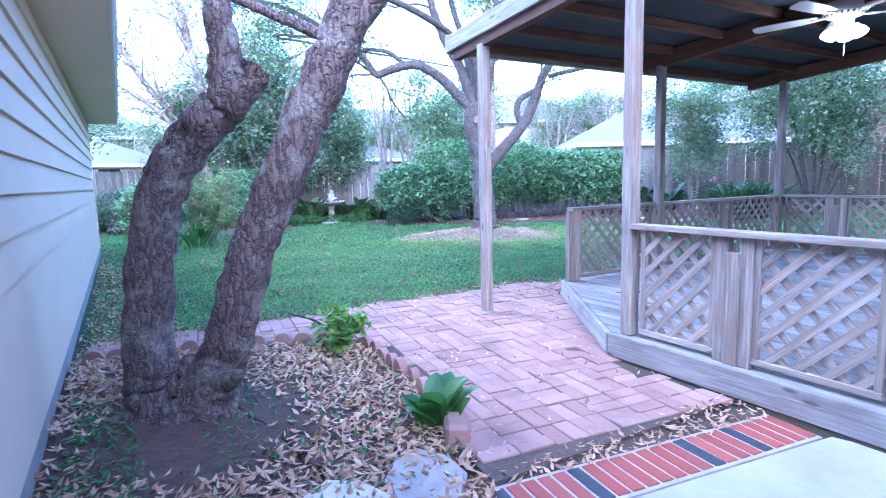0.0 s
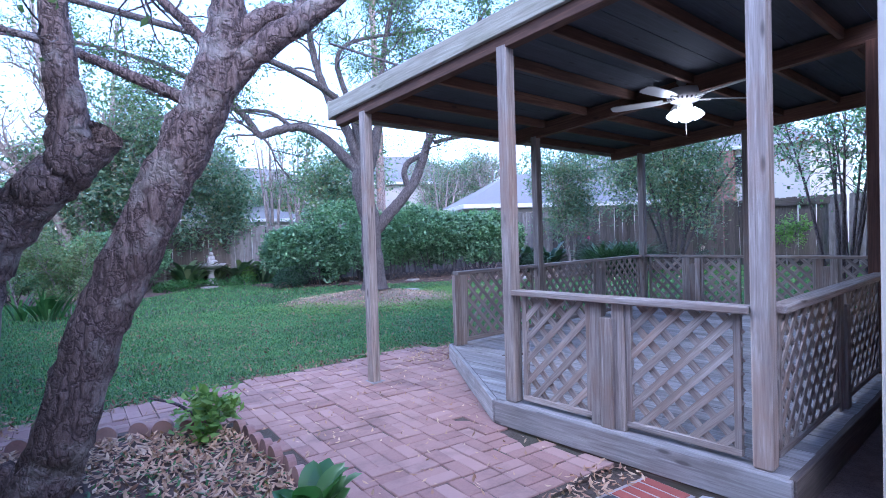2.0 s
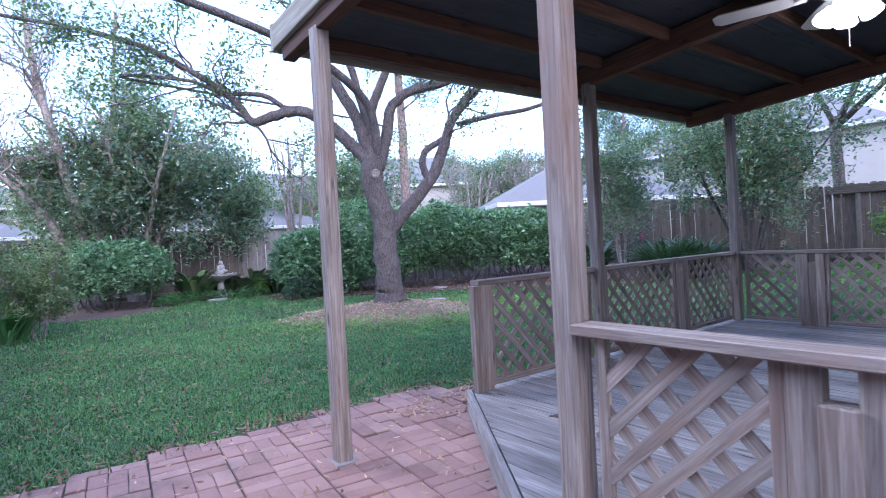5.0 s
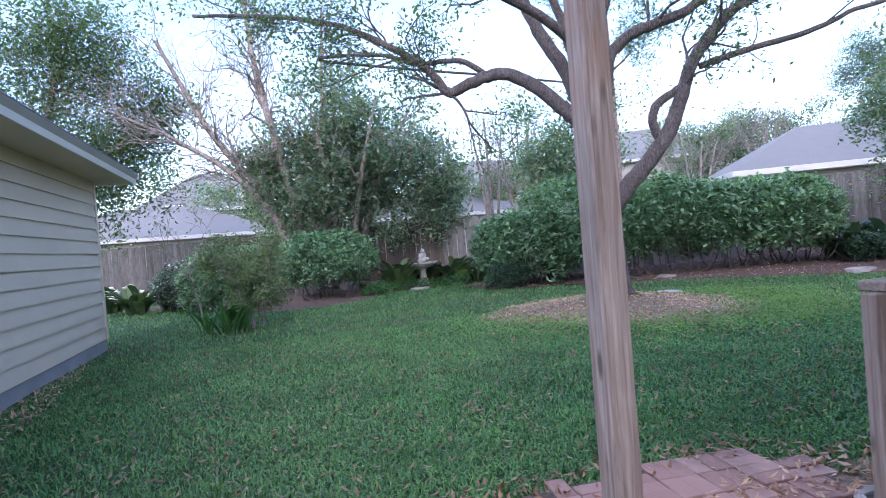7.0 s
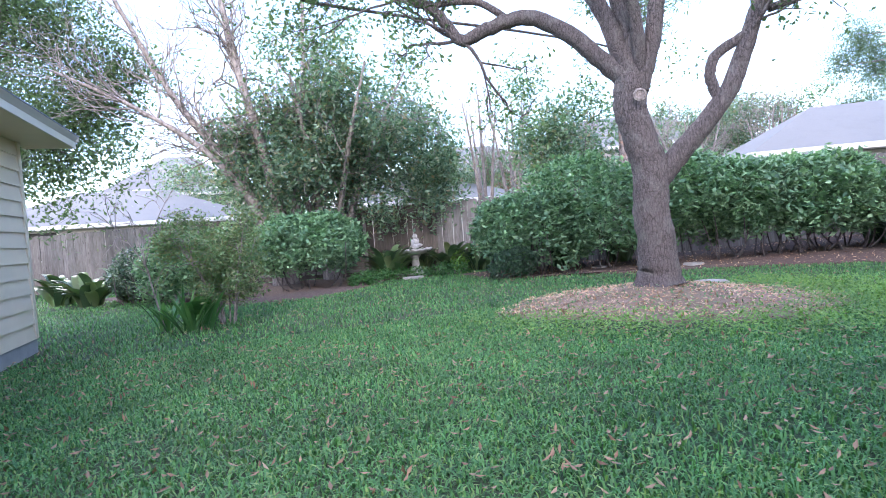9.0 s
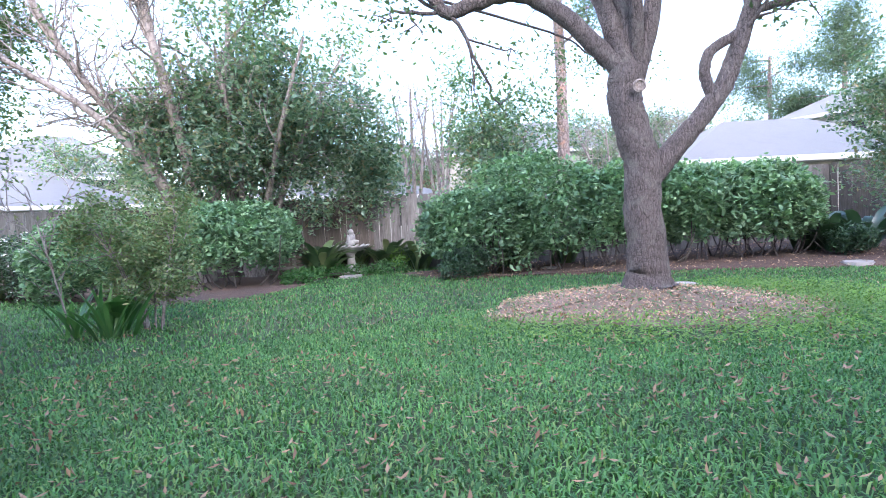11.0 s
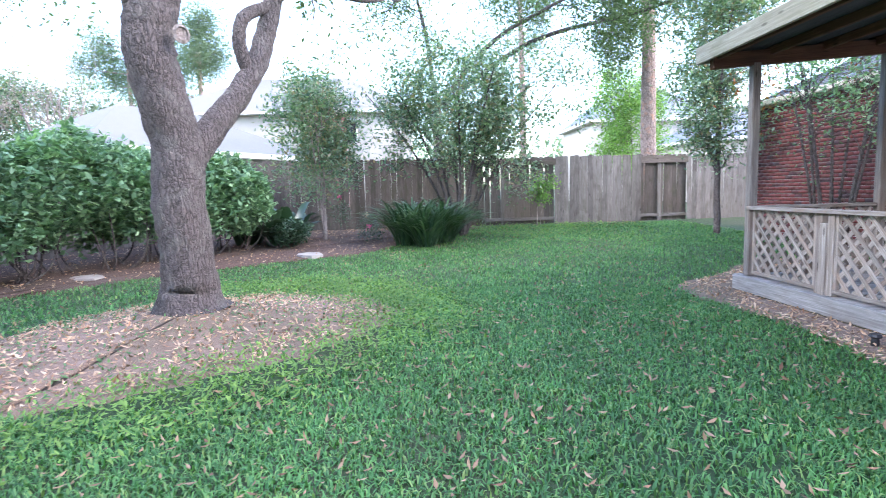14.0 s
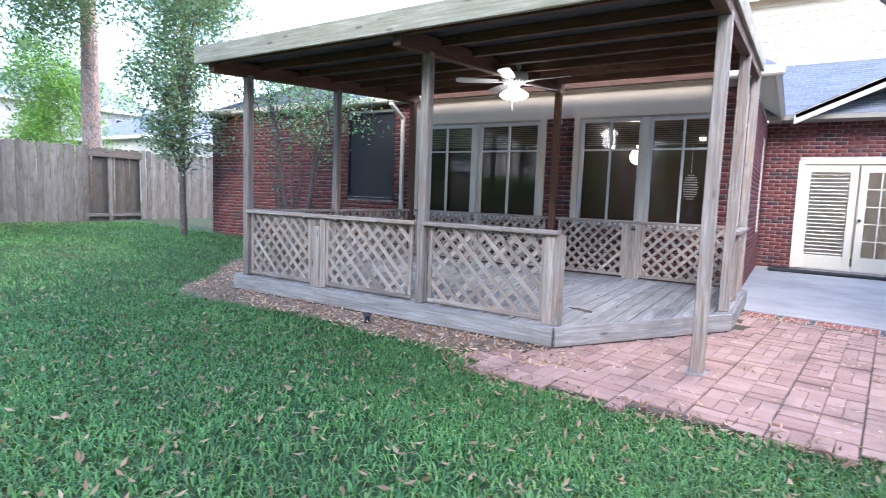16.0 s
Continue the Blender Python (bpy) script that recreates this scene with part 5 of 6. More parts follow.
tree("overhanging_oak", 23.4, 8.4, "leafy oak beyond the fence that overhangs the garden", BARK_OAK, [
    ([(0, 0, 0), (-0.1, 0, 2.2), (-0.3, 0, 4.2)], 0.2, 0.15, 0),
    ([(-0.3, 0, 4.0), (-2.4, -1.6, 5.6), (-4.4, -3.0, 6.1), (-6.4, -4.4, 6.3)], 0.1, 0.025, 12),
    ([(-0.3, 0, 4.0), (-2.0, -3.0, 5.8), (-4.2, -5.6, 6.0), (-7.0, -7.0, 5.9)], 0.1, 0.025, 14),
    ([(-0.3, 0, 4.1), (-2.4, 0.4, 6.2), (-4.4, 0.8, 7.0)], 0.09, 0.025, 10),
], LEAF_OAK, 0.11, 6, 0.2, 78, 1.0, 2, 0.9, seg=9, masses=[(-4.4, -5.3, 6.1, 1.7, 6000), (-3.4, -2.2, 6.7, 1.6, 4500), (-6.6, -6.6, 6.0, 1.6, 5500), (-5.6, -3.6, 6.9, 1.7, 4000), (-8.2, -6.6, 6.2, 1.4, 4000), (-2.2, -5.8, 5.8, 1.4, 4000)])
tree("young_tree", 14.9, 2.5, "slim young tree with a dark trunk by the house corner", BARK_OAK, [([(0, 0, 0), (0.05, 0, 1.2), (-0.05, 0.05, 2.4), (0.05, 0, 4.0), (-0.2, 0.1, 5.6)], 0.075, 0.02, 32), ([(0, 0, 1.2), (0.35, 0.1, 2.2), (0.5, 0.1, 3.6), (0.3, 0.2, 5.0)], 0.035, 0.012, 16), ([(0, 0, 2.2), (-0.6, 0.3, 3.6), (-1.2, 0.4, 4.8)], 0.03, 0.01, 12)], LEAF_TREE, 0.1, 6, 0.14, 73, 0.6, 2, 0.9, seg=8, tip_from=0.3, masses=[(0.1, 0, 2.6, 0.75, 1500), (0.0, 0, 3.7, 0.9, 2200), (-0.3, 0.2, 4.9, 1.2, 3200), (-1.4, 0.5, 5.2, 1.0, 2200)])
tree("crape_myrtle", 10.7, 3.1, "many-stemmed small tree with sparse turning leaves beside the deck", BARK_OAK, stems(R, 6, 3.0, 0.75, 0.035), LEAF_HEDGE, 0.075, 5, 0.14, 74, 0.6, 2, 0.5, seg=7, tip_from=0.55)
tree("crape_myrtle", 10.95, 3.0, "slim stem with rust-red autumn leaves beside the deck", BARK_OAK, stems(R, 3, 3.1, 0.5, 0.03), LEAF_RED, 0.07, 2, 0.12, 75, 0.5, 2, 0.35, seg=7, tip_from=0.7)
tree("leafy_shrub", 2.75, 14.3, "loose upright brown-green shrub at the lawn's edge", BARK_PALE, stems(R, 9, 1.3, 0.5, 0.014), LEAF_LOOSE, 0.06, 5, 0.06, 76, 0.26, 2, 1.0, "shrub", seg=5, tip_from=0.1, masses=[(0.05, 0, 1.05, 0.5, 800), (-0.15, 0, 0.75, 0.4, 350), (0.2, 0, 0.6, 0.35, 250)])
tree("thin_sapling", 1.95, 14.0, "thin bare sapling with a few brownish leaves", BARK_PALE, [([(0, 0, 0), (-0.12, 0.06, 0.6), (-0.24, 0.12, 1.2), (-0.36, 0.16, 1.7)], 0.014, 0.005, 9), ([(-0.2, 0.1, 1.0), (-0.5, 0.1, 1.5), (-0.8, 0.1, 1.75)], 0.007, 0.004, 6), ([(-0.2, 0.1, 1.0), (-0.05, 0.1, 1.5), (0.15, 0.1, 1.9)], 0.007, 0.004, 6)], LEAF_LOOSE, 0.06, 1, 0.05, 79, 0.4, 1, 0.8, "sapling", seg=5, tip_from=0.3)


def bush(name, x, y, rx, ry, h, label, material, leaf, n, seed, clear=0.15, category="bush", turn=0.0, twigs=14):
    """A clipped bush: stems below, an uneven skin of leaves above."""
    rng = np.random.default_rng(seed)
    z = gz(x, y)
    b = thing(name, x, y, z, label, category, rz=turn)
    mid, half = (h + clear) / 2, (h - clear) / 2
    chunks = []
    for k in range(twigs):
        px, py = rng.uniform(-0.75, 0.75) * rx, rng.uniform(-0.6, 0.6) * ry
        tx, ty = px + rng.normal(0, 0.25), py + rng.normal(0, 0.25)
        chunks.append(tube_arrays(spline([(px * 0.8, py * 0.8, -0.03), ((px + tx) / 2, (py + ty) / 2, clear * 0.7 + 0.1), (tx, ty, mid)], 4), np.linspace(0.02, 0.008, 9), 5))
    v, f = join_arrays(chunks)
    link("stemwork", raw_mesh("stemwork", v, f), BARK_OAK, b, "", WORLD[b])["kind"] = "stuff"
    pts = blob_points(rng, n, (0, 0, mid), (rx, ry, half), 0.72, 14, 0.4)
    sprigs = pts[rng.integers(0, n, max(6, n // 130))]
    sprigs = np.concatenate([np.array((0, 0, mid)) + (q - np.array((0, 0, mid))) * 1.04 + rng.normal(0, 0.075 * min(1, rx), (45, 3)) for q in sprigs])
    # square shoulders of clipped growth
    pts[:, 0] = np.sign(pts[:, 0]) * rx * np.clip(np.abs(pts[:, 0] / rx), 0, 1.15) ** 0.82
    inner = blob_points(rng, n // 5, (0, 0, mid), (rx * 0.75, ry * 0.75, half * 0.75), 0.4, 5, 0.2)
    v, f = leaves(rng, np.concatenate([pts, sprigs, inner]), 1, leaf, leaf * 0.4, 0.42, 0.55)
    link("foliage", raw_mesh("foliage", v, f), material, b, "", WORLD[b])
    return b


HED = "rounded clipped evergreen hedge bush with bare lower stems"
for i, (x, y, rx, h) in enumerate(((9.3, 16.6, 1.25, 1.95), (10.8, 15.7, 1.3, 2.05), (12.1, 14.75, 1.25, 2.0), (13.3, 13.9, 1.15, 1.95), (14.1, 13.2, 0.95, 1.85))):
    bush("hedge_bush", x, y, rx, 0.95, h, HED, LEAF_HEDGE, 0.13, 8200, 80 + i, 0.3, turn=-34)
bush("clipped_bush", 4.5, 18.8, 1.25, 1.05, 1.85, "rounded clipped bush in fresh green by the fence", LEAF_HEDGE, 0.13, 7600, 90, 0.25)
bush("pale_bush", 2.0, 18.6, 0.95, 0.85, 1.35, "low rounded bush with pale green leaves", LEAF_HEDGE, 0.12, 4800, 91, 0.1)
bush("dark_bush", 0.9, 19.6, 0.9, 0.8, 1.2, "low dark green bush by the fence", LEAF_DARK, 0.075, 4000, 92, 0.1)
bush("fern_mound", 8.45, 16.1, 0.45, 0.4, 0.6, "low dark feathery mound before the hedge", LEAF_DARK, 0.075, 1800, 93, 0.02, twigs=4)
bush("fern_mound", 14.6, 11.9, 0.5, 0.4, 0.55, "low dark feathery mound before the hedge", LEAF_DARK, 0.075, 1800, 94, 0.02, twigs=4)


def strap_plant(name, x, y, n, length, width, label, material, seed, spread=0.35, arch=0.9, category="plant", lift=0.0):
    """Arching strap or spoon leaves from one crown, each a folded ribbon."""
    rng = np.random.default_rng(seed)
    z = gz(x, y) + lift
    chunks = []
    for k in range(n):
        a = rng.uniform(0, 2 * math.pi)
        d = np.array((math.cos(a), math.sin(a), 0))
        side = np.array((-d[1], d[0], 0))
        L, W = length * rng.uniform(0.7, 1.15), width * rng.uniform(0.8, 1.2)
        up = rng.uniform(0.6, 1.05)
        o = d * rng.uniform(0, spread) * 0.5 + side * rng.normal(0, spread * 0.3)
        rows = []
        steps = 6
        for i in range(steps + 1):
            t = i / steps
            p = o + d * L * (0.65 * t + 0.25 * t * t) * (1.25 - up * 0.75) + np.array((0, 0, L * up * (1.3 * t - arch * 0.75 * t * t)))
            w = W * (math.sin(math.pi * min(1, 0.12 + 0.88 * t)) ** 0.7) * 0.5
            rows += [p - side * w + np.array((0, 0, w * 0.35)), p, p + side * w + np.array((0, 0, w * 0.35))]
        f = []
        for i in range(steps):
            for j in range(2):
                q = i * 3 + j
                f.append((q, q + 1, q + 4, q + 3))
        chunks.append((np.array(rows), np.array(f)))
    v, f = join_arrays(chunks)
    v[:, 2] = np.maximum(v[:, 2], -0.03)
    me = raw_mesh(name, v, f, True)
    return tagged(link(name, me, material, None, "", pose(x, y, z)), label, category)


CI = "clump of broad dark strap-leaved plants in the mulch"
for i, (x, y) in enumerate(((6.5, 19.4), (6.9, 20.2), (8.2, 19.4), (8.9, 19.0), (9.6, 18.3), (7.7, 20.0), (-0.3, 19.9), (0.3, 20.7), (-1.2, 21.2), (14.9, 12.2), (15.5, 12.0), (15.1, 12.8), (10.4, 17.2), (11.6, 16.6))):
    strap_plant("cast_iron_plant", x, y, 30, 1.2, 0.22, CI, LEAF_CAST if x < 12 else LEAF_DARK, 100 + i)
strap_plant("leafy_plant", 2.33, 3.42, 17, 0.33, 0.13, "bright green broad-leaved plant at the paving's corner", LEAF_HOSTA, 120, 0.12, 0.55)
strap_plant("iris_plant", 2.3, 13.85, 22, 0.7, 0.05, "tuft of upright sword leaves at the lawn's edge", LEAF_HOSTA, 121, 0.3, 0.3)
strap_plant("iris_plant", 1.9, 14.2, 14, 0.6, 0.05, "tuft of upright sword leaves at the lawn's edge", LEAF_HOSTA, 122, 0.3, 0.4)
strap_plant("elephant_ear", 2.3, 14.2, 5, 0.75, 0.4, "plant with a few huge round green leaves", LEAF_HOSTA, 123, 0.25, 0.7)
for i, (x, y) in enumerate(((14.1, 9.0), (14.7, 8.6), (14.4, 9.4), (15.0, 9.1))):
    strap_plant("lily_clump", x, y, 170, 1.45, 0.045, "dense mound of narrow blue-green arching leaves", LEAF_DARK, 124 + i, 0.35, 0.95)
bush("leafy_weed", 2.4, 5.08, 0.22, 0.22, 0.3, "small bright green leafy plant by the paving edge", LEAF_LIME, 0.085, 130, 140, 0.08, "plant", twigs=1)
bush("lime_plant", 8.35, 19.05, 0.3, 0.3, 0.5, "small lime-green plant by the bird bath", LEAF_LIME, 0.085, 260, 141, 0.02, "plant", twigs=3)
for i, (x, y) in enumerate(((6.2, 19.1), (5.6, 18.2), (7.9, 18.85), (6.9, 18.9))):
    bush("ground_ivy", x, y, 0.5, 0.35, 0.24, "low leafy ground cover in the bed", LEAF_HOSTA, 0.085, 420, 142 + i, 0.0, "plant", twigs=2)
tree("lime_sapling", 18.0, 5.9, "thin sapling with bright lime leaves at the fence", BARK_PALE, stems(R, 3, 1.25, 0.2, 0.012), LEAF_LIME, 0.1, 3, 0.08, 77, 0.25, 1, 0.9, "sapling", seg=5)
for i, (x, y, h, m) in enumerate(((16.2, 11.0, 0.95, FLOWER), (15.0, 10.2, 0.35, FLOWER), (17.0, 7.7, 0.6, ROSE), (16.6, 10.4, 0.5, ROSE))):
    rng = np.random.default_rng(150 + i)
    ob = thing("rose_bush", x, y, gz(x, y), "small rose bush with a few pink blooms", "rose", rz=i * 40)
    pts = blob_points(rng, 160, (0, 0, h * 0.55), (0.3, 0.3, h * 0.42), 0.4)
    v, f = leaves(rng, pts, 2, 0.06, 0.05)
    link("foliage", raw_mesh("foliage", v, f), LEAF_DARK, ob, "", WORLD[ob])
    v, f = tube_arrays(spline([(0, 0, -0.03), (0.02, 0, h * 0.5), (0.05, 0.02, h)], 4), np.full(9, 0.008), 5)
    link("stem", raw_mesh("stem", v, f), BARK_PALE, ob, "", WORLD[ob])
    v, f = leaves(rng, rng.normal(0, 0.025, (18, 3)) + np.array((0.05, 0.02, h)), 1, 0.07, 0.012, 0.9, 0.8)
    link("bloom", raw_mesh("bloom", v, f), m, ob, "", WORLD[ob])

# ---- bird bath ----
bath = thing("bird_bath", 7.3, 19.55, gz(7.3, 19.55) - 0.01, "pale cast-stone bird bath with a small figure on it", "bird bath")
BMX = WORLD[bath]
part("pedestal", lathe([(0.22, 0), (0.22, 0.05), (0.19, 0.07), (0.16, 0.12), (0.11, 0.26), (0.095, 0.4), (0.11, 0.48), (0.15, 0.53), (0.13, 0.55)], 20), STONE, bath, "", BMX, True)
basin = lathe([(0.13, 0.54), (0.3, 0.58), (0.43, 0.66), (0.46, 0.7), (0.43, 0.71), (0.28, 0.65), (0.05, 0.63)], 64)
for v in basin.verts:
    # scalloped rim
    r = math.hypot(v.co.x, v.co.y)
    if r > 0.35:
        k = 1 + 0.05 * math.cos(16 * math.atan2(v.co.y, v.co.x))
        v.co.x, v.co.y, v.co.z = v.co.x * k, v.co.y * k, v.co.z + 0.02 * (k - 1) / 0.05
part("basin", basin, STONE, bath, "", BMX, True)
fig = bmesh.new()
for c, r in (((0, 0, 0.76), (0.13, 0.11, 0.1)), ((0.02, 0, 0.88), (0.085, 0.075, 0.12)), ((0.03, -0.01, 1.04), (0.068, 0.068, 0.075)), ((0.1, -0.05, 0.8), (0.12, 0.045, 0.05)), ((-0.07, -0.06, 0.86), (0.04, 0.05, 0.11)), ((0.11, 0.03, 0.9), (0.04, 0.045, 0.1))):
    bmesh.ops.create_icosphere(fig, subdivisions=2, radius=1, matrix=Matrix.Translation(c) @ Matrix.Diagonal((*r, 1)))
part("figure", fig, STONE, bath, "small seated cast-stone figure", BMX, True)


def flagstone(name, x, y, r, label, seed, material=None, h=0.045):
    rng = np.random.default_rng(seed)
    pts = [(r * rng.uniform(0.75, 1.15) * math.cos(a), r * rng.uniform(0.55, 0.9) * math.sin(a)) for a in np.linspace(0, 2 * math.pi, 8, endpoint=False)]
    bm = prism(pts, -0.03, h)
    bmesh.ops.bevel(bm, geom=[e for e in bm.edges if e.verts[0].co.z > 0 and e.verts[1].co.z > 0], offset=0.015, segments=2, affect="EDGES")
    return tagged(part(name, bm, material or FLAG, None, "", pose(x, y, gz(x, y), 0, 0, rng.uniform(0, 90))), label, "stone", "garden stones")


flagstone("flagstone", 2.0, 2.98, 0.27, "mottled pale flagstone in the leaf bed", 161)
flagstone("flagstone", 1.6, 2.9, 0.31, "cream flat flagstone in the leaf bed", 162, CREAM)
flagstone("flagstone", 13.3, 11.2, 0.35, "pale stepping stone in the mulch", 163)
flagstone("flagstone", 9.7, 12.0, 0.3, "pale stepping stone by the oak", 164)
flagstone("flagstone", 11.6, 14.3, 0.3, "pale flat stone under the hedge", 165)
flagstone("flagstone", 6.9, 18.6, 0.3, "pale flat stone before the bird bath", 166)
flagstone("flagstone", 10.6, 16.0, 0.3, "pale flat stone under the hedge", 167)

# ---- ceiling fan ----
fan = thing("ceiling_fan", PE, 3.45, 2.4, "white five-blade ceiling fan with lit frosted lamps", "fan")
FM = pose(PE, 3.45, 0)
part("canopy", lathe([(0.07, 2.88), (0.075, 2.83), (0.05, 2.79), (0.05, 2.77)], 20), WHITE, fan, "", FM, True)
part("motor", lathe([(0.05, 2.78), (0.15, 2.765), (0.165, 2.73), (0.165, 2.68), (0.13, 2.645), (0.07, 2.63), (0.07, 2.58), (0.05, 2.56)], 28), WHITE, fan, "", FM, True)
for k in range(22):
    part("vent_slot", box(0.004, 0.018, 0.03), DARK, fan, "", FM @ pose(0, 0, 2.662, 0, 0, 360 * k / 22) @ pose(0.146, 0, 0, 0, 42))
blade = bmesh.new()
f = blade.faces.new([blade.verts.new(p) for p in ((0.2, -0.045, 0), (0.35, -0.065, 0), (0.68, -0.07, 0), (0.72, -0.04, 0), (0.72, 0.04, 0), (0.68, 0.07, 0), (0.35, 0.065, 0), (0.2, 0.045, 0))])
ext = bmesh.ops.extrude_face_region(blade, geom=[f])
bmesh.ops.translate(blade, vec=(0, 0, 0.008), verts=[v for v in ext["geom"] if isinstance(v, bmesh.types.BMVert)])
bmesh.ops.recalc_face_normals(blade, faces=blade.faces)
blade_mesh = mesh_of(blade, "blade")
for k in range(5):
    link("blade", blade_mesh, WHITE, fan, "", FM @ pose(0, 0, 2.665, 0, 0, 32.5 + 72 * k) @ pose(0, 0, 0, 11))
    part("blade_arm", box(0.14, 0.03, 0.012, 0.003), WHITE, fan, "", FM @ pose(0, 0, 2.66, 0, 0, 32.5 + 72 * k) @ pose(0.19, 0, 0))
shade_mesh = mesh_of(lathe([(0.022, 0.0), (0.03, -0.02), (0.055, -0.06), (0.062, -0.095), (0.05, -0.11), (0.01, -0.118)], 18), "lamp_shade", True)
for k in range(4):
    link("lamp_shade", shade_mesh, BULB, fan, "lit frosted glass shade", FM @ pose(0, 0, 2.57, 0, 0, 90 * k + 20) @ pose(0.075, 0, 0, 0, -28))
part("pull_chain", box(0.004, 0.004, 0.2), STONE, fan, "", FM @ pose(0.02, 0, 2.42))
fan_lamp = new("fan_lamp", bpy.data.lights.new("fan_lamp", "POINT"))
fan_lamp.data.energy, fan_lamp.data.shadow_soft_size, fan_lamp.data.color = 0.8, 0.12, (1, 0.95, 0.85)
fan_lamp.location = (PE, 3.45, 2.36)

# lamps that shine inside the sunroom
for x, y, z, r in ((5.85, -0.6, 2.3, 0.13), (6.7, -1.6, 2.4, 0.06), (5.0, -1.4, 2.5, 0.06)):
    lamp = thing("pendant_lamp", x, y, 2.748, "lit pendant lamp hanging in the sunroom", "lamp")
    part("cord", box(0.012, 0.012, 2.745 - z), BLACK, lamp, "", pose(x, y, (2.745 + z) / 2))
    part("shade", lathe([(r * 0.3, 0), (r, -0.03), (r * 0.9, -0.07), (r * 0.3, -0.1)], 16), BULB_WARM, lamp, "lit glass shade", pose(x, y, z), True)
# a pale openwork lantern hanging behind the glass
lantern = thing("hanging_lantern", 4.78, HY - 0.32, 1.5, "pale oval openwork lantern hanging behind the glass", "lantern")
part("cord", box(0.006, 0.006, 1.0), WHITE, lantern, "", pose(4.78, HY - 0.32, 2.2))
for k in range(11):
    t = -0.17 + 0.034 * k
    r = 0.1 * math.sqrt(max(0.05, 1 - (t / 0.19) ** 2))
    part("ring", lathe([(r, -0.006), (r + 0.006, 0), (r, 0.006), (r - 0.006, 0)], 18), WHITE, lantern, "", pose(4.78, HY - 0.32, 1.5 + t), True)
room_lamp = new("room_lamp", bpy.data.lights.new("room_lamp", "POINT"))
room_lamp.data.energy, room_lamp.data.shadow_soft_size, room_lamp.data.color = 4, 0.15, (1, 0.8, 0.55)
room_lamp.location = (6.0, -0.9, 2.1)
for x0, x1 in ((7.01, 8.08), (8.21, 9.28), (4.43, 5.3), (5.44, 6.31)):
    bl = thing("window_blind", (x0 + x1) / 2, HY - 0.14, 2.1, "dark half-lowered blind behind the window", "blind")
    for k in range(14):
        part("slat", box(x1 - x0 - 0.06, 0.025, 0.003), SOFFIT, bl, "", pose((x0 + x1) / 2, HY - 0.12, 2.1 + k * 0.03, 30))

# security light, downspouts, small fittings
def downspout(x, y, z0, z1):
    d = thing("downspout", x, y, z0, "beige downspout fixed to the house wall", "downspout", kind="structure")
    part("pipe", box(0.07, 0.06, z1 - z0, 0.008), TRIM, d, "", pose(x, y, (z0 + z1) / 2))
    beam("elbow", (x, y, z1 - 0.02), (x, y + 0.38, z1 + 0.2), 0.07, 0.06, TRIM, d)
    for z in (z0 + 0.6, z1 - 0.4):
        part("strap", box(0.09, 0.015, 0.03), TRIM, d, "", pose(x, y - 0.03, z))


downspout(9.68, HY + 0.05, 0.1, 2.65)
downspout(4.14, HY + 0.07, 0.1, 2.72)
sec = thing("security_light", 6.7, HY + 0.05, 2.45, "white round light fitting on the brick pier", "light")
part("body", lathe([(0.07, 0), (0.07, 0.03), (0.05, 0.06), (0.02, 0.07)], 16), WHITE, sec, "", pose(6.7, HY + 0.012, 2.45, -90))
solar = thing("garden_light", 6.85, 5.72, gz(6.85, 5.72), "small dark solar light in the leaf strip", "light")
part("cap", lathe([(0.035, 0.08), (0.045, 0.09), (0.035, 0.11)], 12), BLACK, solar, "", WORLD[solar])
part("stem", lathe([(0.025, -0.02), (0.028, 0.04), (0.025, 0.08)], 12), BLACK, solar, "", WORLD[solar])


# ---- neighbouring houses ----
def neighbour(x, y, rz, w, d, wall_h, ridge, label, wall=None, windows=2, brick=False, roof=None):
    """A plain house with hipped roof, fascia and windows."""
    z = gz(x, y)
    h = thing("neighbour_house", x, y, z, label, "house", rz=rz)
    m = WORLD[h]
    part("wall", box(w, d, wall_h, 0, (0, 0, wall_h / 2)), wall or WALL_FAR, h, "", m)
    o = 0.45
    bm = bmesh.new()
    e = [bm.verts.new(p) for p in ((-w / 2 - o, -d / 2 - o, wall_h), (w / 2 + o, -d / 2 - o, wall_h), (w / 2 + o, d / 2 + o, wall_h), (-w / 2 - o, d / 2 + o, wall_h))]
    k = max(0.3, (w - d) / 2 + 0.4)
    r = [bm.verts.new((-k, 0, ridge)), bm.verts.new((k, 0, ridge))]
    bm.faces.new((e[0], e[1], r[1], r[0]))
    bm.faces.new((e[2], e[3], r[0], r[1]))
    bm.faces.new((e[1], e[2], r[1]))
    bm.faces.new((e[3], e[0], r[0]))
    bm.faces.new(e[::-1])
    part("roof", bm, roof or SHINGLE_FAR, h, "", m)
    part("fascia", box(w + 2 * o + 0.04, d + 2 * o + 0.04, 0.18, 0.01, (0, 0, wall_h - 0.05)), TRIM_WHITE, h, "", m)
    if brick:
        part("brick_bay", box(1.3, 0.5, wall_h, 0.02, (w * 0.2, -d / 2 - 0.2, wall_h / 2)), BRICK_FAR, h, "red brick bay", m)
    for i in range(windows):
        for s in ((0, 1) if wall_h > 4 else (0,)):
            wx = -w / 2 + (i + 0.5) * w / windows
            win = part("window", box(1.1, 0.08, 1.3, 0.02, (wx, -d / 2 - 0.02, 1.7 + 2.8 * s)), TRIM_WHITE, h, "", m)
            part("pane", box(0.95, 0.02, 1.15, 0, (wx, -d / 2 - 0.07, 1.7 + 2.8 * s)), DARK, win, "", m)
    return h


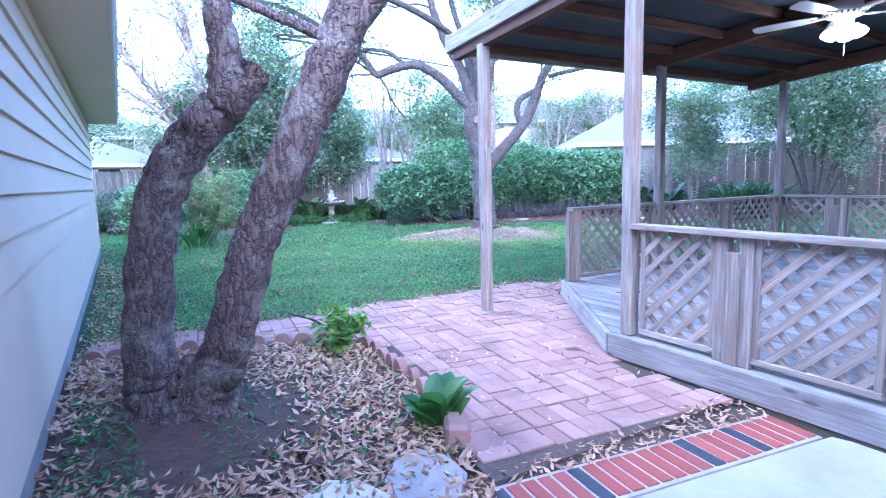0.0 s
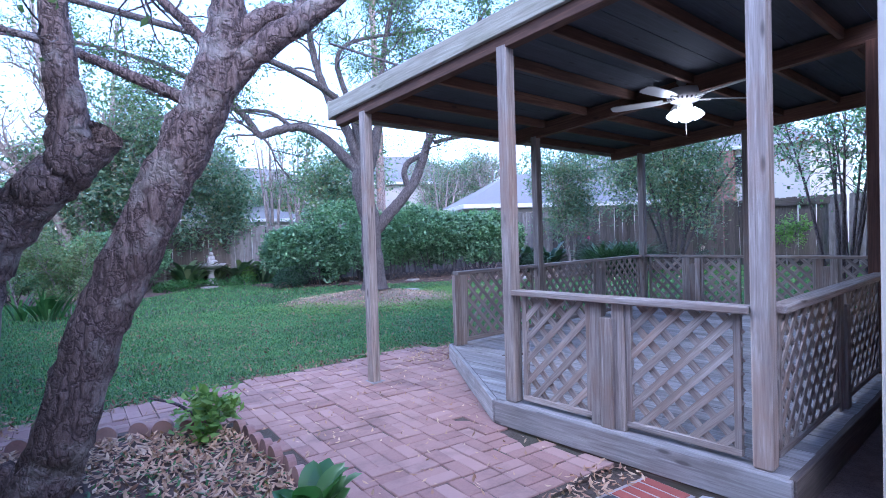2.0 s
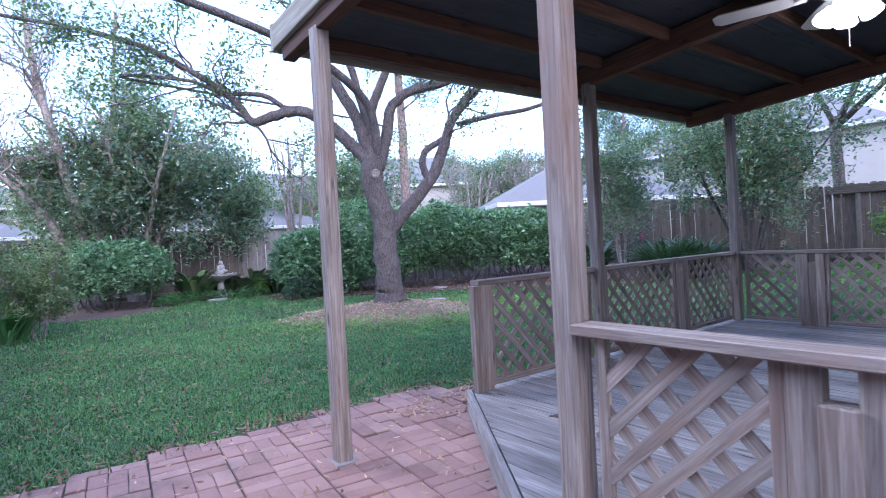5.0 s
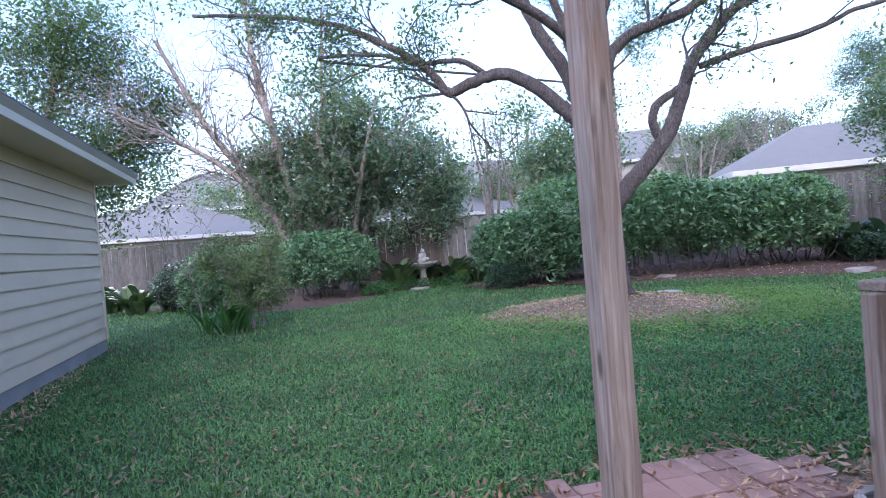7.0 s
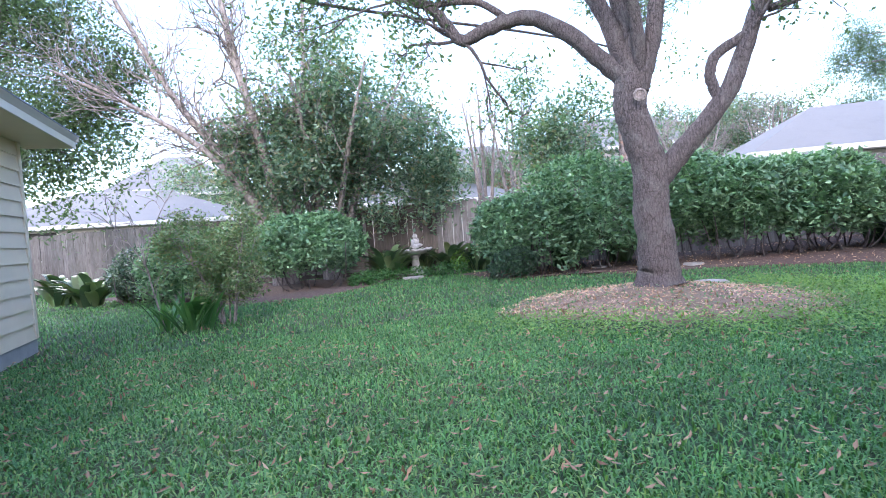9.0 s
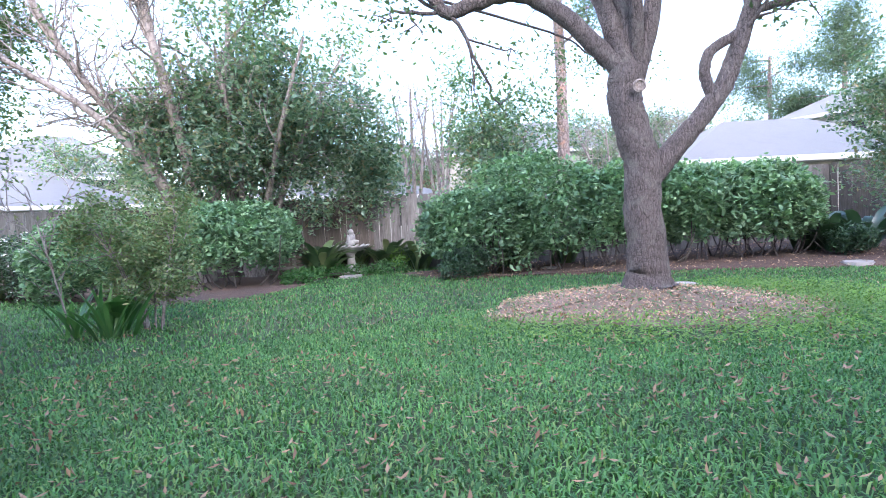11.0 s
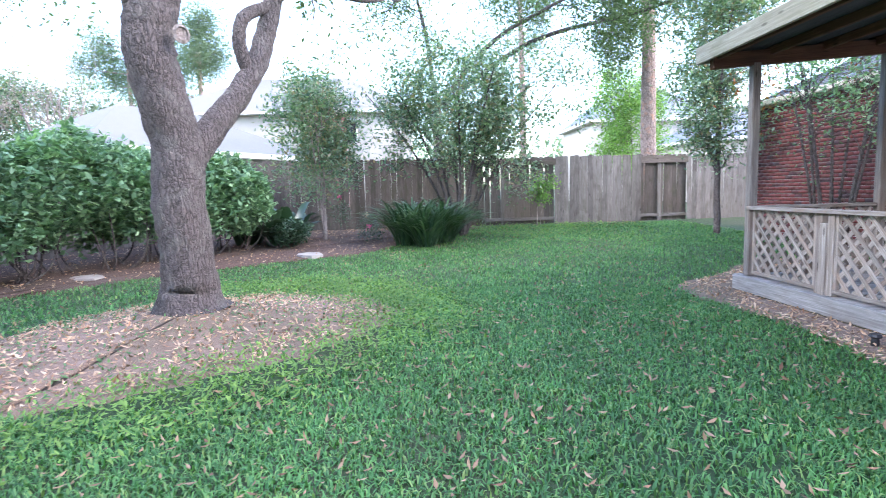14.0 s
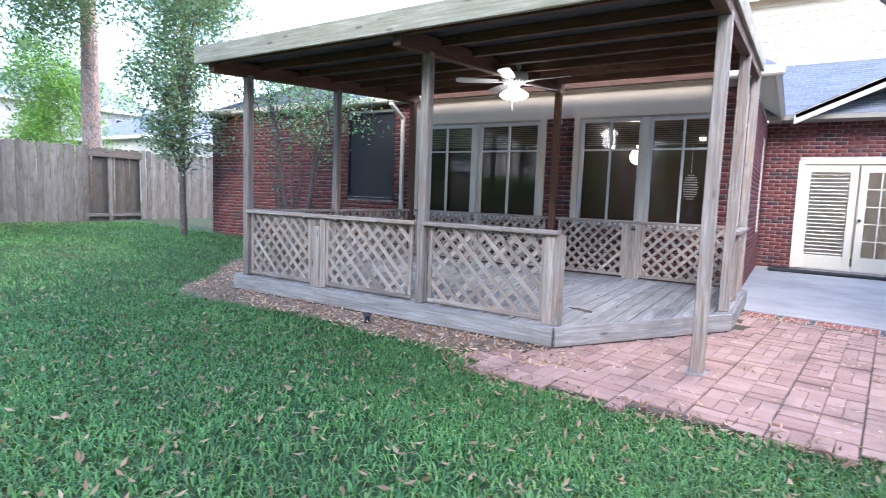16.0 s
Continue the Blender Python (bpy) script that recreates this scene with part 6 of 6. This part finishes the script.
neighbour(22.3, 17.9, -31, 8, 6, 2.45, 4.1, "one-storey neighbouring house with a grey hipped roof behind the fence", windows=0)
neighbour(38.5, 16.5, -90, 14, 9, 5.6, 8.3, "two-storey cream house with a red brick bay", brick=True)
neighbour(27.5, 37.5, -30, 13, 9, 5.4, 8.0, "two-storey cream house far behind the trees")
neighbour(12.5, 36.0, 0, 10, 7, 2.7, 4.2, "low cream house behind the fence")
neighbour(-2.5, 37.0, 5, 11, 8, 2.5, 4.3, "low white-eaved house with a pale grey roof behind the fence")
neighbour(-1.0, 49.0, 5, 9, 8, 4.8, 7.8, "tall gabled house beyond the low roofs")
neighbour(45, -7.5, -90, 9, 8, 5.6, 8.8, "two-storey pale house with a dark roof", roof=SHINGLE)
neighbour(37, -11.5, -90, 9, 7, 3.6, 5.8, "pale house with a dark hipped roof", roof=SHINGLE)
neighbour(20, 46.0, 0, 12, 8, 5.2, 7.6, "two-storey brick house far behind bare trees", wall=BRICK_FAR)


def far_woods(seed):
    """A ragged belt of woodland round the houses."""
    rng = np.random.default_rng(seed)
    pts = []
    for k in range(170):
        a = rng.uniform(0, 2 * math.pi)
        r = rng.uniform(58, 75)
        x, y = 8 + r * math.cos(a), 12 + r * math.sin(a)
        h = rng.uniform(3.5, 8.0)
        pts.append(blob_points(rng, 260, (x, y, h * 0.55), (rng.uniform(2.5, 4.5), rng.uniform(2.5, 4.5), h * 0.5), 0.5, 7, 0.5))
    v, f = leaves(rng, np.concatenate(pts), 1, 0.75, 0.2, 0.6, 0.6)
    tagged(link("far_woods", raw_mesh("far_woods", v, f), LEAF_TREE), "ragged line of distant trees beyond the houses", "woods", kind="stuff")


far_woods(300)


# ---- small growth and litter ----
def inside(px, py, poly):
    px, py = np.asarray(px), np.asarray(py)
    hit = np.zeros(len(px), bool)
    n = len(poly)
    for i in range(n):
        (x0, y0), (x1, y1) = poly[i], poly[(i + 1) % n]
        cond = ((y0 > py) != (y1 > py)) & (px < (x1 - x0) * (py - y0) / (y1 - y0 + 1e-12) + x0)
        hit ^= cond
    return hit


PAVED = [(4.3, 2.6), (3.93, 2.75), (2.26, 2.79), (2.28, 3.2), (2.45, 3.5), (2.56, 4.2), (2.58, 5.08), (1.95, 5.5), (1.25, 5.68), (0.6, 5.82), (0.6, 6.4), (1.9, 6.22), (3.0, 6.28), (3.95, 6.34), (5.3, 6.3), (5.55, 5.95), (5.3, 5.5), (4.05, 3.66)]
DECK_AREA = [(3.9, 1.7), (9.4, 1.7), (9.4, 5.5), (5.2, 5.5), (3.9, 3.6)]


def lawn_points(rng, n, x0, x1, y0, y1):
    x, y = rng.uniform(x0, x1, n), rng.uniform(y0, y1, n)
    ok = ~(inside(x, y, PAVED) | inside(x, y, DECK_AREA) | inside(x, y, TREE_BED) | inside(x, y, HEDGE_BED) | inside(x, y, WEST_BED))
    ok &= ~((x < 0.55) & (y < 13.8)) & ~((y < 5.6) & (x < 4.0))
    ok &= y < 28.6 - 0.607 * (x + 6) - 0.2
    r = np.hypot((x - 8.0) / 1.9, (y - 11.15) / 1.75)
    ok &= (r > 1.0) | (rng.random(n) < 0.12)
    ok &= ~((y < 1.4) & (x < 16.3))
    return x[ok], y[ok]


def blades(rng, x, y, lo, hi, width):
    """Grass blades: a bent, pointed strip each."""
    n = len(x)
    z = ground_z(x, y) - 0.02
    a = rng.uniform(0, 2 * math.pi, n)
    L = rng.uniform(lo, hi, n)
    lean = np.abs(rng.normal(0.85, 0.4, n))
    d = np.stack([np.cos(a), np.sin(a)], 1)
    s = np.stack([-d[:, 1], d[:, 0]], 1) * (width * rng.uniform(0.7, 1.3, n))[:, None] * 0.5
    b = np.stack([x, y], 1)
    m = b + d * (L * lean * 0.35)[:, None]
    t = b + d * (L * lean)[:, None]
    zm, zt = z + L * 0.55, z + L * np.maximum(0.2, 0.95 - 0.5 * lean)
    v = np.stack([np.column_stack([b - s, z]), np.column_stack([b + s, z]), np.column_stack([m + s * 0.85, zm]), np.column_stack([m - s * 0.85, zm]), np.column_stack([t, zt])], 1).reshape(-1, 3)
    i = np.arange(n)[:, None] * 5
    f = np.concatenate([i + np.array([[0, 1, 2]]), i + np.array([[0, 2, 3]]), i + np.array([[3, 2, 4]])])
    return v, f


rng = np.random.default_rng(200)
chunks = []
for n, x0, x1, y0, y1, lo, hi, w in ((200000, 0.6, 10.0, 5.7, 12.5, 0.04, 0.07, 0.011), (12000, -5, 0.6, 13.8, 19.5, 0.05, 0.095, 0.016), (70000, 0.6, 18.2, 12.5, 19.5, 0.05, 0.095, 0.013), (85000, 10.0, 18.2, 1.8, 12.5, 0.045, 0.08, 0.012), (15000, -5, 8, 19.5, 27, 0.05, 0.1, 0.02), (16000, 1.0, 6.0, 5.9, 7.4, 0.04, 0.08, 0.008)):
    px, py = lawn_points(rng, n, x0, x1, y0, y1)
    keep = rng.random(len(px)) < 0.55 + 0.45 * (np.sin(px * 1.9 + 1) * np.cos(py * 1.6) * 0.5 + 0.5)
    chunks.append(blades(rng, px[keep], py[keep], lo, hi, w))
v, f = join_arrays(chunks)
tagged(link("grass", raw_mesh("grass", v, f), GRASS), "thick green lawn grass with broad blades", "grass", kind="stuff")


def litter(name, n, poly, size, label, material, seed, height=0.03, lift=0.0, outside=None, box_=None, bare=None, stray=0.0):
    """Fallen leaves lying flat and curled over an area."""
    rng = np.random.default_rng(seed)
    x0, x1 = (min(p[0] for p in poly), max(p[0] for p in poly)) if box_ is None else box_[:2]
    y0, y1 = (min(p[1] for p in poly), max(p[1] for p in poly)) if box_ is None else box_[2:]
    x, y = rng.uniform(x0, x1, n * 3), rng.uniform(y0, y1, n * 3)
    ok = inside(x, y, poly)
    if outside is not None:
        ok &= ~inside(x, y, outside)
    if bare is not None:
        ok &= rng.random(len(x)) < smoothstep(bare[2] * 0.5, bare[2], np.hypot(x - bare[0], y - bare[1]))
    x, y = x[ok][:n], y[ok][:n]
    x, y = x + rng.normal(0, stray, len(x)), y + rng.normal(0, stray, len(y))
    c = np.column_stack([x, y, ground_z(x, y) + lift + rng.uniform(0.003, height, len(x))])
    v, f = leaves(rng, c, 1, size, 0.002, 0.28, 0.34)
    return tagged(link(name, raw_mesh(name, v, f), material), label, "leaves", kind="stuff")


litter("leaf_litter", 6500, TREE_BED, 0.07, "dry brown leaves thickly strewn over the soil bed", LEAF_DRY, 210, 0.035, 0.022, bare=(1.2, 4.1, 0.85))
litter("leaf_litter", 3400, OAK_BED, 0.06, "tan leaf chips under the oak", LEAF_DRY, 211, 0.02, 0.024)
litter("leaf_litter", 3200, [(4.9, 5.45), (9.5, 5.45), (10.6, 2.6), (11.5, 3.5), (9.6, 5.9), (7.4, 5.95), (5.4, 6.15), (4.6, 5.9)], 0.06, "dry leaves along the deck's edge", LEAF_DRY, 212, 0.03, 0.02)
litter("leaf_litter", 3000, [(0.6, 6.2), (4.0, 6.2), (10, 5.9), (18, 3), (18, 8), (12, 12), (9, 16), (5, 17), (0.6, 13.6)], 0.06, "scattered fallen leaves on the lawn", LEAF_FADED, 213, 0.045, 0.02)
litter("leaf_litter", 2600, HEDGE_BED, 0.07, "brown leaf mulch under the hedge", LEAF_DRY, 214, 0.02, 0.02)
litter("leaf_litter", 450, PAVED, 0.05, "small dry leaves on the red paving", LEAF_DRY, 215, 0.01, 0.03)
litter("leaf_litter", 260, [(3.95, 2.5), (4.0, 2.85), (3.2, 2.8), (2.3, 2.86), (2.3, 2.74), (3.1, 2.62)], 0.055, "dry leaves caught between paving and brick edging", LEAF_DRY, 216, 0.03, 0.01)
litter("leaf_litter", 1200, [(0.55, 5.6), (1.3, 5.4), (1.4, 6.4), (1.1, 8.5), (0.9, 11), (0.55, 13)], 0.06, "dry leaves along the garage wall", LEAF_DRY, 217, 0.03, 0.0)
litter("clover", 10000, [(5.5, 11.8), (6.0, 10.4), (7.4, 9.1), (9.0, 8.7), (10.4, 9.3), (10.9, 10.8), (10.3, 12.2), (9.9, 10.6), (8.9, 9.5), (7.3, 9.8), (6.4, 11.0)], 0.055, "bright green clover-like ground cover round the mulch circle", LEAF_LIME, 218, 0.08, 0.01, stray=0.28)
litter("leaf_litter", 1700, [(1.0, 6.3), (5.5, 6.4), (9.0, 6.2), (9.0, 9.2), (6.5, 10.5), (3.0, 12.0), (1.0, 12.0)], 0.055, "small dry leaves caught in the grass", LEAF_FADED, 224, 0.04, 0.015)
litter("leaf_litter", 520, [(0.6, 6.3), (1.9, 6.12), (3.0, 6.18), (3.95, 6.24), (5.3, 6.2), (5.6, 5.8), (5.8, 6.1), (5.4, 6.5), (3.9, 6.52), (2.0, 6.42), (0.6, 6.6)], 0.06, "dry leaves gathered along the paving edge", LEAF_FADED, 225, 0.03, 0.015)
litter("clover", 2600, OAK_BED, 0.05, "green ground cover sprouting in the mulch circle", LEAF_HOSTA, 219, 0.06, 0.0)
litter("clover", 700, TREE_BED, 0.05, "small green weeds in the soil bed", LEAF_HOSTA, 220, 0.05, 0.02, None, (1.2, 2.5, 2.9, 5.0))
litter("clover", 2500, [(13.5, 3.4), (18.2, 4.0), (18.0, 7.6), (15.5, 8.0), (14.2, 5.5)], 0.07, "bright green low ground cover before the fence", LEAF_LIME, 221, 0.09, 0.0, stray=0.4)
litter("clover", 900, [(0.6, 2.0), (1.0, 2.6), (0.9, 4.6), (0.6, 5.0)], 0.05, "small weeds along the garage wall", LEAF_HOSTA, 222, 0.05, 0.02)

# ---- paving, brick by brick ----
PAVE_TURN = radians(-7.0)
pu, pv = Vector((math.cos(PAVE_TURN), math.sin(PAVE_TURN), 0)), Vector((-math.sin(PAVE_TURN), math.cos(PAVE_TURN), 0))
paving = part("paving", prism(PAVED, -0.08, 0.018), JOINT)
tagged(paving, "red brick-pattern paving between lawn and deck", "paving", kind="structure")
paver_mesh = mesh_of(box(0.2, 0.0985, 0.05, 0.004), "paver")
paver_mesh.materials.append(PAVER)
rng = np.random.default_rng(230)
origin = Vector((3.94, 2.74, 0))
spots = []
cell = 0.413
for i in range(-14, 9):
    for j in range(-3, 14):
        flip = (i + j) % 2
        for k in range(2):
            for q in range(4):
                if flip:
                    u, w, turn = (q + 0.5) * 0.1015, (k + 0.5) * 0.203, 90
                else:
                    u, w, turn = (k + 0.5) * 0.203, (q + 0.5) * 0.1015, 0
                p = origin + pu * (i * cell + u) + pv * (j * cell + w)
                spots.append((p.x, p.y, turn))
sx = np.array([s[0] for s in spots])
sy = np.array([s[1] for s in spots])
shrunk = [(4.2, 2.7), (3.9, 2.8), (2.32, 2.84), (2.36, 3.2), (2.52, 3.5), (2.62, 4.2), (2.64, 5.1), (1.95, 5.56), (1.25, 5.74), (0.65, 5.88), (0.62, 6.4), (1.9, 6.22), (3.0, 6.28), (3.95, 6.34), (5.3, 6.3), (5.55, 5.95), (5.2, 5.52), (3.98, 3.66), (3.92, 3.6)]
good = inside(sx, sy, shrunk) & ~((sx > 3.9) & (sy < 3.55))
order = sorted((s for s, g in zip(spots, good) if g), key=lambda s: math.hypot(s[0] - 3.2, s[1] - 4.0))
rest = []
for n, (x, y, turn) in enumerate(order):
    m = pose(x, y, rng.normal(0.002, 0.0035), rng.normal(0, 0.6), rng.normal(0, 0.6), math.degrees(PAVE_TURN) + turn + rng.normal(0, 0.9))
    if n < 300:
        link("paver", paver_mesh, None, paving, "", m)
    else:
        rest.append(m)
if rest:
    base_v = np.array([v.co for v in paver_mesh.vertices])
    tri = [tuple(p.vertices) for p in paver_mesh.polygons]
    bm_v, bm_f, o = [], [], 0
    for m in rest:
        w = np.array(m)
        bm_v.append(base_v @ w[:3, :3].T + w[:3, 3])
        bm_f += [tuple(i + o for i in t) for t in tri]
        o += len(base_v)
    me = bpy.data.meshes.new("pavers")
    me.from_pydata([tuple(v) for v in np.concatenate(bm_v)], [], bm_f)
    PAVER_ISLAND = pieces("red_paver_field", [(0.32, 0.19, 0.16), (0.37, 0.23, 0.195), (0.42, 0.275, 0.235), (0.345, 0.21, 0.18), (0.29, 0.165, 0.14)], source="island", amount=0.45)
    ob = link("pavers", me, PAVER_ISLAND, paving, "red pavers farther from the deck")
    ob["kind"] = "stuff"

# brick edging band between paving and concrete
gap = part("soil_gap", prism([(4.02, 2.4), (4.1, 2.8), (2.26, 2.82), (2.1, 2.82), (2.14, 2.6)], -0.1, -0.004), JOINT)
tagged(gap, "strip of dry soil and leaves beside the brick band", "soil", kind="structure")
band = part("brick_band", prism([(3.92, 2.55), (2.2, 2.78), (2.16, 2.48), (3.88, 2.25)], -0.08, 0.006), MORTAR)
tagged(band, "band of red and black bricks with white joints", "edging", kind="structure")
soldier = mesh_of(box(0.066, 0.26, 0.05, 0.004), "brick")
soldier.materials.append(CLINKER)
soldier_black = soldier.copy()
soldier_black.materials.clear()
soldier_black.materials.append(BLACK_BRICK)
for i in range(22):
    p = Vector((2.18, 2.63, 0)) + (Vector((3.9, 2.4, 0)) - Vector((2.18, 2.63, 0))) * (i + 0.5) / 22
    link("brick", soldier_black if i in (0, 5, 13, 17) else soldier, None, band, "", pose(p.x, p.y, -0.014 + rng.normal(0, 0.001), 0, 0, -7.6 + rng.normal(0, 0.6)))

# scalloped edging of half-round bricks along the bed
edge_bm = bmesh.new()
prof = [(-0.07, 0.0)] + [(0.07 * math.cos(a), 0.06 + 0.075 * math.sin(a)) for a in np.linspace(math.pi, 0, 9)] + [(0.07, 0.0)]
f = edge_bm.faces.new([edge_bm.verts.new((x, -0.025, z - 0.03)) for x, z in prof])
ext = bmesh.ops.extrude_face_region(edge_bm, geom=[f])
bmesh.ops.translate(edge_bm, vec=(0, 0.05, 0), verts=[v for v in ext["geom"] if isinstance(v, bmesh.types.BMVert)])
bmesh.ops.recalc_face_normals(edge_bm, faces=edge_bm.faces)
edge_mesh = mesh_of(edge_bm, "edging_brick")
for run in (((2.42, 3.42), (2.53, 4.15)), ((2.53, 4.2), (2.56, 5.0)), ((2.5, 5.14), (1.95, 5.48)), ((1.9, 5.5), (1.25, 5.66)), ((1.2, 5.68), (0.6, 5.8))):
    a, b = Vector((*run[0], 0)), Vector((*run[1], 0))
    n = int((b - a).length / 0.15)
    for k in range(n):
        p = a + (b - a) * (k + 0.5) / n
        ob = link("edging_brick", edge_mesh, PAVER, None, "", pose(p.x, p.y, 0.01 + rng.normal(0, 0.006), rng.normal(0, 5), rng.normal(0, 3), math.degrees(math.atan2((b - a).y, (b - a).x)) + rng.normal(0, 4)))
        tagged(ob, "scalloped red edging brick along the leaf bed", "edging", "scalloped edging bricks")
corner = part("edging_block", box(0.2, 0.13, 0.14, 0.02), PAVER, None, "", pose(2.34, 3.24, 0.05, 4, 0, 62))
tagged(corner, "red edging block set on end at the paving's corner", "edging")

# deck boards
x = DX0 + 0.004
while x < DX1 - 0.02:
    x1 = min(x + 0.133, DX1 - 0.004)
    bm = deck_board(x, x1)
    part("deck_board", bm, WOOD_DECK, deck, "", pose(0, 0, rng.normal(0, 0.0012), 0, 0, 90))
    x += 0.142
tagged(part("deck_stain", prism([(0.13 * math.cos(a) * (1 + 0.2 * math.sin(3 * a) + 0.12 * math.cos(5 * a)), 0.06 * math.sin(a) * (1 + 0.3 * math.cos(2 * a))) for a in np.linspace(0, 2 * math.pi, 18, endpoint=False)], 0, 0.0015), MULCH, None, "", pose(5.15, 4.55, DECK_Z + 0.002, 0, 0, -20)), "dark wet stain on the deck boards", "stain", kind="structure")
